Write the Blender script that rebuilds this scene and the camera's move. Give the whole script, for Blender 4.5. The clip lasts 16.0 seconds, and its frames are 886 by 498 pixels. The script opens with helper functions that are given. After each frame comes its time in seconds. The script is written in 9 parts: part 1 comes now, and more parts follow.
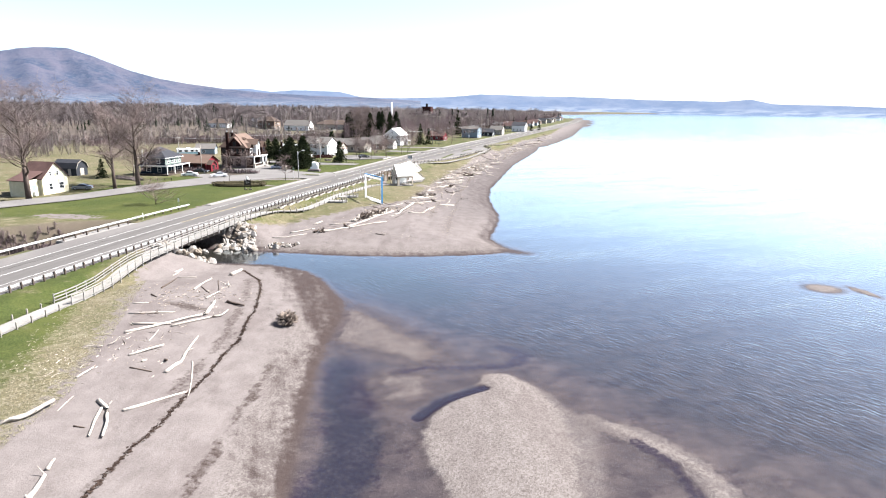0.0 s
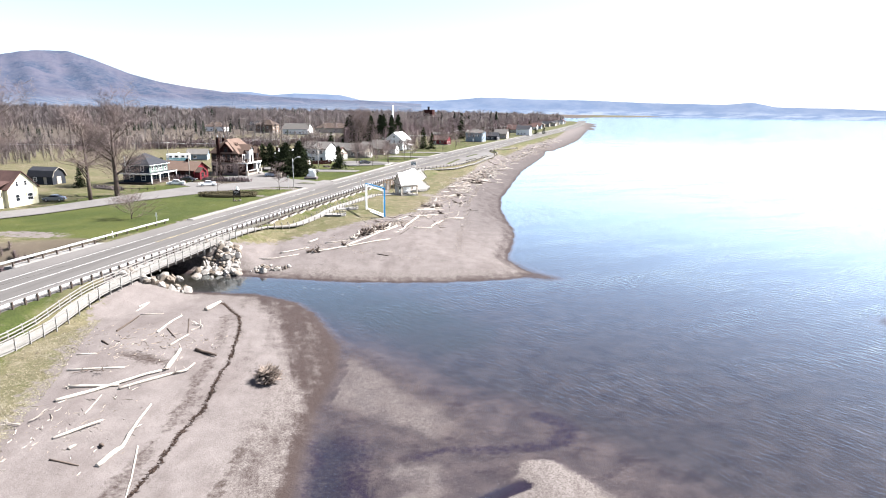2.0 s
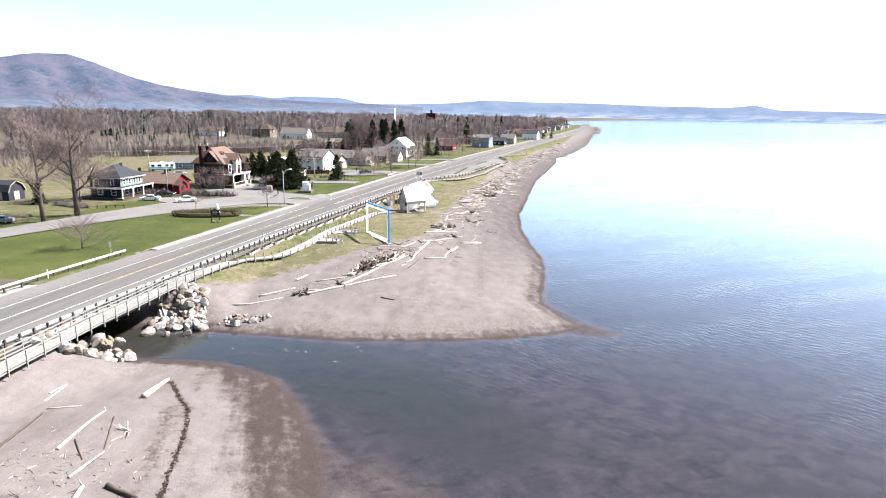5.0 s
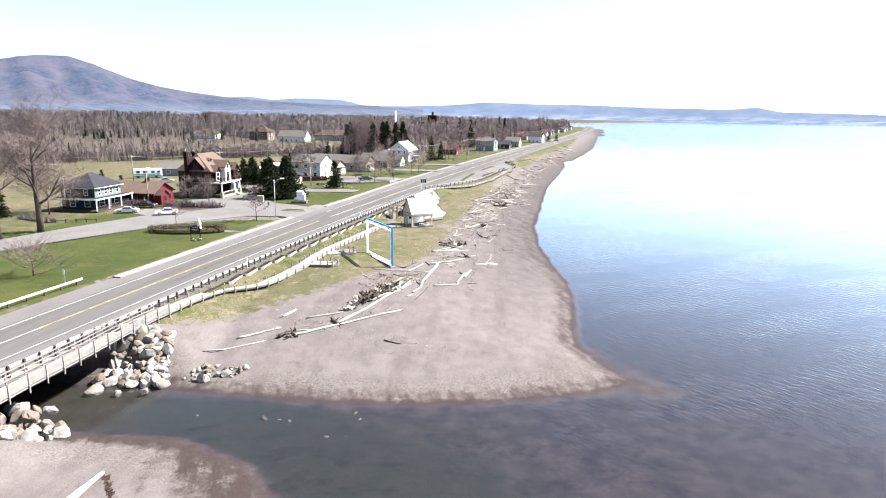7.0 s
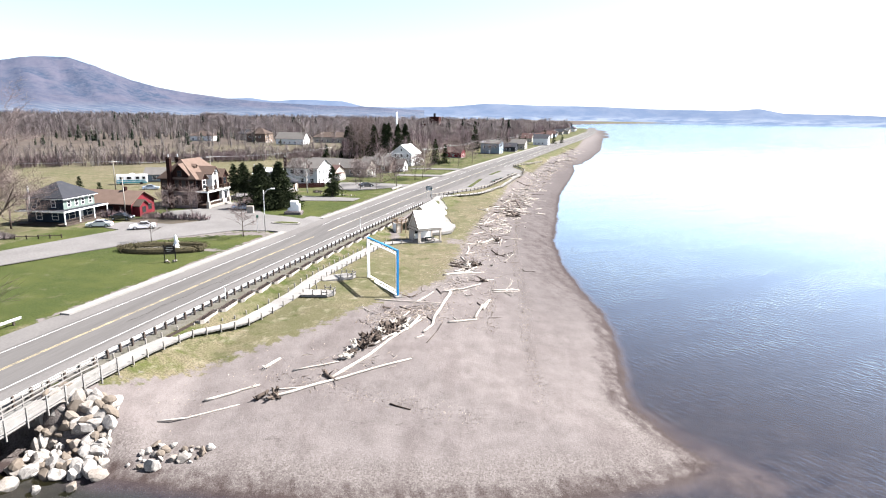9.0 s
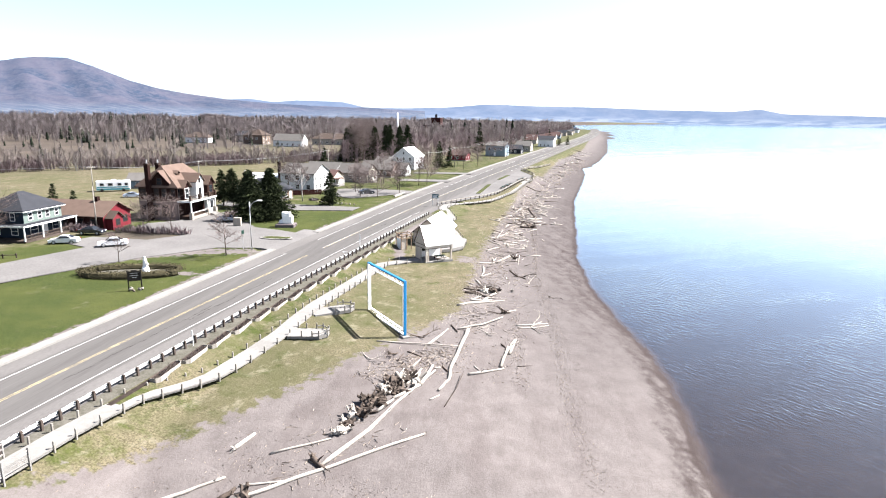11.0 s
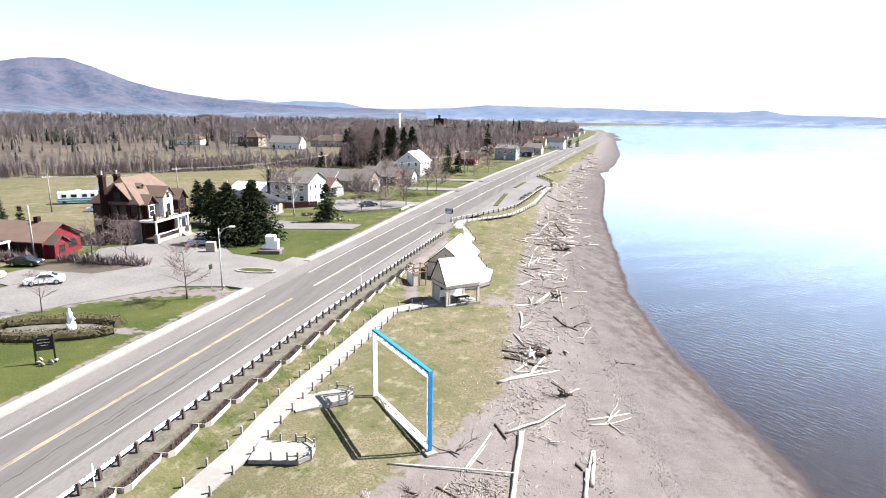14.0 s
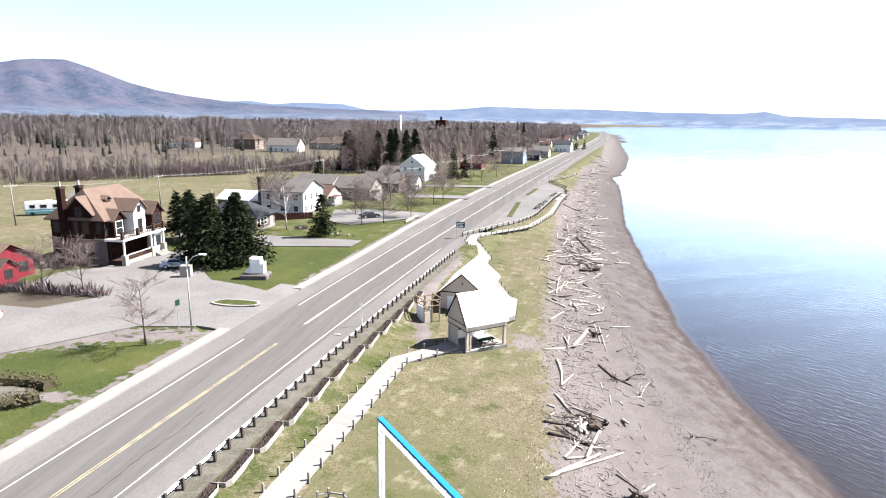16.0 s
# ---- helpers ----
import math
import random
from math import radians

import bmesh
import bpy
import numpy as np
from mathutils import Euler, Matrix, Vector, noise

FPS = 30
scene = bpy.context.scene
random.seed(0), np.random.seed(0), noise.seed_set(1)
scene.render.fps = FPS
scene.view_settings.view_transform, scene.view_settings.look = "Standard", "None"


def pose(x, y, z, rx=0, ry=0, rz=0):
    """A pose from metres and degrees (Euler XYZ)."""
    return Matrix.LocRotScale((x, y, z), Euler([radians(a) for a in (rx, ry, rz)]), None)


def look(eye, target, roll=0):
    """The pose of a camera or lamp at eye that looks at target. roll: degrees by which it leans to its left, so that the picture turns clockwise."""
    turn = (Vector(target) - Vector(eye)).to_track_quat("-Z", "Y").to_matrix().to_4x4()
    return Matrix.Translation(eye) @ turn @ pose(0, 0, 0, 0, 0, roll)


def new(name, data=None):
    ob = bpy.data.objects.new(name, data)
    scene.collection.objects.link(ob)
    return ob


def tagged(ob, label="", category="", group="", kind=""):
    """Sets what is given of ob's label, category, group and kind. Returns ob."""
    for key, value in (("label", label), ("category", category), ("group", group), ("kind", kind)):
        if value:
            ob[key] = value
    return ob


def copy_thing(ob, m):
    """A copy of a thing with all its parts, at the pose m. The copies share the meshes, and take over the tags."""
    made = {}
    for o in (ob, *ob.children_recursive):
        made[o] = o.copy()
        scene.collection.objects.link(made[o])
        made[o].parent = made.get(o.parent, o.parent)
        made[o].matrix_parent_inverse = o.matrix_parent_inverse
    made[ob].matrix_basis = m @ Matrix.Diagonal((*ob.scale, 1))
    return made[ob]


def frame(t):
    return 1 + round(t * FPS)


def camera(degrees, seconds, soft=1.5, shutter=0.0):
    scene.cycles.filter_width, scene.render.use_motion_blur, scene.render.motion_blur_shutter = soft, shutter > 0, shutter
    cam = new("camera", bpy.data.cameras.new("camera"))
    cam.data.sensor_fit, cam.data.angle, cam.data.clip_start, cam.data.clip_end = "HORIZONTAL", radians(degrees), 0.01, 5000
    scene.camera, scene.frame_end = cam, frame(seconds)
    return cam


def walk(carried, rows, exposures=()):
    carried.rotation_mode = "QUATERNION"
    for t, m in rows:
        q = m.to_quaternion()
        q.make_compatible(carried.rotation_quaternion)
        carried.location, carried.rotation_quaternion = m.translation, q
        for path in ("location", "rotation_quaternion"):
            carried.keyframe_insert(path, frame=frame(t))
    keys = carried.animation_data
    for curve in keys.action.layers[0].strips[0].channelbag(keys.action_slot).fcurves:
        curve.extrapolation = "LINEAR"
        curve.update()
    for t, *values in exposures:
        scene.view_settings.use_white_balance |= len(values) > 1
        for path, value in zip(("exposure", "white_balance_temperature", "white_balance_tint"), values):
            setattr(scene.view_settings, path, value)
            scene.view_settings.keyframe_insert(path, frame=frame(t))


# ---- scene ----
cam = camera(73.2, 16.0, 1.1)
METRES, EYE, TILT, LEAN, TURN = 116.2, 25.2, -3.06, 0.0, 7.7
ROWS = [
    (0.0, 0.0, 0.0, 0.0, 0.16, -10.36, -0.85),
    (0.5, -0.0039, 0.0305, 0.0013, 0.17, -10.23, -0.86),
    (1.0, -0.0079, 0.0611, 0.0024, 0.2, -10.18, -0.84),
    (1.5, -0.0114, 0.0887, 0.0041, 0.21, -10.14, -0.86),
    (2.0, -0.0159, 0.1215, 0.0062, 0.22, -10.08, -0.84),
    (2.5, -0.0192, 0.1483, 0.0086, 0.25, -10.03, -0.85),
    (3.0, -0.0235, 0.1807, 0.0111, 0.27, -10.0, -0.84),
    (3.5, -0.0269, 0.208, 0.0132, 0.28, -9.95, -0.84),
    (4.0, -0.0311, 0.2406, 0.0156, 0.3, -9.9, -0.84),
    (6.5, -0.0501, 0.3904, 0.0265, 0.34, -9.67, -0.85),
    (7.0, -0.0547, 0.4237, 0.0287, 0.35, -9.63, -0.85),
    (7.5, -0.0585, 0.4516, 0.0307, 0.36, -9.61, -0.86),
    (8.0, -0.063, 0.4852, 0.0328, 0.39, -9.58, -0.83),
    (8.5, -0.067, 0.5138, 0.0346, 0.4, -9.55, -0.88),
    (9.0, -0.0714, 0.5473, 0.0365, 0.41, -9.52, -0.85),
    (11.5, -0.0926, 0.7017, 0.0458, 0.44, -9.43, -0.84),
    (12.0, -0.0975, 0.7359, 0.0479, 0.46, -9.42, -0.86),
    (12.5, -0.1019, 0.7651, 0.0497, 0.47, -9.41, -0.86),
    (13.0, -0.1071, 0.7994, 0.0519, 0.48, -9.41, -0.85),
    (13.5, -0.1114, 0.8285, 0.0536, 0.49, -9.4, -0.86),
    (14.0, -0.1167, 0.8632, 0.0552, 0.5, -9.39, -0.85),
    (14.5, -0.121, 0.8921, 0.0568, 0.49, -9.39, -0.83),
    (15.0, -0.1258, 0.9267, 0.0583, 0.51, -9.39, -0.84),
    (15.5, -0.1299, 0.9558, 0.0596, 0.53, -9.37, -0.87),
    (16.0, -0.1351, 0.9887, 0.0624, 0.52, -9.24, -0.85),
]
walk(cam, [(t, pose(0, 0, EYE, TILT, LEAN, TURN) @ pose(METRES * x, METRES * y, METRES * z, 90 + pitch, roll, yaw)) for t, x, y, z, yaw, pitch, roll in ROWS])

# ---- sky, sun and exposure ----
SUN_DIR = Vector((0.612, 0.276, 0.741)).normalized()
world = bpy.data.worlds.new("sky")
scene.world = world
world.use_nodes = True
wn = world.node_tree.nodes
sky = wn.new("ShaderNodeTexSky")
sky.sky_type = "NISHITA"
sky.sun_disc = False
sky.sun_elevation = math.asin(SUN_DIR.z)
sky.sun_rotation = math.atan2(SUN_DIR.x, SUN_DIR.y)
sky.air_density, sky.dust_density, sky.ozone_density = 0.7, 0.7, 1.0
hazy = wn.new("ShaderNodeHueSaturation")
hazy.inputs["Saturation"].default_value = 0.78
world.node_tree.links.new(sky.outputs[0], hazy.inputs["Color"])
world.node_tree.links.new(hazy.outputs[0], wn["Background"].inputs[0])
wn["Background"].inputs[1].default_value = 0.056
sun_data = bpy.data.lights.new("sun", "SUN")
sun_data.energy, sun_data.angle, sun_data.color = 5.0, radians(0.5), (1.0, 0.972, 0.95)
sun = new("sun", sun_data)
sun.matrix_world = look((0, 0, 0), -SUN_DIR)
scene.view_settings.exposure = 2.36


# ---- material helpers ----
def mat(name, base, rough=0.8, dark=None, scale=3.0, fine=40.0, amount=0.5, bump=0.2, metal=0.0, world_space=False, spec=0.08, per_object=0.0, stretch=None):
    """A surface whose colour varies at two scales, with fine relief."""
    m = bpy.data.materials.new(name)
    m.use_nodes = True
    n, l = m.node_tree.nodes, m.node_tree.links
    b = n["Principled BSDF"]
    dark = dark or tuple(c * 0.6 for c in base)
    if world_space:
        g = n.new("ShaderNodeNewGeometry")
        vec = g.outputs["Position"]
    else:
        g = n.new("ShaderNodeTexCoord")
        vec = g.outputs["Object"]
    if stretch:
        mp = n.new("ShaderNodeMapping")
        mp.inputs["Scale"].default_value = stretch
        l.new(vec, mp.inputs["Vector"])
        vec = mp.outputs["Vector"]
    a = n.new("ShaderNodeTexNoise")
    a.inputs["Scale"].default_value, a.inputs["Detail"].default_value = scale, 4
    f = n.new("ShaderNodeTexNoise")
    f.inputs["Scale"].default_value, f.inputs["Detail"].default_value = fine, 3
    l.new(vec, a.inputs["Vector"])
    l.new(vec, f.inputs["Vector"])
    add = n.new("ShaderNodeMath")
    add.operation = "ADD"
    l.new(a.outputs["Fac"], add.inputs[0])
    l.new(f.outputs["Fac"], add.inputs[1])
    r = n.new("ShaderNodeMapRange")
    r.inputs["From Min"].default_value, r.inputs["From Max"].default_value = 0.75, 1.25
    r.inputs["To Max"].default_value = amount
    l.new(add.outputs[0], r.inputs["Value"])
    mix = n.new("ShaderNodeMix")
    mix.data_type = "RGBA"
    l.new(r.outputs[0], mix.inputs["Factor"])
    mix.inputs["A"].default_value, mix.inputs["B"].default_value = (*base, 1), (*dark, 1)
    col = mix.outputs["Result"]
    if per_object:
        oi = n.new("ShaderNodeObjectInfo")
        hs = n.new("ShaderNodeHueSaturation")
        mr = n.new("ShaderNodeMapRange")
        mr.inputs["To Min"].default_value, mr.inputs["To Max"].default_value = 1 - per_object, 1 + per_object
        l.new(oi.outputs["Random"], mr.inputs["Value"])
        l.new(mr.outputs[0], hs.inputs["Value"])
        l.new(col, hs.inputs["Color"])
        col = hs.outputs[0]
    l.new(col, b.inputs["Base Color"])
    b.inputs["Roughness"].default_value, b.inputs["Metallic"].default_value = rough, metal
    b.inputs["Specular IOR Level"].default_value = spec
    if bump:
        bp = n.new("ShaderNodeBump")
        bp.inputs["Strength"].default_value, bp.inputs["Distance"].default_value = bump, 0.02
        l.new(f.outputs["Fac"], bp.inputs["Height"])
        l.new(bp.outputs[0], b.inputs["Normal"])
    return m


M = {}
M["asphalt"] = mat("asphalt", (0.084, 0.079, 0.076), 0.9, (0.060, 0.056, 0.054), 0.55, 8.0, 0.9, 0.15, world_space=True, stretch=(1.6, 0.05, 1))
M["old_asphalt"] = mat("worn_asphalt", (0.124, 0.117, 0.114), 0.95, (0.086, 0.081, 0.079), 0.15, 4.0, 0.95, 0.2, world_space=True)
M["shoulder"] = mat("pale_shoulder_asphalt", (0.108, 0.101, 0.097), 0.95, (0.072, 0.067, 0.065), 0.3, 8.0, 0.8, 0.15, world_space=True, stretch=(1, 0.3, 1))
M["concrete"] = mat("concrete", (0.182, 0.173, 0.164), 0.9, (0.132, 0.125, 0.117), 0.8, 14, 0.7, 0.2, world_space=True)
M["white_line"] = mat("white_road_paint", (0.46, 0.45, 0.44), 0.8, (0.12, 0.115, 0.112), 0.8, 9, 0.75, 0.1, world_space=True)
M["yellow_line"] = mat("yellow_road_paint", (0.32, 0.26, 0.150), 0.8, (0.105, 0.092, 0.072), 0.8, 9, 1.0, 0.1, world_space=True)
M["verge_gravel"] = mat("grey_brown_verge_gravel", (0.096, 0.089, 0.076), 0.95, (0.050, 0.047, 0.036), 0.8, 7, 1.0, 0.5, world_space=True)
M["lawn"] = mat("short_lawn", (0.052, 0.056, 0.019), 0.95, (0.020, 0.024, 0.008), 0.9, 6, 1.0, 0.6, world_space=True)
M["galv"] = mat("galvanised_steel", (0.42, 0.425, 0.43), 0.5, (0.28, 0.285, 0.29), 2, 20, 0.5, 0.05, metal=0.6)
M["post_wood"] = mat("weathered_timber", (0.2058, 0.1911, 0.1715), 0.9, (0.1274, 0.1127, 0.098), 3, 30, 0.7, 0.3, per_object=0.15)
M["dark_timber"] = mat("creosoted_timber", (0.0637, 0.049, 0.04165), 0.9, (0.0294, 0.0245, 0.02205), 3, 30, 0.7, 0.3, per_object=0.2)
M["walk_wood"] = mat("bleached_boardwalk_wood", (0.180, 0.171, 0.162), 0.85, (0.124, 0.117, 0.109), 2, 25, 0.6, 0.2, per_object=0.08)
M["planter_wood"] = mat("pale_planter_boards", (0.2352, 0.2205, 0.2009), 0.85, (0.1666, 0.1519, 0.1372), 2, 25, 0.6, 0.2, per_object=0.1)
M["soil"] = mat("dark_soil", (0.035, 0.0266, 0.0217), 1.0, (0.014, 0.0105, 0.0091), 2, 14, 0.8, 0.6)
M["white_paint"] = mat("white_paint", (0.72, 0.72, 0.71), 0.6, (0.60, 0.60, 0.59), 1, 10, 0.5, 0.05)
M["steel_roof"] = mat("white_sheet_roof", (0.80, 0.80, 0.80), 0.45, (0.72, 0.72, 0.72), 0.6, 10, 0.5, 0.05)
M["beige_siding"] = mat("beige_siding", (0.44, 0.385, 0.33), 0.75, (0.35, 0.30, 0.25), 1, 14, 0.5, 0.1)
M["brown_trim"] = mat("brown_trim", (0.040, 0.026, 0.020), 0.7, (0.024, 0.016, 0.013), 1, 12, 0.5, 0.1)
M["blue_frame"] = mat("bright_blue_paint", (0.0147, 0.1372, 0.3038), 0.45, (0.0098, 0.1078, 0.245), 1, 12, 0.5, 0.05)
M["rock"] = mat("quarried_rock", (0.24, 0.225, 0.21), 0.9, (0.105, 0.095, 0.086), 1.4, 8, 0.9, 0.8, per_object=0.32)
M["drift"] = mat("bleached_driftwood", (0.38, 0.345, 0.305), 0.85, (0.19, 0.165, 0.142), 1.5, 18, 0.8, 0.4, per_object=0.18, stretch=(0.3, 1, 1))
M["drift_dark"] = mat("dark_driftwood", (0.077, 0.0595, 0.049), 0.9, (0.035, 0.028, 0.0245), 1.5, 18, 0.8, 0.5, per_object=0.3)
M["bark"] = mat("grey_brown_bark", (0.094, 0.073, 0.063), 0.95, (0.045, 0.035, 0.030), 2, 14, 0.8, 0.4, per_object=0.1)
M["twig"] = mat("bare_twigs", (0.145, 0.112, 0.105), 0.95, (0.085, 0.065, 0.060), 1, 8, 0.8, 0)
M["birch"] = mat("pale_birch_bark", (0.385, 0.364, 0.343), 0.85, (0.21, 0.189, 0.175), 2, 10, 0.8, 0.1)
M["conifer"] = mat("conifer_needles", (0.0154, 0.0224, 0.0112), 0.85, (0.0063, 0.0098, 0.0056), 1.5, 12, 0.9, 0, per_object=0.2)
M["glass"] = mat("window_glass", (0.016, 0.018, 0.021), 0.12, (0.010, 0.011, 0.013), 1, 5, 0.5, 0, spec=0.3)
M["kiosk_wood"] = mat("brown_kiosk_timber", (0.23, 0.165, 0.115), 0.9, (0.14, 0.10, 0.07), 3, 30, 0.7, 0.3, per_object=0.15)
M["dark"] = mat("dark_opening", (0.021, 0.0189, 0.0175), 0.9, None, 1, 8, 0.5, 0)
M["blue_sign"] = mat("dark_teal_sign", (0.0098, 0.049, 0.0637), 0.5, None, 2, 12, 0.4, 0)
M["dark_green"] = mat("dark_green_paint", (0.0098, 0.0294, 0.02205), 0.6, None, 2, 12, 0.4, 0.05)
M["root_wood"] = mat("grey_brown_roots", (0.24, 0.195, 0.168), 0.95, (0.045, 0.035, 0.029), 3, 20, 0.8, 0.2)
M["rubber"] = mat("black_rubber", (0.021, 0.021, 0.021), 0.85, None, 3, 20, 0.5, 0.05)


# ---- mesh helpers ----
def mesh_ob(name, bm, material, parent=None, label="", smooth=False):
    me = bpy.data.meshes.new(name)
    bm.to_mesh(me)
    bm.free()
    for mm in (material if isinstance(material, (list, tuple)) else [material]):
        me.materials.append(mm)
    if smooth:
        me.polygons.foreach_set("use_smooth", [True] * len(me.polygons))
    ob = new(name, me)
    if parent:
        ob.parent = parent
    if label:
        ob["label"] = label
    return ob


def part(name, bm, material, parent, label="", smooth=False):
    return mesh_ob(name, bm, material, parent, label, smooth)


def share(name, me, parent, m):
    """One more object on the same mesh, at pose m under parent."""
    ob = new(name, me)
    ob.parent = parent
    ob.matrix_basis = m
    return ob


def empty(name, m=None):
    ob = new(name)
    ob.empty_display_size = 0.2
    if m is not None:
        ob.matrix_world = m
    return ob


def pydata(name, verts, faces, material, parent=None, label="", smooth=False):
    me = bpy.data.meshes.new(name)
    me.from_pydata(verts, [], faces)
    me.materials.append(material)
    if smooth:
        me.polygons.foreach_set("use_smooth", [True] * len(me.polygons))
    ob = new(name, me)
    if parent:
        ob.parent = parent
    if label:
        ob["label"] = label
    return ob


def add_box(bm, x0, x1, y0, y1, z0, z1, m=None):
    vs = [Vector((x, y, z)) for z in (z0, z1) for y in (y0, y1) for x in (x0, x1)]
    if m is not None:
        vs = [m @ v for v in vs]
    v = [bm.verts.new(c) for c in vs]
    for f in ((0, 2, 3, 1), (4, 5, 7, 6), (0, 1, 5, 4), (2, 6, 7, 3), (0, 4, 6, 2), (1, 3, 7, 5)):
        bm.faces.new([v[i] for i in f])
    return v


def box(x0, x1, y0, y1, z0, z1, m=None, bevel=0.0):
    bm = bmesh.new()
    add_box(bm, x0, x1, y0, y1, z0, z1, m)
    if bevel:
        bmesh.ops.bevel(bm, geom=bm.edges[:], offset=bevel, segments=1, affect="EDGES")
    return bm


def add_tube(bm, pts, radii, sides=6, cap=True):
    """A tapered tube along pts."""
    rings = []
    for i, (p, r) in enumerate(zip(pts, radii)):
        a = pts[max(i - 1, 0)]
        b = pts[min(i + 1, len(pts) - 1)]
        d = (Vector(b) - Vector(a)).normalized()
        u = d.orthogonal().normalized()
        w = d.cross(u)
        rings.append([bm.verts.new(Vector(p) + (u * math.cos(k * 2 * math.pi / sides) + w * math.sin(k * 2 * math.pi / sides)) * r) for k in range(sides)])
    for a, b in zip(rings, rings[1:]):
        for k in range(sides):
            bm.faces.new((a[k], a[(k + 1) % sides], b[(k + 1) % sides], b[k]))
    if cap:
        bm.faces.new(rings[0][::-1])
        bm.faces.new(rings[-1])
    return rings


# ---- the plan: road line, shore, heights ----
ROAD_FIT = np.polyfit([20, 60, 83, 98, 124, 140, 166, 184, 212, 274, 390, 516, 645], [-66.0, -64.0, -62.9, -61.8, -59.7, -58.3, -55.9, -53.9, -50.2, -40.7, -22.2, -2.2, 20.4], 4)


def road_x(y):
    """The road's middle line."""
    y = np.asarray(y, float)
    c = np.clip(y, 20, 620)
    far = np.polyval(ROAD_FIT, c)
    slope = np.polyval(np.polyder(ROAD_FIT), c)
    bend = np.where(y > 620, -0.00006 * (y - 620) ** 2, 0)
    return far + slope * (y - c) + np.clip(bend, -120, 0)


def road_dir(y):
    d = (float(road_x(y + 1)) - float(road_x(y - 1))) / 2
    return Vector((d, 1, 0)).normalized()


def road_point(y, off, z=0.0):
    """A point off metres to the right of the road's middle line."""
    d = road_dir(y)
    return Vector((float(road_x(y)) + d.y * off, y - d.x * off, z))


LAND = [(6000, 4560), (900, 4400), (120, 2500), (70, 1600), (128, 1330), (118, 1210), (42, 573), (23, 463), (15.5, 430), (15, 419), (8, 405), (6.5, 370), (1.8, 329), (-5.4, 272), (-7.6, 238),
        (-9.2, 210), (-10.6, 190), (-9.9, 172), (-9.3, 164), (-7.4, 152), (-5.9, 142), (-5.4, 135), (-5.6, 128), (-6.1, 120), (-6.2, 115), (-3.4, 108.8), (-1.4, 106.0), (-3.8, 103.4), (-10, 100.5), (-16, 98.7), (-21.6, 97.3), (-29, 96.4), (-36, 96.2), (-50, 96.6), (-66, 96.5), (-74, 93.5), (-82, 87.5), (-90, 78),
        (-100, 60), (-112, 30), (-125, -40), (-130, -100), (-118, -100), (-112, -40), (-99, 28), (-88, 56), (-80, 72), (-72, 83), (-62, 87.3), (-50, 87.6), (-40.5, 88.3), (-33.2, 86), (-29.4, 82.4), (-27, 78.8), (-23, 72.5), (-21, 66), (-20.3, 58), (-19.2, 52), (-17, 43), (-14.4, 33), (-10, 14), (-6, -100), (-6, -600), (-6000, -600), (-6000, 5200), (6000, 5200)]
BAR = [(-3.6, 53.7), (-0.5, 54.2), (3.5, 50.6), (5.9, 46.8), (7.3, 43), (7, 36), (5.5, 26), (1, 20), (-3, 24), (-3.9, 34), (-6.0, 38), (-7.3, 42.6), (-6.9, 45.9), (-5.4, 48.2), (-3.7, 50.2)]
SHELF = [(-24, 69), (-19.1, 68), (-10.7, 66), (-1.9, 65.6), (3.9, 60.6), (8.8, 56.4), (13, 52.8), (16.4, 49), (24, 45), (40, 35), (60, 10), (60, -80), (-14, -80), (-18, 30), (-24, 58)]
OUTER_SHELF = [(-4, 75), (4.5, 70.8), (10.3, 66.6), (14.7, 60.6), (18.2, 55.6), (23, 52), (30, 49), (48, 38), (66, 44), (56, 66), (34, 78), (12, 82), (-2, 80)]
SHOAL = [(-25, 66), (-20.6, 70.2), (-16.4, 67.2), (-12.9, 63.6), (-9.4, 60.6), (-7.0, 57.2), (-9.3, 54.6), (-13, 56.2), (-16.5, 57.4), (-20, 58.6), (-25, 60)]


def inside_distance(x, y, outline):
    """Metres inside (+) or outside (-) an outline."""
    x, y = np.asarray(x, float), np.asarray(y, float)
    best = np.full(x.shape, 1e12)
    inside = np.zeros(x.shape, bool)
    for (ax, ay), (bx, by) in zip(outline, outline[1:] + outline[:1]):
        dx, dy = bx - ax, by - ay
        t = np.clip(((x - ax) * dx + (y - ay) * dy) / (dx * dx + dy * dy), 0, 1)
        best = np.minimum(best, (x - ax - t * dx) ** 2 + (y - ay - t * dy) ** 2)
        if ay != by:
            inside ^= ((ay > y) != (by > y)) & (x < ax + (y - ay) * dx / (dy if dy else 1))
    return np.where(inside, 1, -1) * np.sqrt(best)


def land_distance(x, y):
    return inside_distance(x, y, LAND)


def path_distance(x, y, pts):
    """Metres from a line of points."""
    best = np.full(np.shape(x), 1e9)
    for (ax, ay), (bx, by) in zip(pts, pts[1:]):
        dx, dy = bx - ax, by - ay
        t = np.clip(((x - ax) * dx + (y - ay) * dy) / (dx * dx + dy * dy), 0, 1)
        best = np.minimum(best, np.hypot(x - ax - t * dx, y - ay - t * dy))
    return best


def smooth(a, b, v):
    t = np.clip((v - a) / (b - a), 0, 1)
    return t * t * (3 - 2 * t)


def wobble(x, y, s, seed=0.0):
    return (np.sin(x / s + 1.7 * seed) * np.cos(y / (s * 1.31) + seed) + 0.6 * np.sin((x + y) / (s * 0.47) + 2.3 * seed) + 0.4 * np.cos((x - 1.6 * y) / (s * 0.29) + seed)) / 2.0


ROAD_Z = 3.85
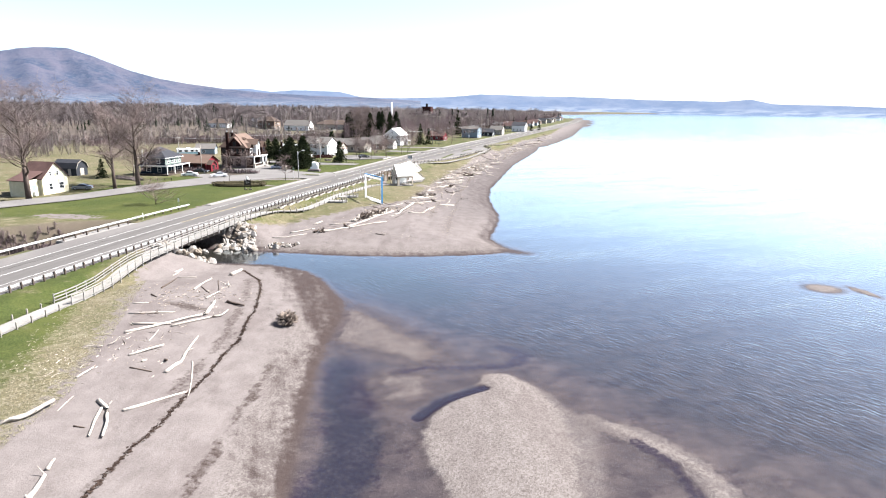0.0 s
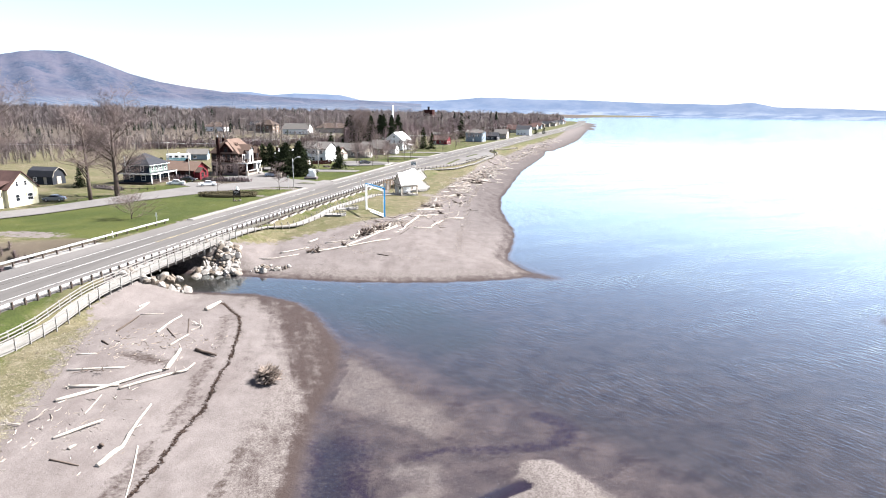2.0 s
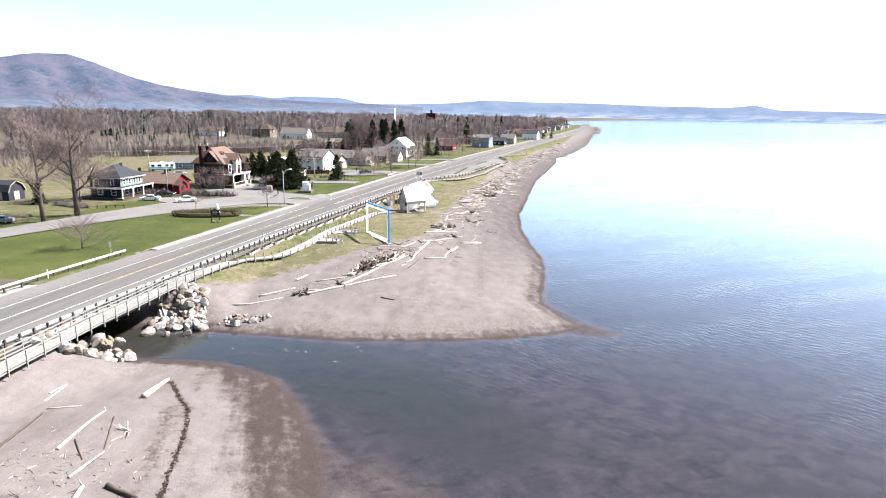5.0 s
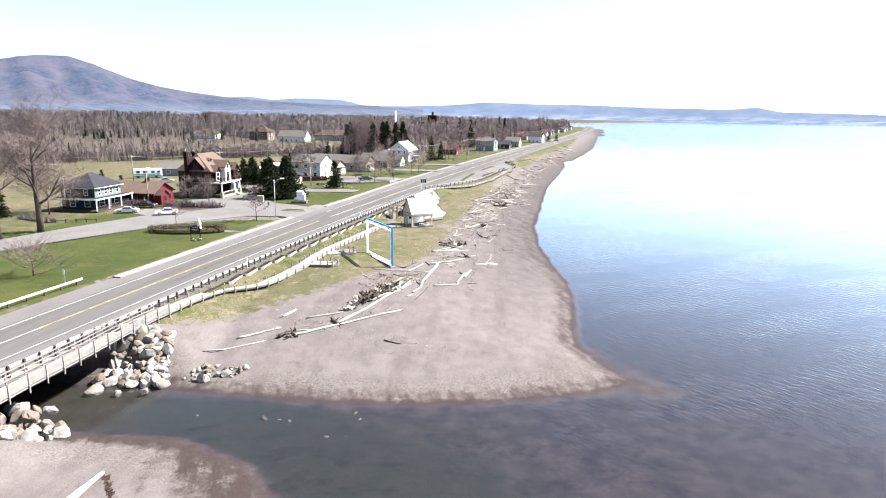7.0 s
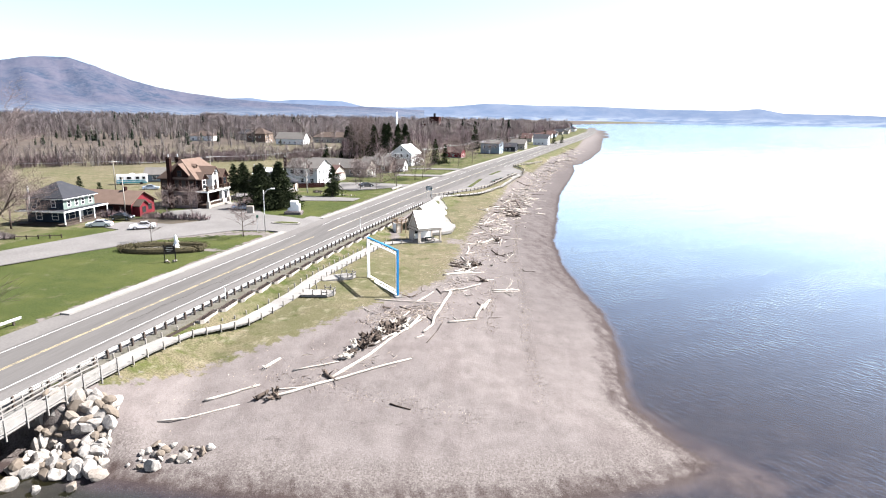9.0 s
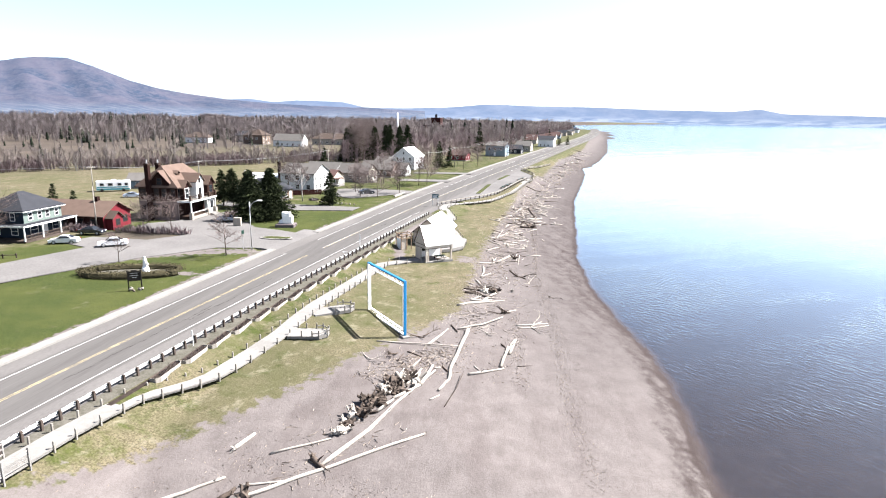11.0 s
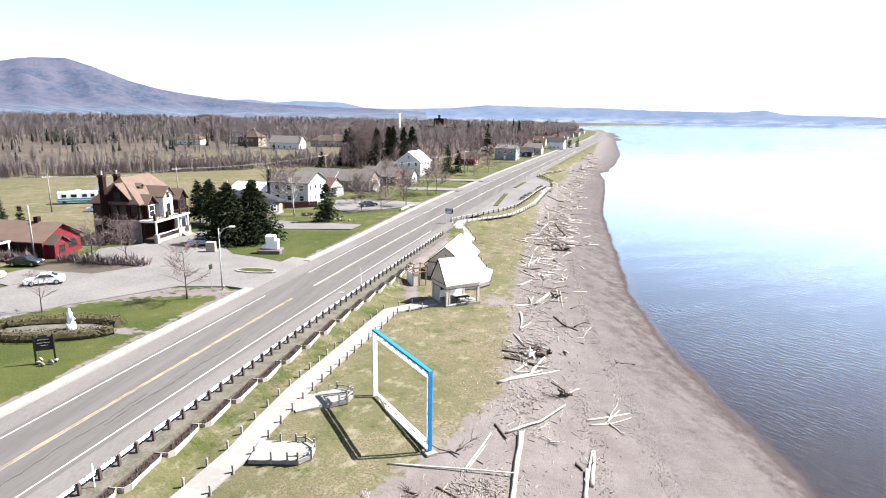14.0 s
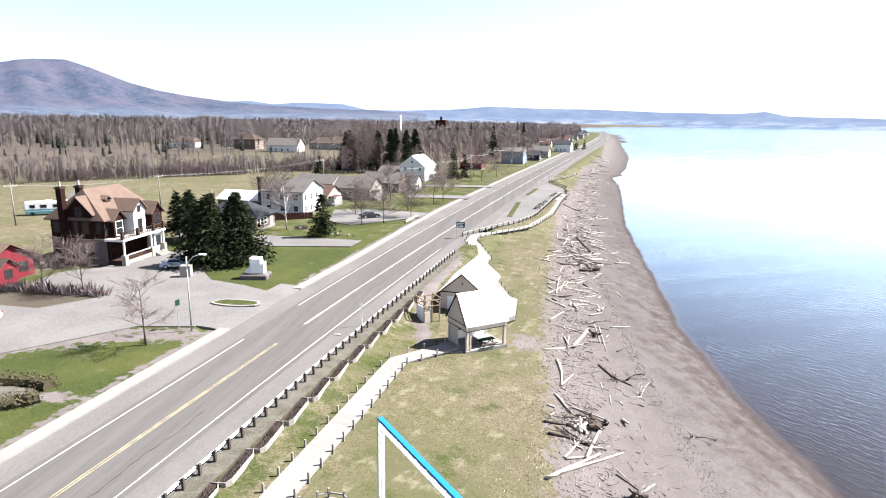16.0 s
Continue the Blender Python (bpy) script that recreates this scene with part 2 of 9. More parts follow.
# seaward edge of the lay-by
LAY_Y = [222, 226, 229.8, 239.7, 244.9, 253.8, 267.5, 289, 299.5, 303, 316, 337, 348]
LAY_X = [-46.0, -43.4, -41.6, -36.1, -32.8, -29.4, -26.9, -23.5, -21.2, -19.4, -18.4, -23.6, -24.5]


def ground(x, y):
    """Height of the ground."""
    x, y = np.asarray(x, float), np.asarray(y, float)
    d = land_distance(x, y) + 0.35 * wobble(x, y, 2.3, 3.0) * smooth(600, 300, y)
    z = np.interp(d, [-400, -120, -30, -8, -2, 0, 3, 8, 20, 28, 36, 45, 60], [-14, -6, -1.6, -0.55, -0.14, 0, 0.32, 0.85, 2.15, 2.55, 3.2, 3.8, 4.0])
    z = np.where(d < 0, z * (1 + 3.6 * smooth(106, 122, y)), z)
    z = z + 0.05 * wobble(x, y, 3.1) * smooth(2, 8, d) * smooth(400, 250, y)
    # sheltered shallows in the river mouth, with bars and shoals
    if x.size > 1 or (x.min() > -30 and y.min() < 100):
        rag = 0.6 * wobble(x, y, 1.5, 2.0) + 0.5 * wobble(x, y, 0.6, 4.0)
        fine_rag = 0.05 * wobble(x, y, 4.5, 1) + 0.03 * wobble(x, y, 1.7, 6)
        # two broad gravel shelves with the river's own bed between them
        near = inside_distance(x, y, SHELF) + 1.4 * rag
        outer = inside_distance(x, y, OUTER_SHELF) + 1.8 * rag
        floor_z = np.maximum(np.interp(near, [-9, -3, 0, 3, 9], [-1.6, -0.62, -0.34, -0.17, -0.11]), np.interp(outer, [-8, -3, 0, 4], [-1.6, -0.62, -0.44, -0.34])) - fine_rag
        z = np.where(d < 0.3, np.maximum(z, floor_z), z)
        # the river, steep at both banks
        run = smooth(72, 80, y) * smooth(2, -10, x) * smooth(106, 103, y)
        steep = np.interp(d, [-30, -4, -1.6, 0], [-1.0, -0.78, -0.52, 0]) - 0.05 * wobble(x, y, 2.2, 5)
        z = np.where(d < 0, steep * run + z * (1 - run), z)
        # the weedy channel along the south beach
        ch = path_distance(x, y, [(-16.8, 53.2), (-15.2, 48), (-13.2, 43.5), (-11.8, 39), (-12, 30), (-12, 10)]) + rag
        z = np.where(d < 0.8, z - np.interp(ch, [0, 1.6, 3.0], [0.26, 0.18, 0]), z)
        # low gravel shoals, barely awash
        s1 = inside_distance(x, y, SHOAL) + 0.9 * rag
        s2 = path_distance(x, y, [(-11.6, 50.4), (-9.4, 51.4), (-8.9, 49), (-10.6, 47.6)]) + 0.9 * rag
        z = np.where(d < 1, np.maximum(z, np.interp(s1, [-5, -1.5, 0, 2.5], [-0.3, -0.07, -0.015, 0.035])), z)
        z = np.where(d < 1, np.maximum(z, np.interp(s2, [0, 1.2, 2.2, 5], [0.025, -0.01, -0.05, -0.3])), z)
        # the large pale bar, steep to the channel, and the second band beyond its lagoon
        q = inside_distance(x, y, BAR) + 0.5 * rag
        east = smooth(-1.0, 5.0, x)
        up = np.interp(q, [-6, -2.2, -0.5, 0, 0.8, 3, 9], [-0.7, -0.26, -0.07, 0.0, 0.13, 0.26, 0.40])
        low = np.interp(q, [-6, -2.2, 0, 2.5, 6, 9], [-0.45, -0.12, -0.01, 0.06, 0.22, 0.34])
        z = np.where(d < 1, np.maximum(z, up * (1 - east) + low * east), z)
        band = path_distance(x, y, [(6.4, 46.2), (10.2, 44.2), (13.0, 41.4), (14.2, 37.5), (14.4, 28), (12, 16)]) + 0.6 * rag
        z = np.where(d < 1, np.maximum(z, np.interp(band, [0, 1.1, 1.9, 4.0], [0.065, 0.02, -0.07, -0.6])), z)
        curl = path_distance(x, y, [(-7.9, 44.6), (-6.4, 47.6), (-4.4, 49.6), (-2.9, 50.6)])
        z = np.where(d < 1, z - 0.22 * smooth(1.0, 0.2, curl), z)
        for cx, cy, rx, ry in ((44.2, 90.8, 2.6, 2.3), (49.3, 90.1, 1.0, 2.9)):
            z = np.maximum(z, 0.12 - 0.14 * np.hypot((x - cx + (0.3 if rx < 2 else 0) * (y - cy)) / rx, (y - cy) / ry) ** 2 + 0.02 * rag)
        # the submerged tail of the spit
        tail = path_distance(x, y, [(-6, 106.5), (-1, 105.0), (1.2, 104.2)]) + 0.5 * rag
        z = np.where(d < 1, np.maximum(z, np.interp(tail, [0, 1.6, 5], [0.07, -0.03, -0.7]) - 0.028 * np.clip(x + 1, 0, 20)), z)
    # road bank, with the river passing under the bridge
    off = x - road_x(y)
    shelf = np.maximum(9.0, np.interp(y, LAY_Y, LAY_X) + 1.2 - road_x(y)) * ((y > 222) & (y < 350)) + 9.0 * ((y <= 222) | (y >= 350))
    bank = ROAD_Z - 0.06 - np.clip(off - shelf, 0, 100) * 0.42 + 0 * y
    bank = np.where(off < -9.5, ROAD_Z - 0.02 + 0 * y, bank)
    river = smooth(1.5, 5.5, d)
    z = np.where(off < shelf + 8, np.maximum(np.minimum(z, 4.0), bank * river + z * (1 - river)), z)
    cut = np.where((y > 118) & ((y < 166.8) | (y > 185.6)), np.interp(y, [118, 131, 153, 178, 203, 254, 363, 575], [-5.95, -6.0, -6.4, -6.9, -7.1, -9.0, -9.9, -10.2]) - 0.6, -10.2)
    z = np.where((off > cut) & (off < shelf + 0.4) & (d > 4), ROAD_Z - 0.06, z)
    # land behind
    inland = np.clip(-off - 300, 0, 6000)
    z = z + inland * 0.004 * (y > 50) + 0.15 * wobble(x, y, 17, 2) * smooth(-40, -70, off) * smooth(6, 30, d)
    return z


def gz(x, y):
    return float(ground(np.array([x]), np.array([y]))[0])


# ---- ground sheet ----
GX = np.concatenate([np.arange(-3600, -600, 150), np.arange(-600, -160, 12), np.arange(-160, -70, 2), np.arange(-70, -24, 0.6), np.arange(-24, 18, 0.4), np.arange(18, 56, 0.8), np.arange(56, 80, 3), np.arange(80, 400, 20), np.arange(400, 3601, 160)])
GY = np.concatenate([np.arange(-100, 4, 8), np.arange(4, 20, 0.8), np.arange(20, 70, 0.4), np.arange(70, 120, 0.6), np.arange(120, 260, 1.0), np.arange(260, 500, 4), np.arange(500, 1300, 20), np.arange(1300, 4801, 125)])


def grid_mesh(name, xs, ys, z, material, drop=None):
    nx, ny = len(xs), len(ys)
    X, Y = np.meshgrid(xs, ys)
    co = np.stack([X, Y, z], -1).reshape(-1, 3)
    i = np.arange(nx * ny).reshape(ny, nx)
    f = np.stack([i[:-1, :-1], i[:-1, 1:], i[1:, 1:], i[1:, :-1]], -1).reshape(-1, 4)
    if drop is not None:
        f = f[~drop.reshape(-1)[f].all(1)]
    me = bpy.data.meshes.new(name)
    me.from_pydata(co.tolist(), [], f.tolist())
    me.polygons.foreach_set("use_smooth", [True] * len(me.polygons))
    me.materials.append(material)
    return new(name, me)


def set_attr(ob, name, values):
    a = ob.data.attributes.new(name, "FLOAT", "POINT")
    a.data.foreach_set("value", np.asarray(values, np.float32).reshape(-1))


def nodes_of(name):
    m = bpy.data.materials.new(name)
    m.use_nodes = True
    return m, m.node_tree.nodes, m.node_tree.links


def n_noise(n, l, vec, scale, detail=4, stretch=None, rough=0.55):
    t = n.new("ShaderNodeTexNoise")
    t.inputs["Scale"].default_value, t.inputs["Detail"].default_value, t.inputs["Roughness"].default_value = scale, detail, rough
    if stretch:
        mp = n.new("ShaderNodeMapping")
        mp.inputs["Scale"].default_value = stretch[:3]
        if len(stretch) > 3:
            turn = n.new("ShaderNodeMapping")
            turn.inputs["Rotation"].default_value = (0, 0, stretch[3])
            l.new(vec, turn.inputs["Vector"])
            vec = turn.outputs[0]
        l.new(vec, mp.inputs["Vector"])
        vec = mp.outputs[0]
    l.new(vec, t.inputs["Vector"])
    return t.outputs["Fac"]


def n_range(n, l, v, a, b, lo=0.0, hi=1.0):
    r = n.new("ShaderNodeMapRange")
    r.inputs["From Min"].default_value, r.inputs["From Max"].default_value = a, b
    r.inputs["To Min"].default_value, r.inputs["To Max"].default_value = lo, hi
    l.new(v, r.inputs["Value"])
    return r.outputs[0]


def n_math(n, l, op, a, b):
    r = n.new("ShaderNodeMath")
    r.operation = op
    for i, v in enumerate((a, b)):
        if isinstance(v, (int, float)):
            r.inputs[i].default_value = v
        else:
            l.new(v, r.inputs[i])
    return r.outputs[0]


def n_mix(n, l, f, a, b):
    r = n.new("ShaderNodeMix")
    r.data_type = "RGBA"
    for key, v in (("Factor", f), ("A", a), ("B", b)):
        if isinstance(v, tuple):
            r.inputs[key].default_value = (*v, 1)
        elif isinstance(v, (int, float)):
            r.inputs[key].default_value = v
        else:
            l.new(v, r.inputs[key])
    return r.outputs["Result"]


def n_attr(n, name):
    a = n.new("ShaderNodeAttribute")
    a.attribute_name = name
    return a.outputs["Fac"]


gm, n, l = nodes_of("shore_and_meadow")
pos = n.new("ShaderNodeNewGeometry").outputs["Position"]
big, mid, fin = n_noise(n, l, pos, 0.06), n_noise(n, l, pos, 0.5), n_noise(n, l, pos, 6.0, 8, None, 0.7)
pebble = n.new("ShaderNodeTexVoronoi")
pebble.inputs["Scale"].default_value = 9.0
l.new(pos, pebble.inputs["Vector"])
tide = n_noise(n, l, pos, 0.55, 9, (1.2, 0.30, 1), 0.70)
streak = n_noise(n, l, pos, 0.45, 9, (1.7, 0.20, 1, -0.42), 0.7)
grain = n_noise(n, l, pos, 15.0, 6, None, 0.72)
# sand, pebbles and wet sand
sand = n_mix(n, l, n_range(n, l, mid, 0.35, 0.7), (0.130, 0.115, 0.111), (0.098, 0.086, 0.083))
sand = n_mix(n, l, n_range(n, l, grain, 0.44, 0.66, 0, 0.60), sand, (0.058, 0.047, 0.045))
peb_col = n_mix(n, l, n_range(n, l, pebble.outputs["Color"], 0.2, 0.8), (0.0574, 0.0476, 0.0434), (0.1264, 0.1131, 0.1068))
sand = n_mix(n, l, n_math(n, l, "MULTIPLY", n_attr(n, "gravel"), n_range(n, l, fin, 0.35, 0.6, 0.3, 0.9)), sand, peb_col)
sand = n_mix(n, l, n_range(n, l, n_noise(n, l, pos, 0.20, 8, (1.5, 0.5, 1, -0.2), 0.68), 0.49, 0.63, 0, 0.38), sand, (0.064, 0.052, 0.050))
sand = n_mix(n, l, n_range(n, l, tide, 0.52, 0.66, 0, 0.22), sand, (0.050, 0.0395, 0.037))
crisp = n_range(n, l, n_math(n, l, "ADD", n_attr(n, "wet"), n_math(n, l, "MULTIPLY", n_math(n, l, "SUBTRACT", n_math(n, l, "ADD", n_math(n, l, "MULTIPLY", grain, 0.34), n_math(n, l, "ADD", n_math(n, l, "MULTIPLY", streak, 0.32), n_math(n, l, "MULTIPLY", n_noise(n, l, pos, 0.8, 9, None, 0.72), 0.34))), 0.5), 4.6)), 0.36, 0.86, 0.0, 0.95)
wetf = n_mix(n, l, n_attr(n, "under"), crisp, n_range(n, l, n_math(n, l, "ADD", n_attr(n, "wet"), n_math(n, l, "MULTIPLY", n_math(n, l, "SUBTRACT", grain, 0.5), 1.5)), 0.30, 0.66, 0.0, 0.97))
sand = n_mix(n, l, n_attr(n, "packed"), sand, n_mix(n, l, n_range(n, l, n_math(n, l, "ADD", n_math(n, l, "MULTIPLY", fin, 0.6), n_math(n, l, "MULTIPLY", mid, 0.4)), 0.42, 0.60), (0.086, 0.076, 0.074), (0.066, 0.057, 0.0555)))
# the bed under the shallows: gravel, pale stones and dark weed
speck = n.new("ShaderNodeTexVoronoi")
speck.inputs["Scale"].default_value = 3.4
l.new(pos, speck.inputs["Vector"])
bed_col = n_mix(n, l, n_range(n, l, mid, 0.40, 0.64), (0.031, 0.0255, 0.0285), (0.052, 0.042, 0.0425))
bed_col = n_mix(n, l, n_range(n, l, grain, 0.46, 0.62, 0, 0.7), bed_col, (0.017, 0.0135, 0.0150))
bed_col = n_mix(n, l, n_range(n, l, speck.outputs["Distance"], 0.07, 0.18, 0.55, 0.0), bed_col, (0.13, 0.118, 0.11))
weedy = n_range(n, l, n_noise(n, l, pos, 0.30, 9, (1, 1.5, 1, -0.5), 0.74), 0.52, 0.62, 0, 0.75)
bed_col = n_mix(n, l, weedy, bed_col, (0.016, 0.012, 0.0165))
bed_col = n_mix(n, l, n_attr(n, "mud"), bed_col, n_mix(n, l, n_range(n, l, mid, 0.42, 0.62), (0.019, 0.023, 0.019), (0.009, 0.012, 0.011)))
sand = n_mix(n, l, wetf, sand, n_mix(n, l, n_attr(n, "under"), n_mix(n, l, n_range(n, l, grain, 0.40, 0.62), (0.037, 0.027, 0.0245), (0.019, 0.013, 0.012)), bed_col))
drift = n_range(n, l, n_math(n, l, "ADD", n_attr(n, "drift"), n_math(n, l, "MULTIPLY", n_math(n, l, "SUBTRACT", n_noise(n, l, pos, 2.6, 8, None, 0.74), 0.5), 1.1)), 0.32, 0.60, 0.0, 0.88)
sand = n_mix(n, l, drift, sand, n_mix(n, l, n_attr(n, "under"), (0.02205, 0.0147, 0.01225), (0.012, 0.009, 0.018)))
# grass: lush lawn, dry meadow and straw
lush = n_mix(n, l, n_range(n, l, fin, 0.40, 0.62), (0.042, 0.052, 0.0160), (0.017, 0.023, 0.0075))
lush = n_mix(n, l, n_range(n, l, n_noise(n, l, pos, 0.13, 6, None, 0.65), 0.42, 0.64, 0, 0.5), lush, (0.060, 0.062, 0.020))
dry = n_mix(n, l, n_range(n, l, fin, 0.40, 0.62), (0.118, 0.101, 0.066), (0.044, 0.038, 0.023))
dry = n_mix(n, l, n_range(n, l, n_noise(n, l, pos, 0.09, 9, None, 0.7), 0.42, 0.58, 0, 0.9), dry, (0.060, 0.058, 0.030))
dry = n_mix(n, l, n_range(n, l, n_noise(n, l, pos, 0.7, 8, (1, 0.6, 1, 0.5), 0.72), 0.54, 0.64, 0, 0.55), dry, (0.165, 0.148, 0.110))
lushf = n_math(n, l, "ADD", n_attr(n, "lush"), n_range(n, l, n_noise(n, l, pos, 0.35, 9, None, 0.74), 0.3, 0.7, -0.65, 0.65))
grass = n_mix(n, l, n_range(n, l, lushf, 0.25, 0.75), dry, lush)
scrub = n_mix(n, l, n_range(n, l, n_noise(n, l, pos, 0.03, 6), 0.4, 0.62), (0.070, 0.057, 0.046), (0.046, 0.0375, 0.033))
grass = n_mix(n, l, n_attr(n, "scrub"), grass, scrub)
gf = n_math(n, l, "ADD", n_attr(n, "grass"), n_range(n, l, n_noise(n, l, pos, 1.1, 5), 0.3, 0.7, -0.4, 0.4))
gf = n_range(n, l, gf, 0.40, 0.62)
col = n_mix(n, l, gf, sand, grass)
b = n["Principled BSDF"]
l.new(col, b.inputs["Base Color"])
l.new(n_range(n, l, wetf, 0, 1, 0.95, 0.6), b.inputs["Roughness"])
b.inputs["Specular IOR Level"].default_value = 0.05
bp = n.new("ShaderNodeBump")
bp.inputs["Strength"].default_value, bp.inputs["Distance"].default_value = 0.55, 0.10
l.new(n_math(n, l, "ADD", n_math(n, l, "ADD", fin, n_math(n, l, "MULTIPLY", mid, 1.5)), n_math(n, l, "MULTIPLY", grain, 0.4)), bp.inputs["Height"])
l.new(bp.outputs[0], b.inputs["Normal"])

XX, YY = np.meshgrid(GX, GY)
ZZ = ground(XX, YY)
DD = land_distance(XX, YY)
OFF = XX - road_x(YY)
EDGE_Y = [-100, 20, 33, 40, 57, 70, 80, 88, 97, 105, 112, 125, 137, 147, 185, 270, 330, 420]
EDGE_X = [-30, -34, -35.9, -37.2, -44.3, -50.5, -56, -62, -62, -51, -47, -38.8, -33.0, -28.4, -28.4, -23.4, -15, -5]


def grass_amount(x, y):
    e = np.interp(y, EDGE_Y, EDGE_X)
    g = smooth(2.2, -2.2, x - e)
    g = np.where(y > 420, smooth(17, 22, land_distance(x, y)), g)
    return np.where(x - road_x(y) < -10, smooth(0.5, 2.5, land_distance(x, y)), g)


GR = grass_amount(XX, YY)
lushness = np.where(OFF > 0, 0.20 + 0.26 * smooth(14.5, 10, OFF), 0.0)
lushness = np.where(OFF < 0, np.clip(0.78 - smooth(-22, -60, OFF) * 0.55 - smooth(230, 420, YY) * 0.25, 0.05, 1), lushness)
lushness = np.where((OFF < -70) & (YY > 150), 0.10, lushness)
lushness = np.where((OFF < 0) & (YY < 118), lushness - 0.35 * smooth(118, 100, YY), lushness)
edge_x = np.interp(YY, EDGE_Y, EDGE_X)
lushness = np.where((OFF > 0) & (YY < 84), 0.95 * smooth(-2.5, -6.5, XX - edge_x), lushness)
lushness = np.where((OFF < -8.5) & (OFF > -46) & (YY > 92) & (YY < 215), 1.0 - 0.85 * smooth(104, 95, YY), lushness)
lushness = np.where((OFF > 0) & (YY > 118) & (YY < 420), lushness - 0.28 * smooth(-6, 0.5, XX - np.interp(YY, EDGE_Y, EDGE_X)), lushness)
trail = np.full(XX.shape, 1e9)
for (ax, ay), (bx, by) in zip(((-41.2, 171), (-42.6, 177), (-43.9, 186), (-43.2, 196), (-41.9, 206)), ((-42.6, 177), (-43.9, 186), (-43.2, 196), (-41.9, 206), (-43.5, 213))):
    tt = np.clip(((XX - ax) * (bx - ax) + (YY - ay) * (by - ay)) / ((bx - ax) ** 2 + (by - ay) ** 2), 0, 1)
    trail = np.minimum(trail, np.hypot(XX - ax - tt * (bx - ax), YY - ay - tt * (by - ay)))
KERB = np.interp(YY, [118, 131, 153, 178, 203, 254, 363, 575], [-5.95, -6.0, -6.4, -6.9, -7.1, -9.0, -9.9, -10.2])
GR = GR * (1 - 0.9 * smooth(1.3, 0.5, trail)) * (1 - 0.75 * smooth(1.1, 0.4, np.hypot((XX + 30.6) / 2.4, (YY - 175.5) / 3.2)))
GR = GR * (1 - 0.65 * smooth(0.9, 0.3, np.abs(OFF - KERB + 1.75)) * (YY > 116))
GR = GR * (1 - 0.72 * smooth(3.4, 1.0, path_distance(XX, YY, [(-86, 155), (-79, 160.5), (-72, 165), (-66.4, 166.4)])))
GR = GR * (1 - 0.8 * smooth(1.3, 0.6, np.hypot((XX + 68.2) / 2.2, (YY - 151.2) / 1.3)))
GR = GR * (1 - 0.7 * smooth(1.2, 0.5, np.hypot((XX + 86) / 9, (YY - 101) / 3)))
scrubby = np.clip(0.85 * smooth(9, 5, DD) * (OFF < -9.5) * (YY < 100) + 0.5 * smooth(-110, -160, OFF) * smooth(230, 330, YY) + smooth(520, 700, YY) * (OFF < -40) + smooth(-190, -260, OFF), 0, 1)
scrubby = np.maximum(scrubby, 0.9 * smooth(1.25, 0.8, np.hypot((XX + 91) / 8.5, (YY - 174.6) / 3.8)))
wetness = smooth(3.6, 0.9, DD) * 0.9 + smooth(13, 5, DD) * smooth(-46, -38, XX) * smooth(54, 64, YY) * smooth(92, 84, YY) * 0.95
wetness = np.where((YY > 96) & (DD > 0), wetness * 0.8 + (0.08 + 0.42 * smooth(130, 165, YY)) * smooth(15, 4, DD), wetness)
damp = inside_distance(XX, YY, [(-47, 91), (-43.1, 87.4), (-39.4, 85), (-35.2, 80), (-31.2, 74), (-28, 68.6), (-25.4, 63.8), (-22.9, 59.6), (-21.5, 55), (-20.8, 50.5), (-19.4, 45), (-17.4, 39), (-15.6, 32), (-12, 14), (-8, 14), (-10, 33), (-14, 44), (-16, 56), (-18, 70), (-26, 84), (-40, 94)])
wetness = np.maximum(wetness * (1 - 0.6 * (YY < 96) * smooth(0.6, 2.0, DD)), 0.86 * smooth(-0.9, 1.3, damp + 0.5 * wobble(XX, YY, 1.6, 5.0)) * (DD > 0))
wetness = np.maximum(wetness, 0.52 * smooth(-6.5, -0.5, damp + 0.9 * wobble(XX, YY, 2.6, 3.0)) * smooth(62, 52, YY) * (DD > 0))
bar_top = smooth(0.035, 0.11, ZZ + 0.03 * wobble(XX, YY, 0.9, 8.0))
offshore = (((XX > -26) & (YY < 74)) | (XX > 25)) & (DD < -0.7)
wetness = np.where(DD < 0.5, np.where(offshore, 1 - 0.97 * bar_top - 0.5 * (1 - bar_top) * smooth(-0.04, 0.02, ZZ), 1.0), wetness)
def line_distance(pts):
    best = np.full(XX.shape, 1e9)
    for (ax, ay), (bx, by) in zip(pts, pts[1:]):
        dx, dy = bx - ax, by - ay
        t = np.clip(((XX - ax) * dx + (YY - ay) * dy) / (dx * dx + dy * dy), 0, 1)
        best = np.minimum(best, np.hypot(XX - ax - t * dx, YY - ay - t * dy))
    return best


wob = 0.5 * wobble(XX, YY, 1.3, 5.0)
kelp = 0.35 * smooth(0.9, 0.25, line_distance([(-25.6, 22), (-26.3, 29.8), (-27.3, 41.7), (-29.1, 55.2), (-31.4, 64), (-33.4, 70.2), (-36.4, 76.5), (-39.7, 80.1)]) + wob)
kelp = np.maximum(kelp, 0.45 * smooth(1.1, 0.3, line_distance([(-28.4, 41), (-30.6, 55), (-34.6, 69), (-38, 76)]) + wob))
kelp = np.maximum(kelp, 0.5 * smooth(0.7, 0.2, line_distance([(-20.5, 30), (-22.3, 42), (-23.6, 52)]) + wob))
kelp = np.maximum(kelp, 0.30 * smooth(0.9, 0.2, np.abs(DD - 9.5 + 2.2 * wob)) * (YY > 104) * (YY < 330))
kelp = np.maximum(kelp, 0.26 * smooth(0.9, 0.2, np.abs(DD - 6.0 + 2.2 * wob)) * (YY > 104) * (YY < 330))
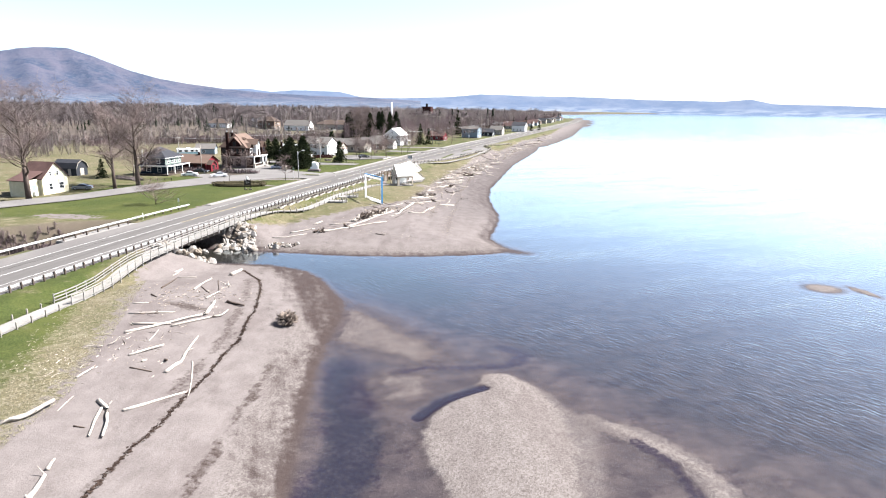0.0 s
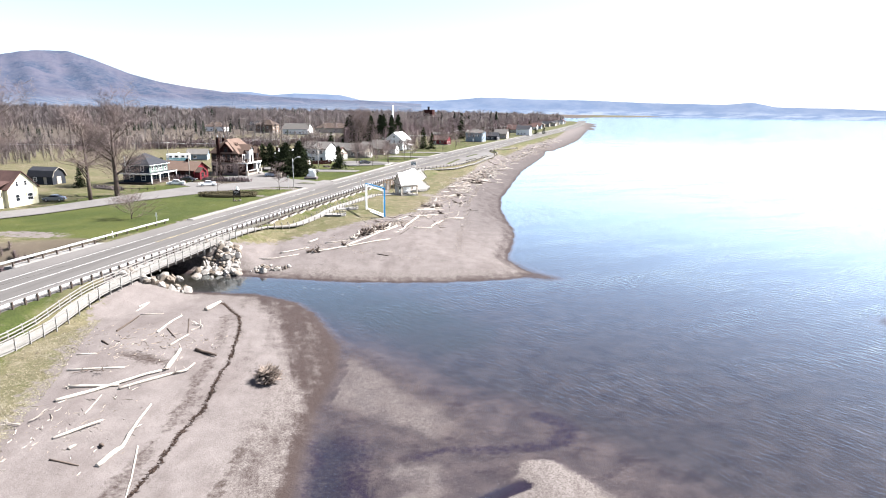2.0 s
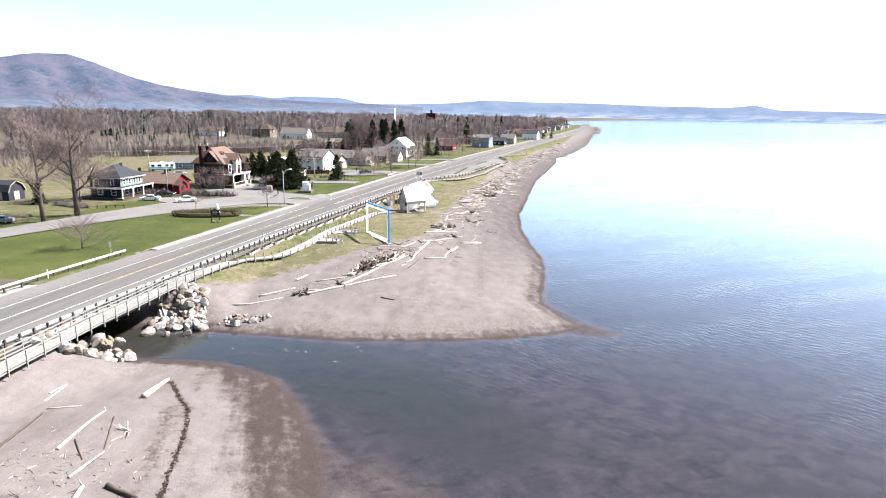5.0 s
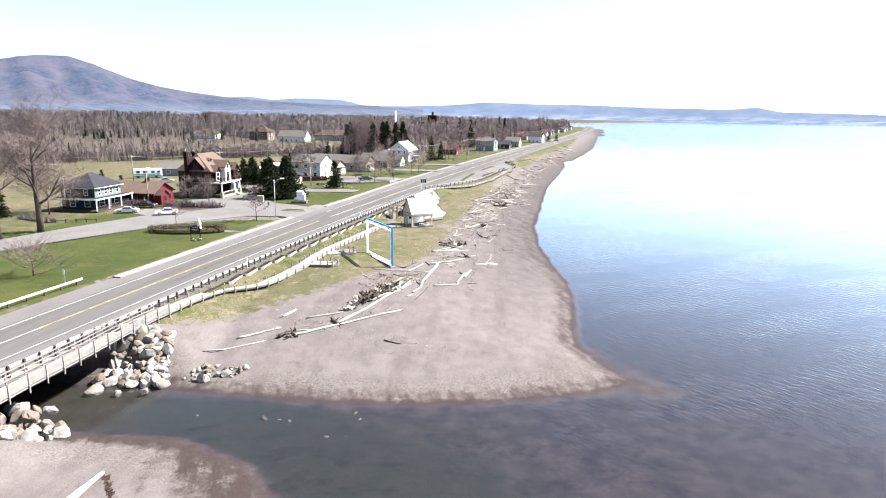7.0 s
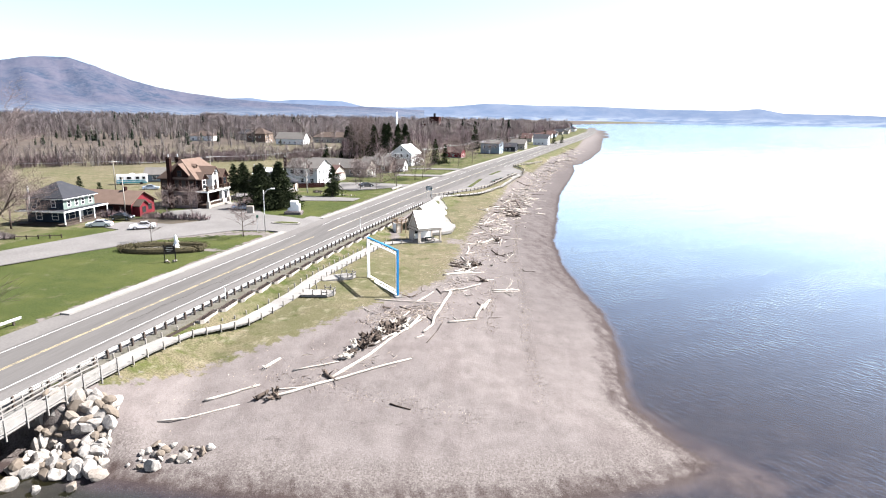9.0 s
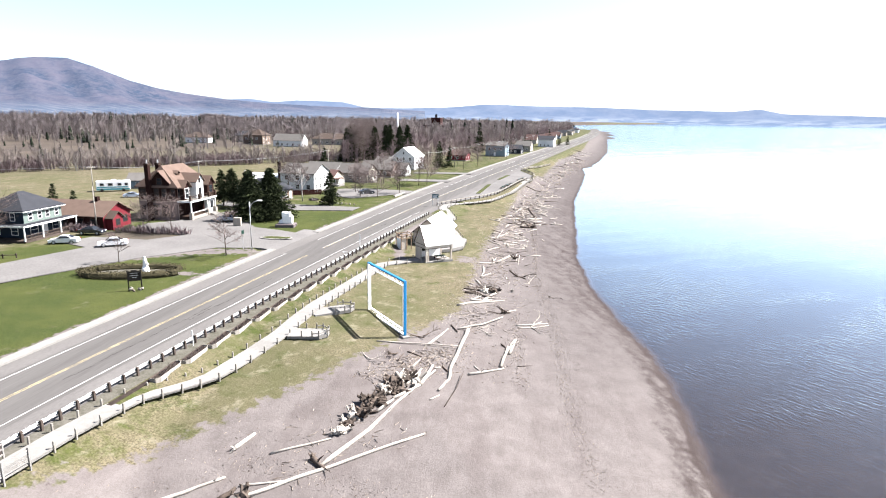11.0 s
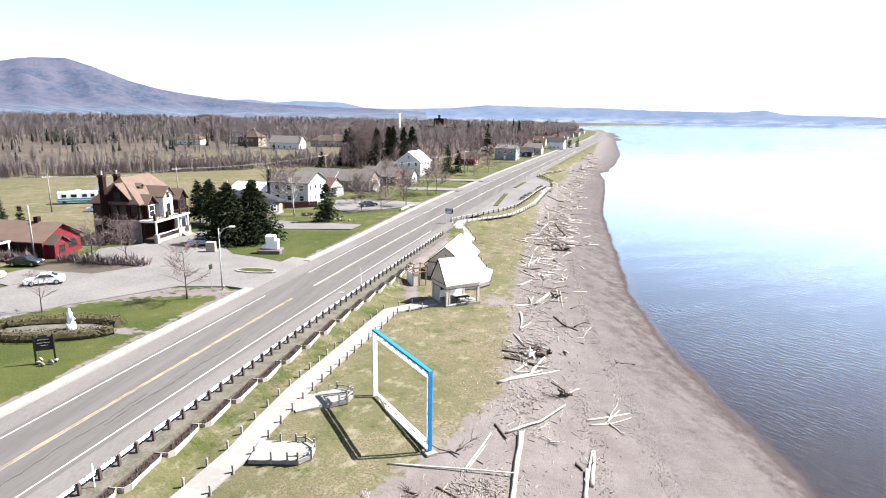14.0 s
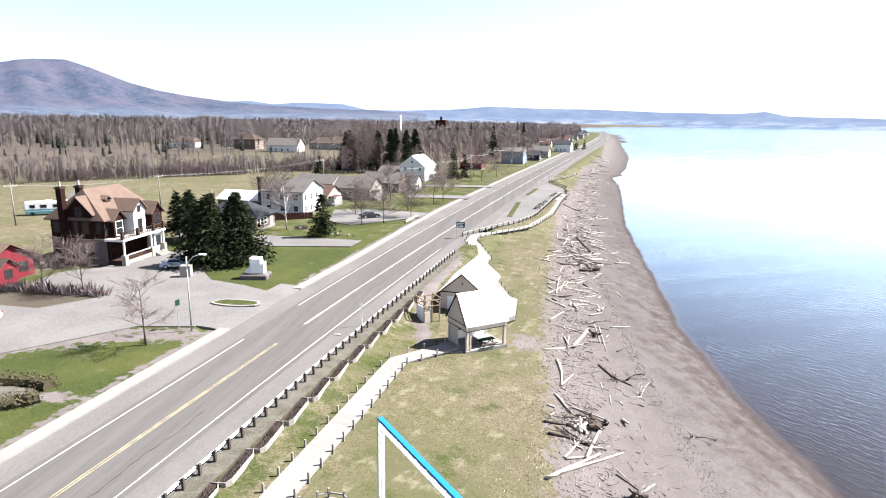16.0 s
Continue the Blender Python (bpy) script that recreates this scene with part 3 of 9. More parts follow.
kelp = np.maximum(kelp, 0.55 * smooth(2.6, 0.3, np.hypot((XX + 38.5) / 2.2, (YY - 62) / 0.9)) + 0)
deep = path_distance(XX, YY, [(-16.8, 53.2), (-15.2, 48), (-13.2, 43.5), (-11.8, 39), (-12, 30), (-12, 15)])
kelp = np.maximum(kelp, 0.53 * smooth(4.8, 1.0, deep + 1.3 * wob + 0.9 * wobble(XX, YY, 2.6, 9.0)) * (DD < 0.6))
# a hook of weed round the shoal's end
hook = path_distance(XX, YY, [(-10.8, 52.8), (-8.9, 54.2), (-5.2, 54.9), (-1.4, 56), (0.4, 57.4), (0.6, 59.7), (-1.7, 60.7)])
kelp = np.maximum(kelp, 0.52 * smooth(0.4, 1.7, 1.75 - hook - 0.7 * wob + 0.5 * smooth(-4, 0, XX)))
kelp = np.maximum(kelp, 0.9 * smooth(0.9, 0.3, path_distance(XX, YY, [(-7.9, 44.6), (-6.4, 47.6), (-4.4, 49.6), (-2.9, 50.6)])))
kelp = np.maximum(kelp, 0.26 * smooth(1.3, 0.4, np.hypot((XX + 9.5) / 6.5, (YY - 64.6) / 2.6) + 0.6 * wob))
kelp = np.maximum(kelp, 0.55 * smooth(1.0, 0.3, np.abs(path_distance(XX, YY, [(9.4, 43.4), (11.6, 40.8), (12.6, 37.0), (12.6, 28)]) + 0.5 * wob)))
gravelly = np.clip(smooth(7, 2, DD) * smooth(120, 106, YY) + (DD < 0.5) * 1.0 + 0.25, 0, 1)
terrain = tagged(grid_mesh("ground", GX, GY, ZZ, gm), "grey-pink sandy beach rising to lawns and dry meadow", "ground", kind="structure")
set_attr(terrain, "grass", GR)
set_attr(terrain, "lush", lushness)
set_attr(terrain, "scrub", scrubby)
set_attr(terrain, "wet", np.where(DD < 0.5, np.clip(wetness, 0, 1), np.clip(wetness, 0, np.where(YY > 96, 0.58, 0.88)) + 0.15 * smooth(1.4, 0.3, DD)))
set_attr(terrain, "gravel", gravelly)
set_attr(terrain, "mud", 0.9 * smooth(8.0, 3.5, path_distance(XX, YY, [(-120, 20), (-80, 80), (-66, 91), (-50, 92), (-34, 91), (-22, 86), (-12, 79)])) * smooth(-0.10, -0.5, ZZ))
set_attr(terrain, "packed", 0.85 * smooth(21, 6, DD + 1.2 * wobble(XX, YY, 3.2, 7.0)) * smooth(112, 150, YY))
set_attr(terrain, "drift", np.clip(kelp, 0, 1))
set_attr(terrain, "under", smooth(0.6, -0.4, DD) * (0.35 + 0.65 * smooth(114, 105, YY)))

# ---- water ----
wm, n, l = nodes_of("bay_water")
n.remove(n["Principled BSDF"])
pos = n.new("ShaderNodeNewGeometry").outputs["Position"]
bp = n.new("ShaderNodeBump")
bp.inputs["Strength"].default_value, bp.inputs["Distance"].default_value = 1.0, 0.10


def swell(length, turn, distort):
    """Long-crested wavelets of the given length in metres."""
    w = n.new("ShaderNodeTexWave")
    mp = n.new("ShaderNodeMapping")
    mp.inputs["Rotation"].default_value = (0, 0, turn)
    l.new(pos, mp.inputs["Vector"])
    l.new(mp.outputs[0], w.inputs["Vector"])
    w.inputs["Scale"].default_value = 0.314 / length
    w.inputs["Distortion"].default_value, w.inputs["Detail"].default_value, w.inputs["Detail Scale"].default_value = distort, 3, 1.6
    return w.outputs["Fac"]


rip = n_math(n, l, "ADD", n_math(n, l, "MULTIPLY", swell(1.1, -0.95, 9.0), 0.55), n_math(n, l, "MULTIPLY", swell(0.55, -0.7, 7.5), 0.5))
rip = n_math(n, l, "ADD", rip, n_math(n, l, "MULTIPLY", n_noise(n, l, pos, 2.6, 3, (0.6, 1.8, 1, -0.6)), 0.5))
ruffle = n_range(n, l, n_noise(n, l, pos, 0.05, 6, (0.6, 2.0, 1, -0.5), 0.6), 0.40, 0.60, 0.18, 1.0)
l.new(n_math(n, l, "MULTIPLY", rip, n_math(n, l, "MULTIPLY", ruffle, n_attr(n, "ruffled"))), bp.inputs["Height"])
fr = n.new("ShaderNodeLayerWeight")
fr.inputs["Blend"].default_value = 0.5
l.new(bp.outputs[0], fr.inputs["Normal"])
gl = n.new("ShaderNodeBsdfGlossy")
gl.inputs["Roughness"].default_value = 0.07
gl.inputs["Color"].default_value = (0.87, 0.95, 1.0, 1)
l.new(bp.outputs[0], gl.inputs["Normal"])
tr = n.new("ShaderNodeBsdfTransparent")
l.new(n_mix(n, l, n_range(n, l, n_attr(n, "depth"), 0.0, 0.30), (0.99, 0.99, 0.99), (0.88, 0.90, 0.95)), tr.inputs["Color"])
df = n.new("ShaderNodeBsdfDiffuse")
body_col = n_mix(n, l, n_range(n, l, n_attr(n, "depth"), 0.20, 0.85), (0.027, 0.031, 0.040), (0.0085, 0.019, 0.033))
body_col = n_mix(n, l, n_attr(n, "stream"), body_col, (0.014, 0.024, 0.024))
l.new(n_mix(n, l, n_attr(n, "river"), body_col, (0.030, 0.026, 0.009)), df.inputs["Color"])
body = n.new("ShaderNodeMixShader")
l.new(n_range(n, l, n_attr(n, "depth"), 0.14, 0.85, 0.0, 0.96), body.inputs[0])
l.new(tr.outputs[0], body.inputs[1])
l.new(df.outputs[0], body.inputs[2])
top_mix = n.new("ShaderNodeMixShader")
l.new(n_math(n, l, "MULTIPLY", n_math(n, l, "POWER", n_range(n, l, fr.outputs["Facing"], 0.41, 0.88, 0.03, 1.0), 2.75), n_range(n, l, n_attr(n, "depth"), 0.0, 0.14, 0.30, 1.0)), top_mix.inputs[0])
l.new(body.outputs[0], top_mix.inputs[1])
l.new(gl.outputs[0], top_mix.inputs[2])
l.new(top_mix.outputs[0], n["Material Output"].inputs["Surface"])
WX, WY = GX[GX > -330], GY
XW, YW = np.meshgrid(WX, WY)
ZW = ground(XW, YW)
water = tagged(grid_mesh("water", WX, WY, np.zeros_like(XW), wm, ZW > 0.5), "calm blue-grey bay water, clear over the shallows", "water", kind="structure")
set_attr(water, "depth", np.clip(-ZW, 0, 8))
set_attr(water, "river", smooth(-40, -52, XW + 0.2 * wobble(XW, YW, 3.0)) * (YW < 110))
set_attr(water, "stream", smooth(13, 4, path_distance(XW, YW, [(-50, 92), (-34, 91), (-20, 87)])))
set_attr(water, "ruffled", 0.05 + 0.95 * smooth(420, 150, YW + 0.25 * XW) * smooth(0.12, 0.75, -ZW) * (0.35 + 0.65 * smooth(-34, -2, XW + 0.3 * (YW - 80))) + 0.7 * smooth(350, 900, YW))


# ---- road and paved surfaces ----
def ribbon(name, y0, y1, o0, o1, z, material, step=3.0, label="", category="", thick=0.0, parent=None):
    """A strip along the road between two offsets from its middle line."""
    ys = np.linspace(y0, y1, max(2, int((y1 - y0) / step) + 1))
    vs, fs = [], []
    for y in ys:
        a = o0(y) if callable(o0) else o0
        c = o1(y) if callable(o1) else o1
        vs += [road_point(y, a, z), road_point(y, c, z), road_point(y, a, z - max(thick, 0.05)), road_point(y, c, z - max(thick, 0.05))]
    for i in range(len(ys) - 1):
        k = i * 4
        fs += [(k, k + 1, k + 5, k + 4), (k + 1, k + 3, k + 7, k + 5), (k + 3, k + 2, k + 6, k + 7), (k + 2, k, k + 4, k + 6)]
    fs += [(0, 2, 3, 1), (len(vs) - 4, len(vs) - 3, len(vs) - 1, len(vs) - 2)]
    ob = pydata(name, [tuple(v) for v in vs], fs, material, parent)
    if label:
        tagged(ob, label, category, kind="structure")
    return ob


def slab(name, pts, z, material, label, category, thick=0.12):
    """A paved area, outline in plan, top at z."""
    bm = bmesh.new()
    f = bm.faces.new([bm.verts.new((x, y, z)) for x, y in pts])
    if f.normal.z < 0:
        f.normal_flip()
    r = bmesh.ops.extrude_face_region(bm, geom=[f])
    bmesh.ops.translate(bm, vec=(0, 0, -thick), verts=[v for v in r["geom"] if isinstance(v, bmesh.types.BMVert)])
    bmesh.ops.recalc_face_normals(bm, faces=bm.faces[:])
    return tagged(mesh_ob(name, bm, material), label, category, kind="structure")


def kerb_off(y):
    """The roadside face of the landward pavement."""
    return float(np.interp(y, [118, 131, 153, 178, 203, 254, 363, 575], [-5.95, -6.0, -6.4, -6.9, -7.1, -9.0, -9.9, -10.2]))


def edge_off(y):
    """The landward white edge line."""
    return float(np.interp(y, [128, 154, 178, 236, 330], [-3.40, -3.62, -4.0, -4.8, -5.6]))


road = ribbon("road", -60, 1500, lambda y: kerb_off(y) - (1.3 * (y < 118)), 6.6, ROAD_Z, M["asphalt"], 3, "two-lane grey asphalt shore road with paved shoulders", "road", 0.3)
for a, c in ((lambda y: kerb_off(y) + 0.02 - (1.3 * (y < 118)), lambda y: edge_off(y) - 0.5), (4.15, 6.58)):
    ribbon("road_shoulder", -60, 1300, a, c, ROAD_Z + 0.006, M["shoulder"], 3, "lighter grey asphalt road shoulder", "road")
ribbon("edge_line", -60, 166, lambda y: edge_off(y) - 0.05, lambda y: edge_off(y) + 0.05, ROAD_Z + 0.012, M["white_line"], 3, "white edge line", "road marking")
ribbon("edge_line", 178, 1300, lambda y: edge_off(y) - 0.05, lambda y: edge_off(y) + 0.05, ROAD_Z + 0.012, M["white_line"], 4, "white edge line", "road marking")
ribbon("edge_line", -60, 215, 3.54, 3.64, ROAD_Z + 0.012, M["white_line"], 3, "white edge line", "road marking")
ribbon("edge_line", 335, 1300, 3.54, 3.64, ROAD_Z + 0.012, M["white_line"], 4, "white edge line", "road marking")
for o in (-0.16, 0.06):
    ribbon("centre_line", 100, 166, o, o + 0.09, ROAD_Z + 0.012, M["yellow_line"], 3, "yellow double centre line", "road marking")
    ribbon("centre_line", 172, 1200, o, o + 0.09, ROAD_Z + 0.012, M["white_line" if o < 0 else "yellow_line"], 4, "pale worn centre line", "road marking")
ribbon("centre_line", -60, 100, -0.06, 0.06, ROAD_Z + 0.012, M["white_line"], 3, "pale worn centre line", "road marking")
for y0, y1, o in ((118, 139, 1.55), (134, 152, 2.0), (60, 84, -1.9), (186, 210, 1.8)):
    ribbon("road_crack", y0, y1, lambda y, o=o: o + 0.10 * math.sin(y * 0.9) + 0.05 * math.sin(y * 3.7), lambda y, o=o: o + 0.022 + 0.10 * math.sin(y * 0.9) + 0.06 * math.sin(y * 3.7 + 0.4), ROAD_Z + 0.016, M["dark"], 0.6, "dark sealed crack along the road", "road crack")
ribbon("verge", 104, 214, 6.62, 8.12, ROAD_Z - 0.045, M["verge_gravel"], 3, "grey gravel verge behind the crash barrier", "verge")
ribbon("pavement", 118, 168, lambda y: kerb_off(y) - 1.25, kerb_off, ROAD_Z + 0.175, M["concrete"], 3, "pale concrete pavement with a kerb", "pavement", 0.4)
ribbon("pavement", 184, 1000, lambda y: kerb_off(y) - 1.25, kerb_off, ROAD_Z + 0.175, M["concrete"], 4, "pale concrete pavement with a kerb", "pavement", 0.4)
slab("side_road", [(-300, 20), (-170, 48), (-128, 78), (-109, 98), (-98, 118), (-92, 135), (-86.6, 146), (-80, 158), (-72, 167.5), (-66.0, 168.6), (-62.9, 178.6), (-63.3, 182.4), (-68, 184.6), (-74, 186.5), (-77, 190), (-84, 205), (-88, 206), (-93, 190), (-97, 186), (-96, 178.4), (-83, 176.3), (-87, 171), (-98, 171.5), (-99.5, 166), (-93, 163.5), (-98.5, 146), (-101.5, 134), (-104, 124), (-113, 108), (-131, 88), (-172, 60), (-300, 33)],
     4.095, M["old_asphalt"], "pale worn asphalt side road widening into a forecourt", "road")
vs, fs = [], []
for k in range(11):
    y = 167.6 + k * 1.75
    for o, z in ((-10.6, 4.10), (-8.8, 4.06), (kerb_off(y) - 0.05, ROAD_Z + 0.012), (kerb_off(y) - 0.05, 3.6), (-10.6, 3.8)):
        vs.append(tuple(road_point(y, o, z)))
for k in range(10):
    fs += [(k * 5 + i, k * 5 + i + 1, k * 5 + i + 6, k * 5 + i + 5) for i in range(4)]
fs += [(0, 4, 3, 2, 1), (50, 51, 52, 53, 54)]
tagged(pydata("side_road_apron", vs, fs, M["old_asphalt"]), "worn asphalt mouth of the side road", "road", kind="structure")
slab("driveway", [(-61.6, 211.5), (-78, 208.5), (-96, 212), (-97, 219), (-80, 218), (-61.2, 217)], 4.12, M["old_asphalt"], "grey asphalt driveway", "driveway")
slab("driveway", [(-55.5, 246), (-68, 232.5), (-74, 236), (-78, 252), (-70, 255), (-54.5, 252.5)], 4.12, M["old_asphalt"], "pale asphalt driveway", "driveway")
slab("driveway", [(-48, 281), (-66, 280), (-66, 287), (-47.2, 288)], 4.12, M["old_asphalt"], "pale asphalt driveway", "driveway")
slab("driveway", [(-43, 312), (-66, 309), (-66, 315), (-42.3, 318)], 4.12, M["old_asphalt"], "pale asphalt driveway", "driveway")
slab("parking_bay", [tuple(road_point(y, 6.62))[:2] for y in (347, 320, 290, 260, 240, 226)] + [(x - 0.5, y) for x, y in zip(LAY_X[2:-1], LAY_Y[2:-1])], ROAD_Z - 0.003, M["old_asphalt"], "pale asphalt parking lay-by", "parking lot", 0.3)

# ---- distant hills ----
RIDGE_AZ = [-75, -58, -50, -47.3, -45.3, -43.2, -41.1, -38.9, -37.2, -34.7, -32.6, -30.5, -27.3, -25.4, -23.5, -21.5, -17.5, -15.5, -12.3, -8.1, -4.5, 0.8, 5.8, 10.7, 16.6, 18.7, 20.4, 23.6, 28, 36, 75]
RIDGE_EL = [1.5, 1.7, 2.1, 2.55, 3.17, 3.58, 3.99, 4.05, 3.5, 2.52, 1.96, 1.61, 1.22, 1.31, 1.06, 1.25, 1.17, 0.71, 0.66, 0.82, 1.13, 0.99, 1.0, 0.81, 0.73, 0.93, 0.54, 0.53, 0.37, 0.35, 0.3]
hm, n, l = nodes_of("hazy_wooded_hills")
pos = n.new("ShaderNodeNewGeometry").outputs["Position"]
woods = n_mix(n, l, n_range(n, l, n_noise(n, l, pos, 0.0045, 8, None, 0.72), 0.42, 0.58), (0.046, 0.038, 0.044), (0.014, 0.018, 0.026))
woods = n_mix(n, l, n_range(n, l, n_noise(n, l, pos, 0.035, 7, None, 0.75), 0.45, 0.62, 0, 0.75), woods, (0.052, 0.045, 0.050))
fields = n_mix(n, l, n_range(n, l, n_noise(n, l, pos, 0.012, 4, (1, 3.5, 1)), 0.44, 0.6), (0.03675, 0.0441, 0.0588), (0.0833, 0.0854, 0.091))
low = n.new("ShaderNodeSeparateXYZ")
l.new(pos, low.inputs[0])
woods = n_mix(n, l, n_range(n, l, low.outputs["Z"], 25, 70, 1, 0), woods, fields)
b = n["Principled BSDF"]
l.new(woods, b.inputs["Base Color"])
b.inputs["Roughness"].default_value = 1.0
b.inputs["Specular IOR Level"].default_value = 0.0
# blue glow and bluish tones stand for the haze of distance
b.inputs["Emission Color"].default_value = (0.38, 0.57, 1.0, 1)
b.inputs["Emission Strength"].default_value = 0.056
bp = n.new("ShaderNodeBump")
bp.inputs["Strength"].default_value, bp.inputs["Distance"].default_value = 0.7, 18
l.new(n_noise(n, l, pos, 0.03, 8, None, 0.75), bp.inputs["Height"])
l.new(bp.outputs[0], b.inputs["Normal"])
# far shore: strips of field and wood, haze painted as pale colour and glow
fm, n, l = nodes_of("far_hazy_hills")
pos = n.new("ShaderNodeNewGeometry").outputs["Position"]
band = n.new("ShaderNodeSeparateXYZ")
l.new(pos, band.inputs[0])
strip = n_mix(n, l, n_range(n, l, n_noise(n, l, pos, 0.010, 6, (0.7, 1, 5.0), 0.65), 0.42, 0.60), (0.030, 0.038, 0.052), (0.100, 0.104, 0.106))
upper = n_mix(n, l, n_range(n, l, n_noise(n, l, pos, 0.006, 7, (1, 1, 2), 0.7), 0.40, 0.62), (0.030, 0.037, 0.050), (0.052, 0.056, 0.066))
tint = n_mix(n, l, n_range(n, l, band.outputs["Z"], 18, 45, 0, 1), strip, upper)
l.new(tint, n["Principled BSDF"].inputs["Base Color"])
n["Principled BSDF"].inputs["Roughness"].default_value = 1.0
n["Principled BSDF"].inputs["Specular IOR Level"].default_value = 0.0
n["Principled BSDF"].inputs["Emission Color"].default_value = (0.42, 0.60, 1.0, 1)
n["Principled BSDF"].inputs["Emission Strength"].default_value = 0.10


def hills(name, az0, az1, r0, r1, rise, rough, label, material=None, top=None):
    """A stretch of hill country in a ring about the shore, its skyline at the height that the ridge line gives."""
    az = np.arange(az0, az1 + 0.01, 0.25)
    rr = np.linspace(r0, r1, 26)
    A, R = np.meshgrid(np.radians(az), rr)
    X, Y = R * np.sin(A), R * np.cos(A)
    t = (R - r0) / (r1 - r0)
    crest = np.interp(np.degrees(A), RIDGE_AZ, RIDGE_EL)
    if top:
        crest = np.minimum(crest, np.interp(np.degrees(A), *top))
    H = np.tan(np.radians(crest)) * r1 * rise + 25
    rel = wobble(X, Y, 330, 1.0) + 0.5 * wobble(X, Y, 140, 4.0) + 0.25 * wobble(X, Y, 60, 7.0)
    Z = H * t ** 1.35 * (1 + rough * rel * t * (1 - t) * 2.2) + 8 * t
    Z = np.where(t > 0.999, H, Z)
    i = np.arange(X.size).reshape(X.shape)
    f = np.stack([i[:-1, :-1], i[:-1, 1:], i[1:, 1:], i[1:, :-1]], -1).reshape(-1, 4)
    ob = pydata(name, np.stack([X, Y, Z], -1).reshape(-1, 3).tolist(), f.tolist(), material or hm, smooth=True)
    return tagged(ob, label, "hill", kind="structure")


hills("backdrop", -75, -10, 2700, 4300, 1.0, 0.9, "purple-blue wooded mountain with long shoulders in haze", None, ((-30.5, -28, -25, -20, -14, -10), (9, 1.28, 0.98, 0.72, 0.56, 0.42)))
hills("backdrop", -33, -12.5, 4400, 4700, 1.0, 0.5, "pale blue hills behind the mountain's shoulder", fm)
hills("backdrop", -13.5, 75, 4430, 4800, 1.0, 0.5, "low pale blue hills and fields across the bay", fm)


# ---- trees ----
def bare_tree(seed, height, spread=0.33, levels=4, trunk_r=None, low=0.28, forks=5, lean=0.0):
    """Trunk and limbs in one bmesh, fine twigs in another, base at the origin."""
    rng = random.Random(seed)
    wood, twigs = bmesh.new(), bmesh.new()
    trunk_r = trunk_r or height * 0.02

    def limb(p, d, length, r, level):
        steps = 4 if level < 2 else 3
        pts, rad = [p.copy()], [r]
        for i in range(steps):
            bend = 0.035 if level == 0 else 0.24
            d = (d + Vector((rng.uniform(-bend, bend), rng.uniform(-bend, bend), rng.uniform(-0.8, 0.9) * bend + (0.04, 0.09, 0.05, 0.02, 0.0)[min(level, 4)]))).normalized()
            pts.append(pts[-1] + d * length / steps)
            rad.append(r * (1 - 0.72 * (i + 1) / steps))
        if level >= levels - 1:
            add_tube(twigs, pts, [max(q, 0.012) for q in rad], 3, False)
        else:
            add_tube(wood, pts, rad, 6 if level < 2 else 4, level == 0)
        if level >= levels:
            return
        count = forks + (5 if level == 0 else 1)
        for k in range(count):
            t = (low + (1 - low) * (k + rng.random()) / count) if level == 0 else (0.25 + 0.75 * (k + rng.random()) / count)
            j = min(int(t * steps), steps - 1)
            q = pts[j].lerp(pts[j + 1], t * steps - j)
            ang = rng.uniform(0, 2 * math.pi)
            out = rng.uniform(0.55, 1.1)
            rise = rng.uniform(-0.05, 0.22) if level == 0 else rng.uniform(-0.18, 0.42)
            nd = (d * (0.62 if level else 0.12 + 0.55 * t) + Vector((math.cos(ang), math.sin(ang), rise)) * out).normalized()
            nl = length * rng.uniform(0.42, 0.66) * (spread / 0.33) * (1.0 - 0.45 * t if level == 0 else 1.0)
            limb(q, nd, nl, max(r * (1 - 0.7 * t) * 0.55, 0.014), level + 1)

    limb(Vector((0, 0, -0.1)), Vector((lean, 0, 1)).normalized(), height * 0.92, trunk_r, 0)
    return wood, twigs


def tree_thing(name, label, seed, height, m, bark="bark", twig="twig", **kw):
    t = empty(name)
    w, g = bare_tree(seed, height, **kw)
    part("trunk", w, M[bark], t, smooth=True)
    part("crown", g, M[twig], t)
    t.matrix_world = m
    return tagged(t, label, "tree")


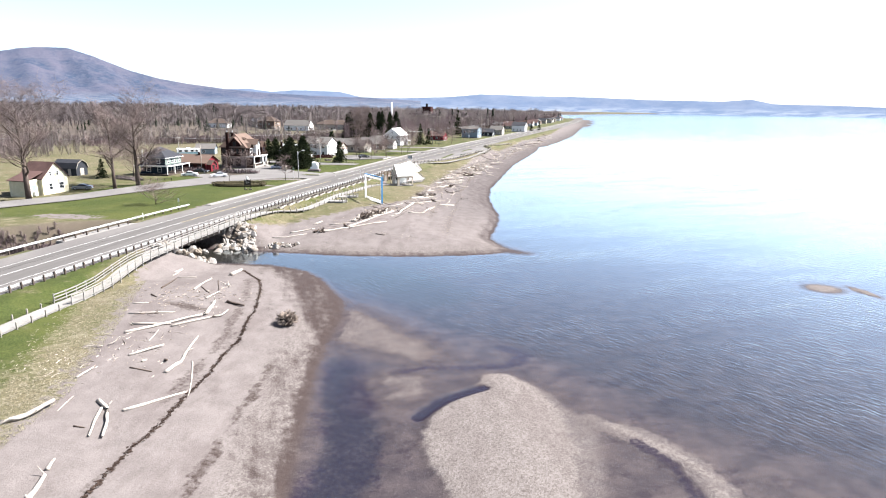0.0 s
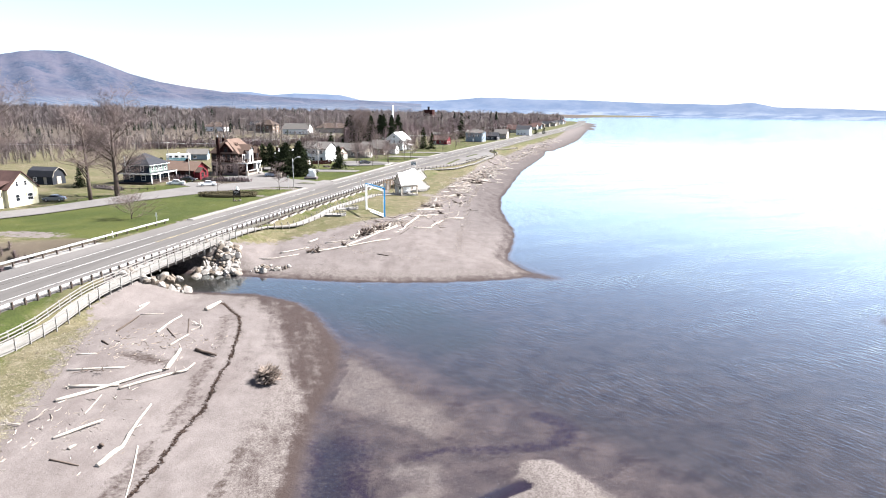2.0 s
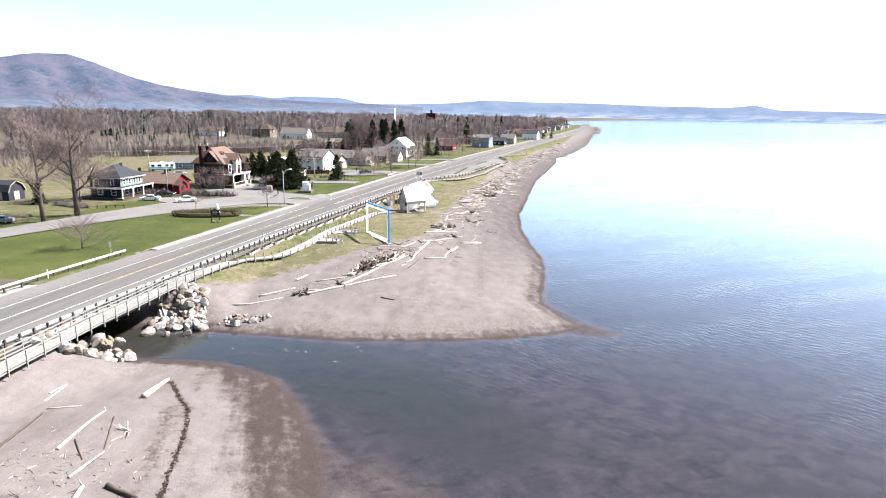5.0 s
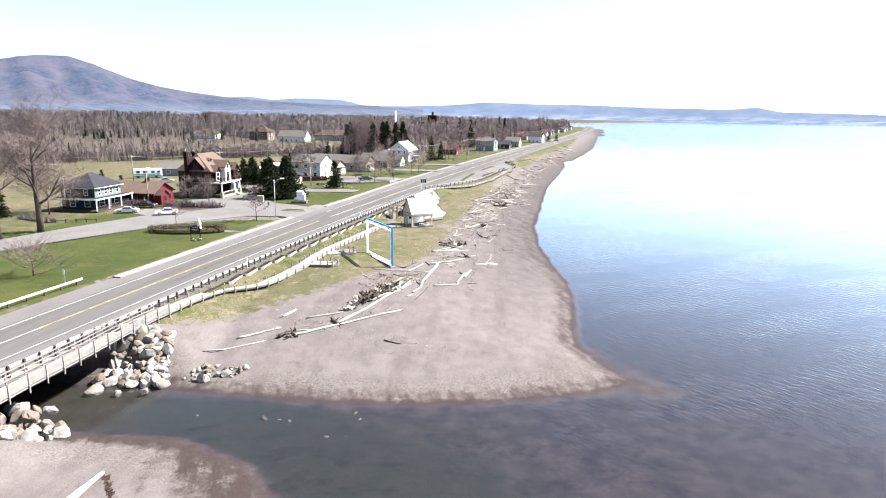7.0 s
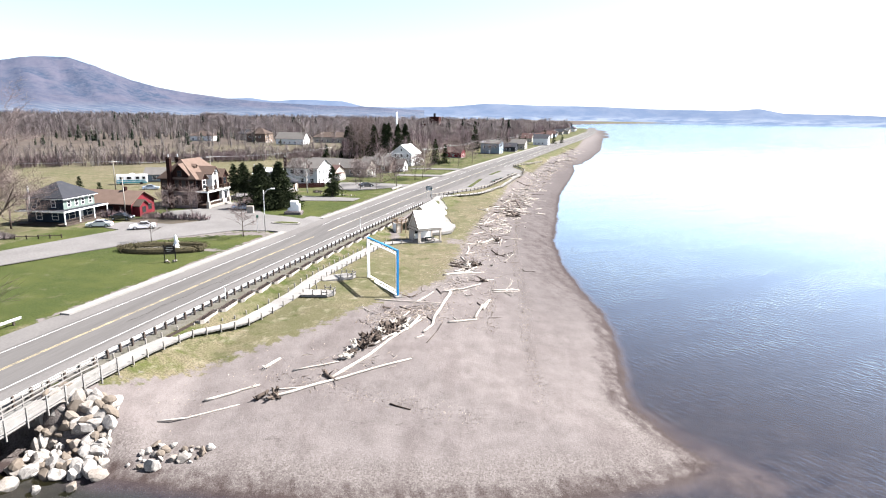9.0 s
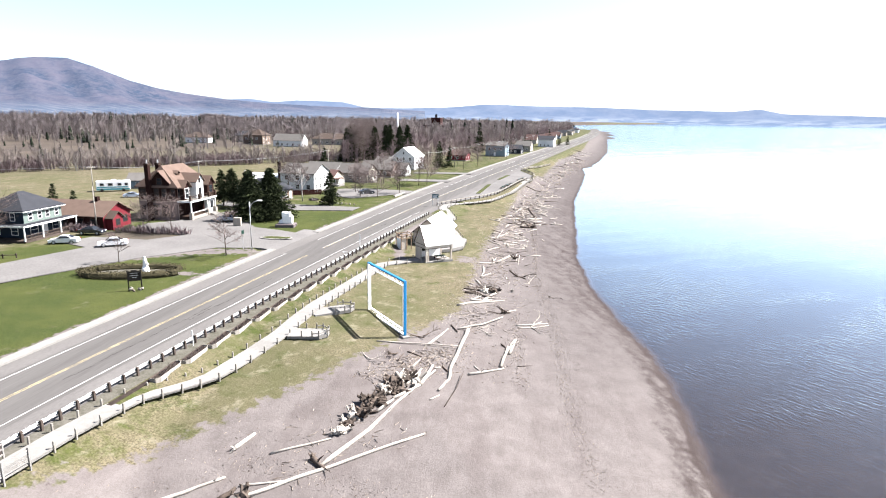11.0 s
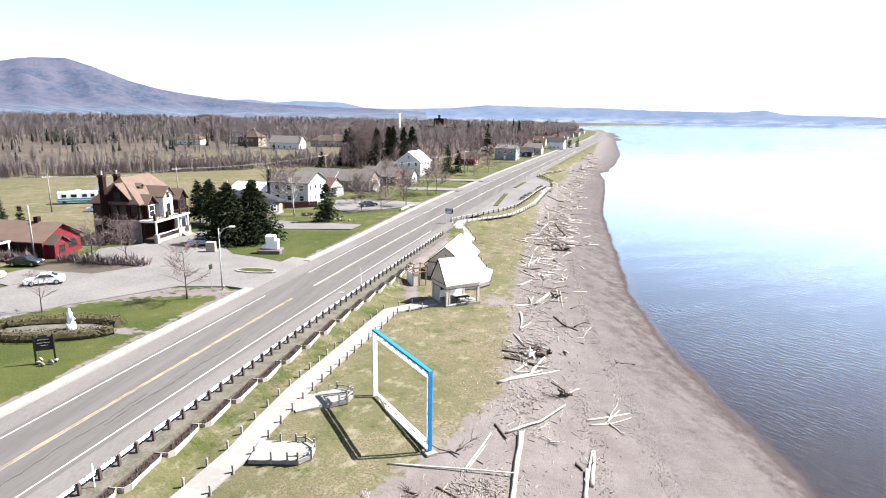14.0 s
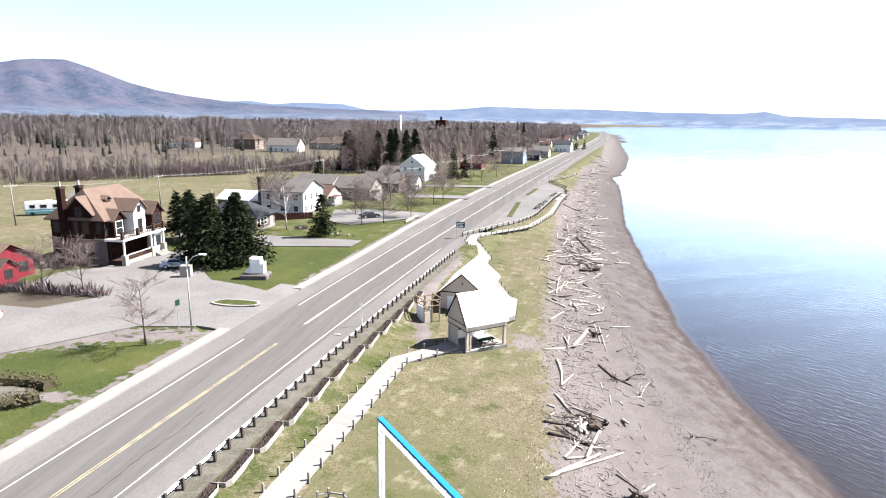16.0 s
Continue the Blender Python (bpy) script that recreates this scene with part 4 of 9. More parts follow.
def conifer_crown(seed, height, radius, layers=16, per=15, bare=0.06, droop=0.35, dense=1.0):
    """Many small needle sprays on drooping boughs; the outline is uneven."""
    rng = np.random.RandomState(seed)
    vs, fs = [], []
    boughs = int(layers * per * 0.62)
    lobes = rng.uniform(0.75, 1.15, 9)
    for i in range(boughs):
        t = rng.rand() ** 1.25
        a = rng.uniform(0, 6.283)
        z0 = height * (bare + (1 - bare) * t)
        rr = (radius * (1 - t) ** 0.8 + 0.10) * lobes[int(a / 6.283 * 9) % 9] * rng.uniform(0.65, 1.12)
        c, s = math.cos(a), math.sin(a)
        sprays = max(3, int(3 + rr * 3.0))
        for q in range(sprays):
            u = (q + rng.rand()) / sprays
            side = rng.normal(0, 0.16 * rr * u + 0.05)
            px, py = c * rr * u - s * side, s * rr * u + c * side
            pz = z0 + 0.12 * rr * u - droop * rr * u * u + rng.normal(0, 0.10)
            w = rng.uniform(0.16, 0.36) * (0.7 + 0.06 * height)
            for k in range(3):
                d = rng.normal(0, 1, 3)
                d[2] = d[2] * 0.55 - 0.25
                d = d / np.linalg.norm(d) * w * 1.5 + np.array([c, s, 0]) * w * 0.7
                e = rng.normal(0, 1, 3)
                e = e / np.linalg.norm(e) * w * 0.38
                b = len(vs)
                vs += [(px - e[0], py - e[1], pz - e[2]), (px + e[0], py + e[1], pz + e[2]), (px + d[0], py + d[1], pz + d[2])]
                fs.append((b, b + 1, b + 2))
    return vs, fs


def conifer(name, label, seed, height, radius, x, y, **kw):
    t = empty(name)
    bm = bmesh.new()
    add_tube(bm, [Vector((0, 0, -0.1)), Vector((0.05, 0, height * 0.5)), Vector((0, 0, height * 0.97))], [height * 0.016, height * 0.010, 0.02], 7)
    part("trunk", bm, M["bark"], t, smooth=True)
    v, f = conifer_crown(seed, height, radius, **kw)
    pydata("crown", v, f, M["conifer_leaf"], t)
    t.matrix_world = pose(x, y, gz(x, y))
    return tagged(t, label, "tree")


def stuff_trees(name, spots, material_kind, label, seed):
    """Many far trees in one object. spots: x, y, z, height rows."""
    rng = np.random.RandomState(seed)
    vs, fs, kinds = [], [], []
    for x, y, z, h in spots:
        if material_kind == "conifer":
            n = 9
            slim = rng.uniform(0.13, 0.21)
            for k in range(n):
                t0 = 0.06 + 0.86 * (k + rng.uniform(-0.3, 0.3)) / n
                r = h * slim * (1 - t0) ** 0.8 * rng.uniform(0.6, 1.25) + 0.15
                zt = min(t0 + 0.24, 1.0)
                m = 7
                a0 = rng.uniform(0, 6.28)
                b = len(vs)
                vs.append((x, y, z + h * zt))
                for q in range(m):
                    a = a0 + q * 6.283 / m
                    w = r * rng.uniform(0.6, 1.3)
                    vs.append((x + math.cos(a) * w, y + math.sin(a) * w, z + h * t0 + rng.uniform(-0.04, 0.04) * h))
                fs += [(b, b + 1 + q, b + 1 + (q + 1) % m) for q in range(m)]
        else:
            far = math.hypot(x, y)
            nb = 62 if far < 430 else 42 if far < 800 else 24
            wide = max(1.0, far / 380)
            w0 = (0.007 * h + 0.02) * wide ** 0.6 * (2.1 if name == "birch_woods" else 1.0)
            lx, ly = rng.uniform(-0.07, 0.07, 2) * h
            b = len(vs)
            vs += [(x - w0, y, z), (x + w0, y, z), (x + lx + w0 * 0.3, y + ly, z + h * 0.93), (x + lx - w0 * 0.3, y + ly, z + h * 0.93)]
            fs.append((b, b + 1, b + 2, b + 3))
            kinds.append(0)
            low, fat = rng.uniform(0.0, 0.10) if h < 8 else rng.uniform(0.04, 0.28), rng.uniform(0.20, 0.38)
            for k in range(nb):
                t = low + (0.95 - low) * (k + rng.rand()) / nb
                a = rng.uniform(0, 6.28)
                ln = h * fat * rng.uniform(0.6, 1.15) * (0.35 + 0.9 * math.sin(math.pi * min(1.0, 0.12 + 0.95 * (t - low) / (1 - low))))
                px, py, pz = x + lx * t, y + ly * t, z + h * t
                ex, ey, ez = px + math.cos(a) * ln, py + math.sin(a) * ln, min(pz + ln * rng.uniform(0.25, 1.15), z + h * rng.uniform(0.94, 1.04))
                w = (0.022 + 0.0024 * h) * wide
                b = len(vs)
                sx, sy = rng.uniform(-0.55, 0.55, 2) * ln
                vs += [(px - w, py, pz), (px + w, py, pz), (ex, ey, ez), (ex + sx, ey + sy, ez - rng.uniform(-0.2, 0.35) * ln)]
                fs += [(b, b + 1, b + 2), (b, b + 3, b + 1)]
                kinds += [1, 1]
    me = bpy.data.meshes.new(name)
    me.from_pydata(vs, [], fs)
    if kinds:
        me.polygons.foreach_set("material_index", kinds)
    return new(name, me)


def island_mat(name, a, c, dark, hi=1.0):
    """Twigs or needles whose tone differs from piece to piece and patch to patch."""
    m, n, l = nodes_of(name)
    g = n.new("ShaderNodeNewGeometry")
    patch = n_range(n, l, n_noise(n, l, g.outputs["Position"], 0.03, 4), 0.38, 0.62)
    col = n_mix(n, l, patch, a, c)
    col = n_mix(n, l, n_range(n, l, g.outputs["Random Per Island"], 0, 1, 0, 0.8), col, dark)
    l.new(col, n["Principled BSDF"].inputs["Base Color"])
    n["Principled BSDF"].inputs["Roughness"].default_value = 0.95
    n["Principled BSDF"].inputs["Specular IOR Level"].default_value = 0.02
    return m


M["conifer_leaf"] = island_mat("dark_needle_sprays", (0.022, 0.029, 0.014), (0.028, 0.034, 0.017), (0.0075, 0.0100, 0.0058))
M["forest_twig"] = island_mat("grey_forest_twigs", (0.235, 0.204, 0.199), (0.180, 0.150, 0.148), (0.080, 0.066, 0.065))
M["forest_birch"] = island_mat("pale_forest_stems", (0.46, 0.43, 0.40), (0.34, 0.31, 0.29), (0.22, 0.19, 0.178))
M["birch_twig"] = island_mat("grey_birch_twigs", (0.27, 0.238, 0.22), (0.22, 0.187, 0.175), (0.12, 0.098, 0.09))
M["forest_conifer"] = island_mat("far_conifer_needles", (0.0168, 0.0217, 0.0147), (0.0224, 0.0266, 0.0182), (0.0091, 0.0119, 0.0091))
M["red_twig"] = island_mat("reddish_twigs", (0.205, 0.158, 0.160), (0.165, 0.125, 0.128), (0.075, 0.057, 0.059))

rng = np.random.RandomState(5)


NEAR_X = [-420, -300, -250, -205, -175, -147, -127, -100]
NEAR_Y = [180, 200, 225, 272, 302, 328, 348, 372]


def in_wood(x, y):
    """How thickly trees stand: 1 in the woods, a little in the meadow."""
    off = x - float(road_x(y))
    if y < 130 or off > -45:
        return 0.0
    if x < -182 and y < 232 + (-182 - x) * 0.1:
        return 1.0 if x < -182 - max(0, 205 - y) * 0.2 else 0.0
    near = float(np.interp(x, NEAR_X, NEAR_Y))
    if y < near:
        return 0.0
    if y < near + 42:
        return 0.42
    edge = float(np.interp(x, [-420, -370, -320, -285, -150, -100], [380, 440, 480, 545, 560, 520]))
    if y < edge:
        return 0.045 if x > -205 else 0.28
    return 0.75 if off > -200 else 1.0


decid, birch, con = [], [], []
tries = 0
while len(decid) < 7600 and tries < 60000:
    tries += 1
    q = rng.rand() ** 1.6
    dist = 240 + 1700 * q
    a = math.radians(rng.uniform(-56, 6))
    x, y = dist * math.sin(a), dist * math.cos(a) + 20
    if rng.rand() > in_wood(x, y):
        continue
    z = 0.0
    kind = rng.rand() + (0.20 * math.sin(x / 60.0) * math.cos(y / 75.0) - 0.04 if dist > 420 else -0.10)
    tall = 1 + 0.22 * math.sin(x / 23.0 + y / 41.0) + 0.15 * math.sin(x / 9.0)
    if kind > 0.87:
        con.append((x, y, z, rng.uniform(6, 14) * tall * (1.15 if y > 650 else 0.75 if y > 430 else 0.5)))
    elif kind > 0.66:
        birch.append((x, y, z, rng.uniform(8, 13) * (0.60 if y < 430 else 1.25)))
    else:
        decid.append((x, y, z, rng.uniform(6, 14) * tall * (0.44 if y < 430 else 1.25)))
for k in range(130):
    x = rng.uniform(-250, -95)
    y = float(np.interp(x, NEAR_X, NEAR_Y)) + rng.uniform(-4, 16)
    if x - float(road_x(y)) < -66:
        birch.append((x, y, 0.0, rng.uniform(5.5, 9.5)))


def drop_on_ground(spots):
    a = np.array(spots)
    a[:, 2] = ground(a[:, 0], a[:, 1])
    return [tuple(r) for r in a]


for nm, sp, kd, mt, lb in (("bare_woods", decid, "bare", "forest_twig", "grey-brown leafless woods behind the village"), ("birch_woods", birch, "bare", "forest_birch", "pale birches among the leafless woods"), ("spruce_woods", con, "conifer", "forest_conifer", "dark spruces scattered through the woods")):
    ob = stuff_trees(nm, drop_on_ground(sp), kd, lb, 3)
    ob.data.materials.append(M[mt])
    if kd == "bare":
        ob.data.materials.append(M["birch_twig" if nm == "birch_woods" else mt])
    tagged(ob, lb, "forest", kind="stuff")

# low alder scrub along the meadow's edge
scrub_spots = []
for k in range(3600):
    x = rng.uniform(-320, -100)
    y = float(np.interp(x, NEAR_X, NEAR_Y)) + abs(rng.normal(0, 26)) - 3
    if x - float(road_x(y)) > -62:
        continue
    if math.sin(x / 7.0 + 2.0 * math.sin(y / 11.0)) + rng.normal(0, 0.5) < -0.45:
        continue
    scrub_spots.append((x, y, 0.0, rng.uniform(1.8, 4.6)))
ob = stuff_trees("alder_scrub", drop_on_ground(scrub_spots), "bare", "", 8)
ob.data.materials.append(M["red_twig"])
ob.data.materials.append(M["red_twig"])
tagged(ob, "reddish-brown leafless alder scrub along the meadow", "scrub", kind="stuff")


# ---- guardrails ----
def guardrail(name, y0, y1, off, side, label, spacing=1.6):
    """Steel rail on short posts along the road; side +1: the rail is on the west face of its posts."""
    thing = empty(name)
    post_me = None
    k = 0
    y = y0
    while y <= y1:
        p = road_point(y, off, ROAD_Z - 0.1)
        d = road_dir(y)
        m = Matrix.Translation(p) @ Matrix.Rotation(-math.atan2(d.x, d.y), 4, "Z")
        if post_me is None:
            o = part("post", box(-0.09, 0.09, -0.10, 0.10, -0.3, 0.86, None, 0.015), M["dark_timber"], thing)
            o.matrix_basis = m
            post_me = o.data
        else:
            share("post", post_me, thing, m)
        y += spacing
    prof = [(0.0, 0.50), (0.05, 0.54), (0.05, 0.60), (0.0, 0.65), (0.05, 0.70), (0.05, 0.76), (0.0, 0.80)]
    y = y0 - 0.3
    while y < y1 + 0.2:
        ye = min(y + 7.6, y1 + 0.3)
        vs, fs = [], []
        n = 5
        for i in range(n):
            yy = y + (ye - y) * i / (n - 1)
            for u, z in prof:
                vs.append(tuple(road_point(yy, off - side * (0.13 + u), ROAD_Z - 0.08 + z)))
        w = len(prof)
        for i in range(n - 1):
            for j in range(w - 1):
                a = i * w + j
                fs.append((a, a + 1, a + w + 1, a + w))
        o = pydata("rail", vs, fs, M["galv"], thing)
        s = o.modifiers.new("thickness", "SOLIDIFY")
        s.thickness = 0.012
        y = ye
    return tagged(thing, label, "guardrail", kind="structure")


guardrail("guardrail", -30, 212, 6.95, 1, "pale steel guardrail on dark timber posts beside the road", 1.6)
guardrail("guardrail", -30, 114.5, -9.0, -1, "long pale steel guardrail on the landward roadside", 2.4)


def timber_rail(name, pts, label, spacing=2.4, rails=(0.72,), h=0.85):
    """Posts with heavy rails along plan points."""
    t = empty(name)
    ps = []
    for a, b in zip(pts, pts[1:]):
        a, b = Vector((*a, 0)), Vector((*b, 0))
        k = max(1, round((b - a).length / spacing))
        ps += [a.lerp(b, i / k) for i in range(k)]
    ps.append(Vector((*pts[-1], 0)))
    zs = [gz(p.x, p.y) for p in ps]
    me = None
    for p, z in zip(ps, zs):
        o = part("post", box(-0.11, 0.11, -0.11, 0.11, -0.3, h, None, 0.02), M["dark_timber"], t) if me is None else share("post", me, t, Matrix())
        me = me or o.data
        o.matrix_basis = Matrix.Translation((p.x, p.y, z))
    for (p, z), (q, w) in zip(zip(ps, zs), zip(ps[1:], zs[1:])):
        for e in rails:
            bm = bmesh.new()
            add_tube(bm, [Vector((p.x, p.y, z + e)), Vector((q.x, q.y, w + e))], [0.12, 0.12], 6)
            part("rail", bm, M["post_wood"], t)
    return tagged(t, label, "fence")


timber_rail("lay_by_rail", [(-43.4, 226.2)] + [(x, y) for x, y in zip(LAY_X[2:9], LAY_Y[2:9])], "low timber rail on dark posts round the lay-by")
timber_rail("lay_by_fence", [(-19.0, 303.5), (-18.2, 316), (-23.4, 337.5), (-16.5, 362), (-9.5, 392)], "weathered timber fence at the end of the lay-by", 2.6, (0.45, 0.95), 1.15)

# ---- bridge ----
bridge = empty("bridge")
B0, B1 = 82.5, 101.5
ribbon("deck", B0, B1, -10.2, 8.2, ROAD_Z - 0.30, M["concrete"], 3, thick=0.55, parent=bridge)
for o in (-8.6, -4.3, 0.0, 4.3, 7.6):
    ribbon("girder", B0, B1, o - 0.2, o + 0.2, ROAD_Z - 0.85, M["dark_timber"], 4, thick=0.75, parent=bridge)
for y in (B0 + 0.6, B1 - 0.6):
    bm = bmesh.new()
    d = road_dir(y)
    m = Matrix.Translation(road_point(y, -1, 0)) @ Matrix.Rotation(-math.atan2(d.x, d.y), 4, "Z")
    add_box(bm, -9.2, 9.2, -0.45, 0.45, -1.0, 2.9, m)
    part("abutment", bm, M["concrete"], bridge, "grey concrete abutment")
tagged(bridge, "low concrete road bridge over the stream mouth", "bridge")

# ---- boardwalk ----
WALK = [(-50.2, 22), (-50.4, 40), (-50.9, 50), (-51.4, 60), (-53.0, 73.5), (-53.5, 88), (-53.2, 101), (-52.2, 110), (-51.2, 116.2), (-48.2, 122.6), (-45.9, 133), (-45.4, 143), (-44.2, 154), (-42.9, 165.8), (-40.2, 168.9), (-38.3, 171.0)]
WALK_B = [(-35.2, 179.8), (-33.0, 182.5), (-33.0, 188.2), (-36.0, 198.6), (-38.7, 205.5), (-37.9, 212.4), (-41.2, 221.5), (-40.9, 226.8), (-38.0, 232.3), (-34.6, 238.2), (-31.5, 242.6), (-29.0, 248.8), (-25.6, 262), (-21.9, 289), (-19.6, 300)]


def walk_z(x, y):
    return max(gz(x, y) + 0.16, 3.72 if 70 < y < 103 else 0)


def resample(pts, step):
    out = []
    for a, b in zip(pts, pts[1:]):
        a, b = Vector((*a, 0)), Vector((*b, 0))
        n = max(1, round((b - a).length / step))
        out += [a.lerp(b, i / n) for i in range(n)]
    return out + [Vector((*pts[-1], 0))]


def boardwalk(name, pts, width, label, rail_span=None, posts="both"):
    thing = empty(name)
    ps = resample(pts, 2.0)
    zs = [walk_z(p.x, p.y) for p in ps]
    zs = [sum(zs[max(0, i - 2):i + 3]) / len(zs[max(0, i - 2):i + 3]) for i in range(len(zs))]
    side = []
    for i, p in enumerate(ps):
        d = (ps[min(i + 1, len(ps) - 1)] - ps[max(i - 1, 0)]).normalized()
        side.append(Vector((d.y, -d.x, 0)))
    h = width / 2
    for i in range(len(ps) - 1):
        bm = bmesh.new()
        q = []
        for k in (i, i + 1):
            for s in (-h, h):
                c = ps[k] + side[k] * s
                q += [bm.verts.new((c.x, c.y, zs[k])), bm.verts.new((c.x, c.y, zs[k] - 0.14))]
        for f in ((0, 2, 6, 4), (1, 5, 7, 3), (0, 4, 5, 1), (2, 3, 7, 6), (0, 1, 3, 2), (4, 6, 7, 5)):
            bm.faces.new([q[j] for j in f])
        part("deck_section", bm, M["walk_wood"], thing)
    post_me = rail_me = None
    for i, p in enumerate(ps):
        railed = rail_span and rail_span[0] <= p.y <= rail_span[1]
        for s in (-h, h):
            c = p + side[i] * (s * 1.0 + (0.07 if s > 0 else -0.07))
            a = math.atan2(side[i].y, side[i].x)
            if railed:
                o = part("rail_post", box(-0.05, 0.05, -0.05, 0.05, -0.55, 1.12), M["walk_wood"], thing) if rail_me is None else share("rail_post", rail_me, thing, Matrix())
                rail_me = rail_me or o.data
            else:
                o = part("post", box(-0.07, 0.07, -0.07, 0.07, -0.35, 0.55, None, 0.02), M["post_wood"], thing) if post_me is None else share("post", post_me, thing, Matrix())
                post_me = post_me or o.data
            o.matrix_basis = Matrix.Translation((c.x, c.y, zs[i])) @ Matrix.Rotation(a, 4, "Z")
    # rails and low kerb boards, one board a bay
    for i in range(len(ps) - 1):
        ra = rail_span and rail_span[0] <= ps[i].y and ps[i + 1].y <= rail_span[1]
        for s in (-h, h):
            if ra:
                heights = (0.35, 0.72, 1.08) if s < 0 else (0.22, 0.36, 0.50, 0.64, 0.78, 1.08)
            else:
                heights = (0.10,) if s > 0 and ps[i].y < 124 else ()
            for z in heights:
                bm = bmesh.new()
                q = []
                for k in (i, i + 1):
                    for w in (0.0, 0.045):
                        c = ps[k] + side[k] * (s + math.copysign(w, s))
                        for e in (0, 0.12):
                            q.append(bm.verts.new((c.x, c.y, zs[k] + z - e)))
                for f in ((0, 2, 6, 4), (1, 5, 7, 3), (0, 4, 5, 1), (2, 3, 7, 6), (0, 1, 3, 2), (4, 6, 7, 5)):
                    bm.faces.new([q[j] for j in f])
                part("rail_board", bm, M["walk_wood"], thing)
    return tagged(thing, label, "boardwalk")


boardwalk("boardwalk", WALK, 2.0, "bleached wooden boardwalk with low posts and bridge railings", (58, 108))
boardwalk("boardwalk", WALK_B, 2.2, "bleached wooden boardwalk zigzagging over the grass")


def viewing_pad(x, y, yaw, label, back):
    """A small deck beside the boardwalk with a bench at its end."""
    t = empty("viewing_deck")
    bm = bmesh.new()
    out = [(back, -1.25), (1.6, -1.25), (2.4, -0.5), (2.4, 0.5), (1.6, 1.25), (back, 1.25)]
    f = bm.faces.new([bm.verts.new((a, b, 0.0)) for a, b in out])
    r = bmesh.ops.extrude_face_region(bm, geom=[f])
    bmesh.ops.translate(bm, vec=(0, 0, -0.3), verts=[v for v in r["geom"] if isinstance(v, bmesh.types.BMVert)])
    bmesh.ops.recalc_face_normals(bm, faces=bm.faces[:])
    part("deck", bm, M["walk_wood"], t)
    for a, b in ((-0.2, -1.2), (0.9, -1.2), (1.6, -1.2), (2.35, -0.5), (2.35, 0.5), (1.6, 1.2), (0.9, 1.2), (-0.2, 1.2)):
        part("post", box(a - 0.06, a + 0.06, b - 0.06, b + 0.06, -0.3, 0.62), M["post_wood"], t)
    ring = [(0.9, -1.2), (1.6, -1.2), (2.35, -0.5), (2.35, 0.5), (1.6, 1.2), (0.9, 1.2)]
    for (a, b), (c, e) in zip(ring, ring[1:]):
        bm = bmesh.new()
        add_tube(bm, [Vector((a, b, 0.32)), Vector((c, e, 0.32))], [0.06, 0.06], 4)
        part("rail", bm, M["walk_wood"], t)
    t.matrix_world = pose(x, y, gz(x, y) + 0.30, 0, 0, yaw)
    return tagged(t, label, "deck", "decks beside the boardwalk")


viewing_pad(-43.2, 133.2, 8, "pale wooden viewing deck with low posts on the grass", -1.75)
viewing_pad(-42.8, 141.3, 38, "pale wooden viewing deck with a low rail beside the boardwalk", -2.7)

# ---- planters along the retaining logs ----
logs = empty("retaining_wall")
for k in range(22):
    y = 104 + k * 3.6
    for j in range(2):
        bm = bmesh.new()
        add_tube(bm, [road_point(y, 8.22 + 0.02 * j, 3.35 + 0.20 * j), road_point(y + 3.55, 8.22 + 0.02 * j, 3.35 + 0.20 * j)], [0.12, 0.12], 6)
        part("log", bm, M["dark_timber"], logs)
tagged(logs, "dark timber retaining logs below the road shoulder", "retaining wall")

# one dark colour covers both bare soil and the logs' shadow
ribbon("planting_strip", 104, 183, 8.30, 8.86, ROAD_Z - 0.035, M["soil"], 3, "dark bare soil and painted log shadow before the planters", "soil")


